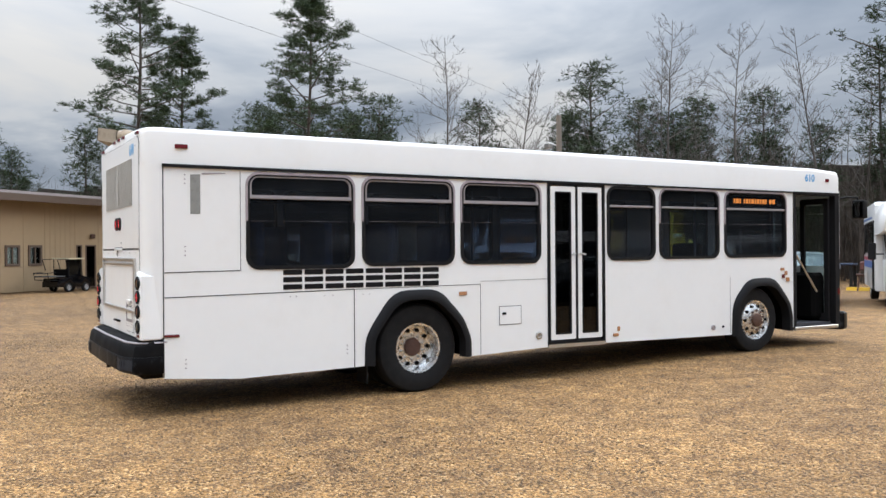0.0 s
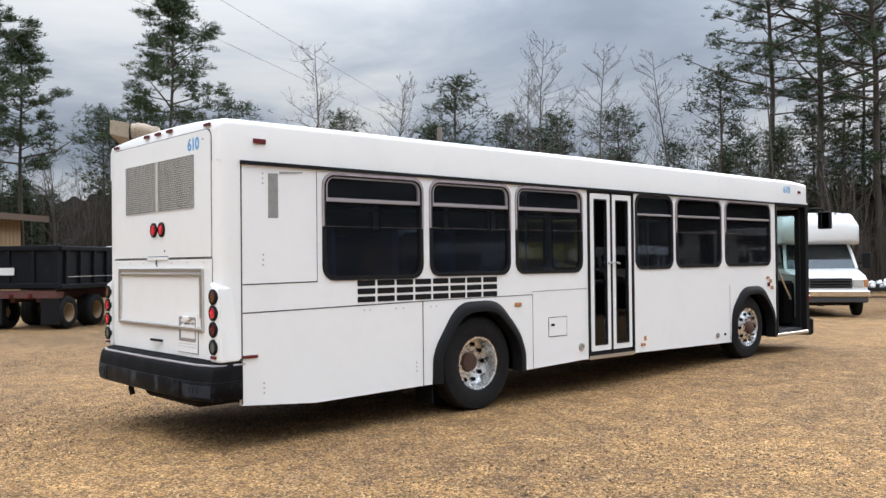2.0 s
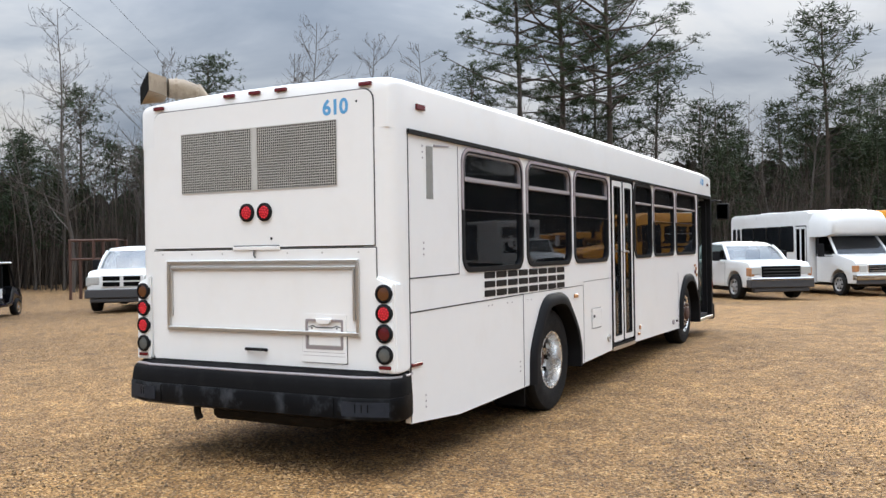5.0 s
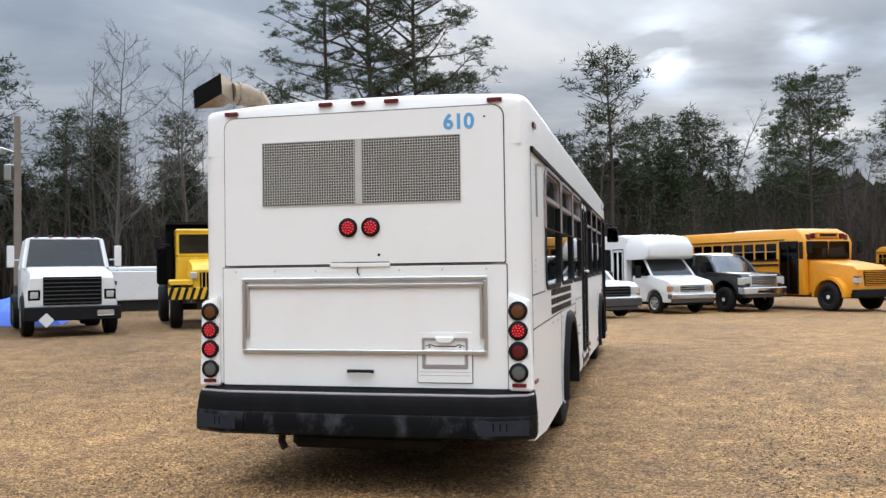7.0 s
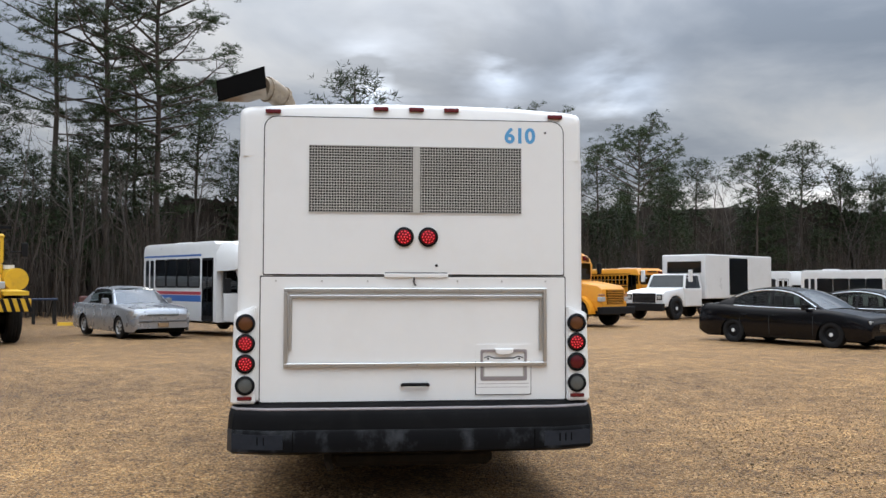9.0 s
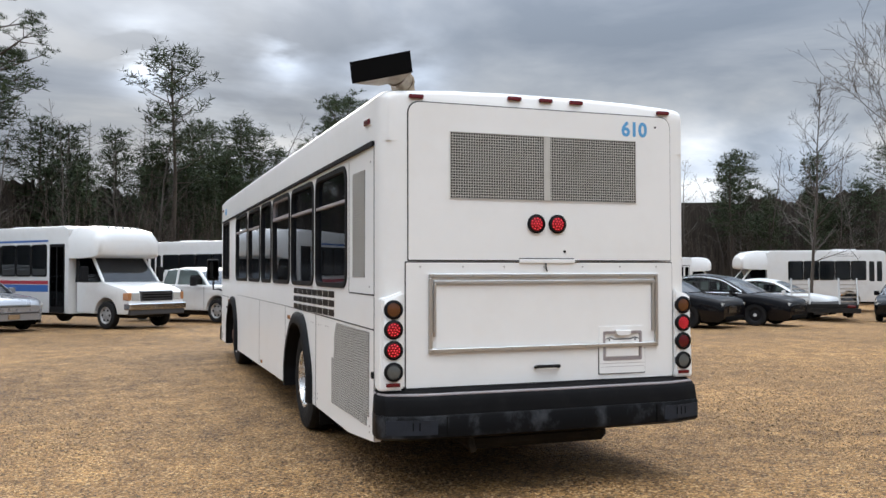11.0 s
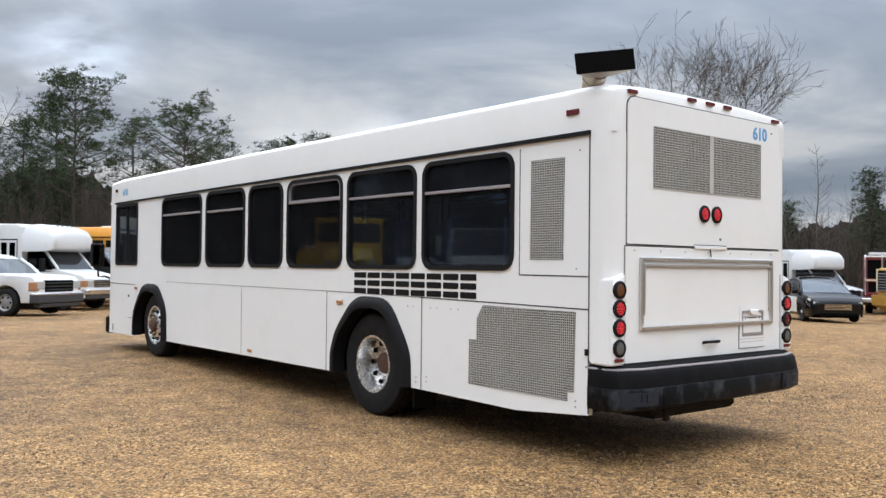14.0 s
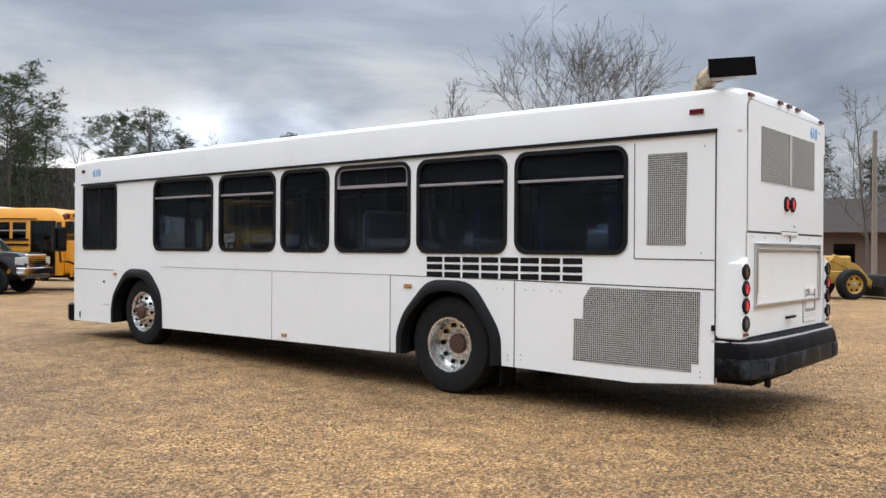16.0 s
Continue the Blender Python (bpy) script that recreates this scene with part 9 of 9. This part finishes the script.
    V = np.stack((root - wide * sizes * 0.07, root + wide * sizes * 0.07 + dirs * sizes * 0.35, cen + dirs * sizes), 1).reshape(-1, 3)
    return sticks(segs, 6), (V, np.arange(3 * n).reshape(-1, 3))


def plant(name, label, x, y, wood, leaf=None, bark=BARKPINE, green=NEEDLE, group="", limbs=None):
    t = thing(name, label, "tree", group, m=pose(x, y, ground_z(x, y) - 0.05))
    o = new("trunk", mesh_of("trunk", *wood, bark))
    o.parent = t
    if limbs is not None:
        o = new("branchwork", mesh_of("branchwork", *limbs, bark))
        o.parent = t
    if leaf is not None:
        o = new("crown", mesh_of("crown", *leaf, green))
        o.parent = t
    return t


rng = np.random.default_rng(11)
TALL = "tall thin-crowned pine with bare lower trunk, standing above the woods"
for x, y, h, start, reach, limbs, clumps, shape in (
        (-37.6, 7.3, 15.8, 0.40, 0.23, 42, 5, "spire"), (-39.5, 10.2, 13.5, 0.42, 0.24, 36, 5, "spire"), (-32.2, 14.7, 14.8, 0.36, 0.22, 44, 6, "spire"),
        (-13.9, 43.8, 25.3, 0.34, 0.23, 64, 6, "spire"), (-11.4, 45.1, 24.1, 0.32, 0.26, 64, 6, "spire"), (-16.6, 43.6, 22.4, 0.38, 0.20, 40, 5, "spire"), (-13.2, 47.6, 15.9, 0.44, 0.22, 26, 5, "spire"),
        (13.4, 61.2, 14.2, 0.36, 0.24, 58, 5, "round"), (23.7, 66.5, 14.3, 0.54, 0.30, 40, 5, "umbrella"), (40.5, 79.8, 14.4, 0.62, 0.24, 36, 5, "umbrella")):
    far = y > 50
    wood, leaf = pine(rng, h, start, reach, limbs, clumps, 5 if far else 8, 14, 0.34 if far else 0.27, 0.0085, shape=shape)
    plant("pine_tree", TALL, x, y, wood, leaf, group="tall pines")
for x, y, h, kind, width in ((23.6, 16.4, 12.2, "forked", 0.56), (-29.4, 21.9, 12.8, "slender", 0.30), (-20.9, 28.5, 12.6, "slender", 0.34), (24.5, 24.0, 10.0, "slender", 0.24), (46.0, 10.0, 11.5, "slender", 0.28), (-26.0, 23.5, 11.0, "slender", 0.30), (37.5, 30.0, 11.0, "slender", 0.26),
                             (-17.5, 36.0, 12.5, "slender", 0.26), (-19.0, 31.5, 12.4, "slender", 0.28), (-24.0, 31.5, 12.0, "slender", 0.22), (-43.0, 13.0, 9.0, "slender", 0.30)):
    segs = forked_segments(rng, h) if kind == "forked" else slender_segments(rng, h, 34, 7, 0.0075, 0.22, width)
    thick = max(s[2] for s in segs) * (0.3 if kind == "forked" else 0.5)
    plant("bare_tree", "leafless winter tree with fine grey branches", x, y, sticks([s for s in segs if s[2] > thick], 7), bark=BARKGREY, group="leafless trees", limbs=sticks([s for s in segs if s[2] <= thick], 4))

# the woods round the yard: one object for each kind of stuff
EDGE = [(-62, -45), (-57, -14), (-53, 3), (-46, 14), (-36, 20), (-30, 24.5), (-22, 31), (-17, 36.5), (-10, 40), (-3, 45), (6, 53), (14, 63), (25, 70), (42, 83), (60, 80), (70, 62), (70, 42), (72, 22), (74, -5), (70, -40), (40, -70), (0, -78), (-40, -70), (-62, -45)]


def along(step):
    for (xa, ya), (xb, yb) in zip(EDGE, EDGE[1:]):
        ln = math.hypot(xb - xa, yb - ya)
        n = max(1, int(ln / step))
        for i in range(n):
            t = (i + 0.5) / n
            yield xa + (xb - xa) * t, ya + (yb - ya) * t, (yb - ya) / ln, -(xb - xa) / ln


def outward(x, y, nx, ny):
    return (nx, ny) if (x + nx) ** 2 + (y - 5 + ny) ** 2 > x ** 2 + (y - 5) ** 2 else (-nx, -ny)


def gather(bases, spots):
    """Copies of base meshes, turned and scaled, as one pair of arrays."""
    V, F, off = [], [], 0
    for k, x, y, s, a in spots:
        v, f = bases[k]
        c, sn = math.cos(a), math.sin(a)
        w = np.stack((v[:, 0] * c - v[:, 1] * sn, v[:, 0] * sn + v[:, 1] * c, v[:, 2]), 1) * s + (x, y, ground_z(x, y) - 0.05)
        V.append(w)
        F.append(f + off)
        off += len(v)
    return np.concatenate(V), np.concatenate(F)


def stature(x, y):
    """The far woods in the north and east stand taller than the thicket beside the yard."""
    north = min(1.0, max(0.0, (y - 44) / 14)) * 0.26
    east = min(1.0, max(0.0, (x - 24) / 16)) * (0.22 if y > -8 else 0.1)
    left = max(0.0, 1 - abs(x + 5) / 14) * (0.24 if y > 20 else 0)
    return 1 + north + east + left


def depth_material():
    """Brown-grey winter thicket seen in depth, its dimness put into the colour: upright streaks of stems and pale
    twigs.
    """
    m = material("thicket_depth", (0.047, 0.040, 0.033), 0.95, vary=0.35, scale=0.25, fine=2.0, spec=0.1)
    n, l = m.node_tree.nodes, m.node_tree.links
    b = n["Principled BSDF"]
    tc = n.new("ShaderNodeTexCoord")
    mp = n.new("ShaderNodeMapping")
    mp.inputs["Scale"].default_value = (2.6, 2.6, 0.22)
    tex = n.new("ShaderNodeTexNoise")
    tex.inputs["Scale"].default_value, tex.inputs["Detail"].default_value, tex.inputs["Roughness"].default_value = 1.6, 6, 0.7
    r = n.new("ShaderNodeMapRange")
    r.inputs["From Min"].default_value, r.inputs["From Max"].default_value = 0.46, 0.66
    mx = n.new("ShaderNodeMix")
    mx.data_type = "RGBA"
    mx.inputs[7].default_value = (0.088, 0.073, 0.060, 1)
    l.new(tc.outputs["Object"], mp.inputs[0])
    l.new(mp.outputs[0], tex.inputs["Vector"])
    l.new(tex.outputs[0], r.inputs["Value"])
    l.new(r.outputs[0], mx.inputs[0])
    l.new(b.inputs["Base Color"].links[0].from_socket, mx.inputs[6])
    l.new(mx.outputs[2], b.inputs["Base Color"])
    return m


def woods():
    r = np.random.default_rng(5)
    pines = [pine(r, h, st, rc, 34, 4, 4, 7, 0.42, shape=sh) for h, st, rc, sh in ((10.5, 0.30, 0.17, "spire"), (9.0, 0.14, 0.2, "spire"), (12.0, 0.42, 0.16, "round"), (8.0, 0.10, 0.2, "spire"))]
    bares = [sticks(slender_segments(r, h, 22, 5, 0.007, 0.25, sp, 1), 4) for h, sp in ((9.0, 0.26), (10.5, 0.22), (8.0, 0.30), (11.0, 0.2))]
    brush = []
    for _ in range(5):
        segs = []
        for _i in range(28):
            p = np.array((r.normal() * 1.3, r.normal() * 1.3, 0.0))
            d = np.array((r.normal() * 0.12, r.normal() * 0.12, 1.0))
            hh = r.uniform(2.0, 7.0)
            q = p + d * hh * 0.6
            e2 = q + (d + r.normal(size=3) * 0.15) * hh * 0.4
            rad = r.uniform(0.014, 0.036)
            segs += [(p, q, rad, rad * 0.7), (q, e2, rad * 0.7, 0.006)]
            for _j in range(4):
                b = p + (q - p) * r.uniform(0.3, 1) if r.random() < 0.6 else q + (e2 - q) * r.uniform(0, 0.9)
                segs.append((b, b + np.array((r.normal() * 0.5, r.normal() * 0.5, r.uniform(0.2, 1.1))), rad * 0.5, 0.006))
        brush.append(sticks(segs, 3))
    ps, bs, us = [], [], []
    for x, y, nx, ny in along(1.5):
        nx, ny = outward(x, y, nx, ny)
        front = y > -8
        for _ in range(2 if front else 1):
            if not front and r.random() < 0.8:
                continue
            d = r.uniform(0, 2.5) + (0 if r.random() < 0.5 else r.uniform(0, 6))
            jx, jy = r.normal() * 0.8, r.normal() * 0.8
            us.append((r.integers(5), x + nx * d + jx, y + ny * d + jy, r.uniform(0.75, 1.25), r.uniform(0, 6.3)))
        for _ in range(2 if front else 1):
            if r.random() < (0.5 if front else 0.12):
                d = r.uniform(0.5, 9)
                bs.append((r.integers(4), x + nx * d, y + ny * d, r.uniform(0.75, 1.12) * stature(x, y), r.uniform(0, 6.3)))
        for _ in range(3 if front and x < -14 else 2 if front else 1):
            if r.random() > (0.38 if front and x > 8 else 0.66 if front else 0.15):
                continue
            d = r.uniform(1.5, 9)
            ps.append((r.integers(4), x + nx * d, y + ny * d, r.uniform(0.62, 1.0) * stature(x, y), r.uniform(0, 6.3)))
    wv = gather([p[0] for p in pines], ps)
    lv = gather([p[1] for p in pines], ps)
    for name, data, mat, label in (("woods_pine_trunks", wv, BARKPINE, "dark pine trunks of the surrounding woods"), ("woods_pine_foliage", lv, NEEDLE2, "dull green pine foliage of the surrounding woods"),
                                   ("woods_bare_trees", gather(bares, bs), BARKGREY, "leafless grey trees of the surrounding woods"), ("woods_underbrush", gather(brush, us), BRUSH, "brown winter saplings and brush at the wood's edge")):
        tagged(new(name, mesh_of(name, *data, mat)), label, "woods", kind="stuff")
    # a dark sheet behind the edge, the dimness inside the woods painted on it
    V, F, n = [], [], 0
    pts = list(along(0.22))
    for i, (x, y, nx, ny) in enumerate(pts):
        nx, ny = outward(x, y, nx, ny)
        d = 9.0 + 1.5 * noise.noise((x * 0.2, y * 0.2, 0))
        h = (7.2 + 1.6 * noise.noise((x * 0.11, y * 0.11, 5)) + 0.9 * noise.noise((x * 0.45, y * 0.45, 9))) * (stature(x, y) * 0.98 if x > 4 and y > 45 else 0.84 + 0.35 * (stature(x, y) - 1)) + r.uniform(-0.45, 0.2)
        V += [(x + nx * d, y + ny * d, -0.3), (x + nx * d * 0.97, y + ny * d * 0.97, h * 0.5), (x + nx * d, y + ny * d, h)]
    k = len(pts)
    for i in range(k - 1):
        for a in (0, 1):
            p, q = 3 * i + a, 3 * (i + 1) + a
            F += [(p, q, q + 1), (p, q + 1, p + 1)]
    tagged(new("backdrop", mesh_of("backdrop", V, F, depth_material())), "brown backdrop sheet painted dim for the depth of the winter woods", "woods", kind="structure")


woods()


# ---- loose stones on the yard ----
def loose_stones():
    r = np.random.default_rng(3)
    base = np.array([(1, 0, 0), (0, 1, 0), (-1, 0, 0), (0, -1, 0), (0, 0, 0.8), (0, 0, -0.8)], float)
    tri = np.array([(0, 1, 4), (1, 2, 4), (2, 3, 4), (3, 0, 4), (1, 0, 5), (2, 1, 5), (3, 2, 5), (0, 3, 5)])
    V, F = [], []
    n = 38000
    # a ring of ground between the bus and the walk
    ang = r.uniform(-0.25, math.pi + 0.25, n)
    rad = np.sqrt(r.uniform(1.2 ** 2, 9.5 ** 2, n))
    x = np.cos(ang) * rad
    y = 1.0 - np.sin(ang) * rad * 0.85 + r.uniform(0, 5.0, n) * np.abs(np.cos(ang))
    s = r.uniform(0.006, 0.017, n) * r.uniform(0.6, 1.0, n)
    for i in range(n):
        z = ground_z(x[i], y[i]) + 0.002
        m = base * (s[i] * r.uniform(0.7, 1.4, 3))
        c, sn = math.cos(i * 1.7), math.sin(i * 1.7)
        w = np.stack((m[:, 0] * c - m[:, 1] * sn + x[i], m[:, 0] * sn + m[:, 1] * c + y[i], m[:, 2] + z), 1)
        V.append(w + r.normal(size=(6, 3)) * s[i] * 0.18)
        F.append(tri + 6 * i)
    tagged(new("loose_gravel", mesh_of("loose_gravel", np.concatenate(V), np.concatenate(F), STONE)), "loose tan pebbles scattered over the yard", "gravel", kind="stuff")


STONE = material("tan_pebbles", (0.29, 0.185, 0.093), 0.8, vary=0.6, scale=2, fine=40, island=True)
loose_stones()
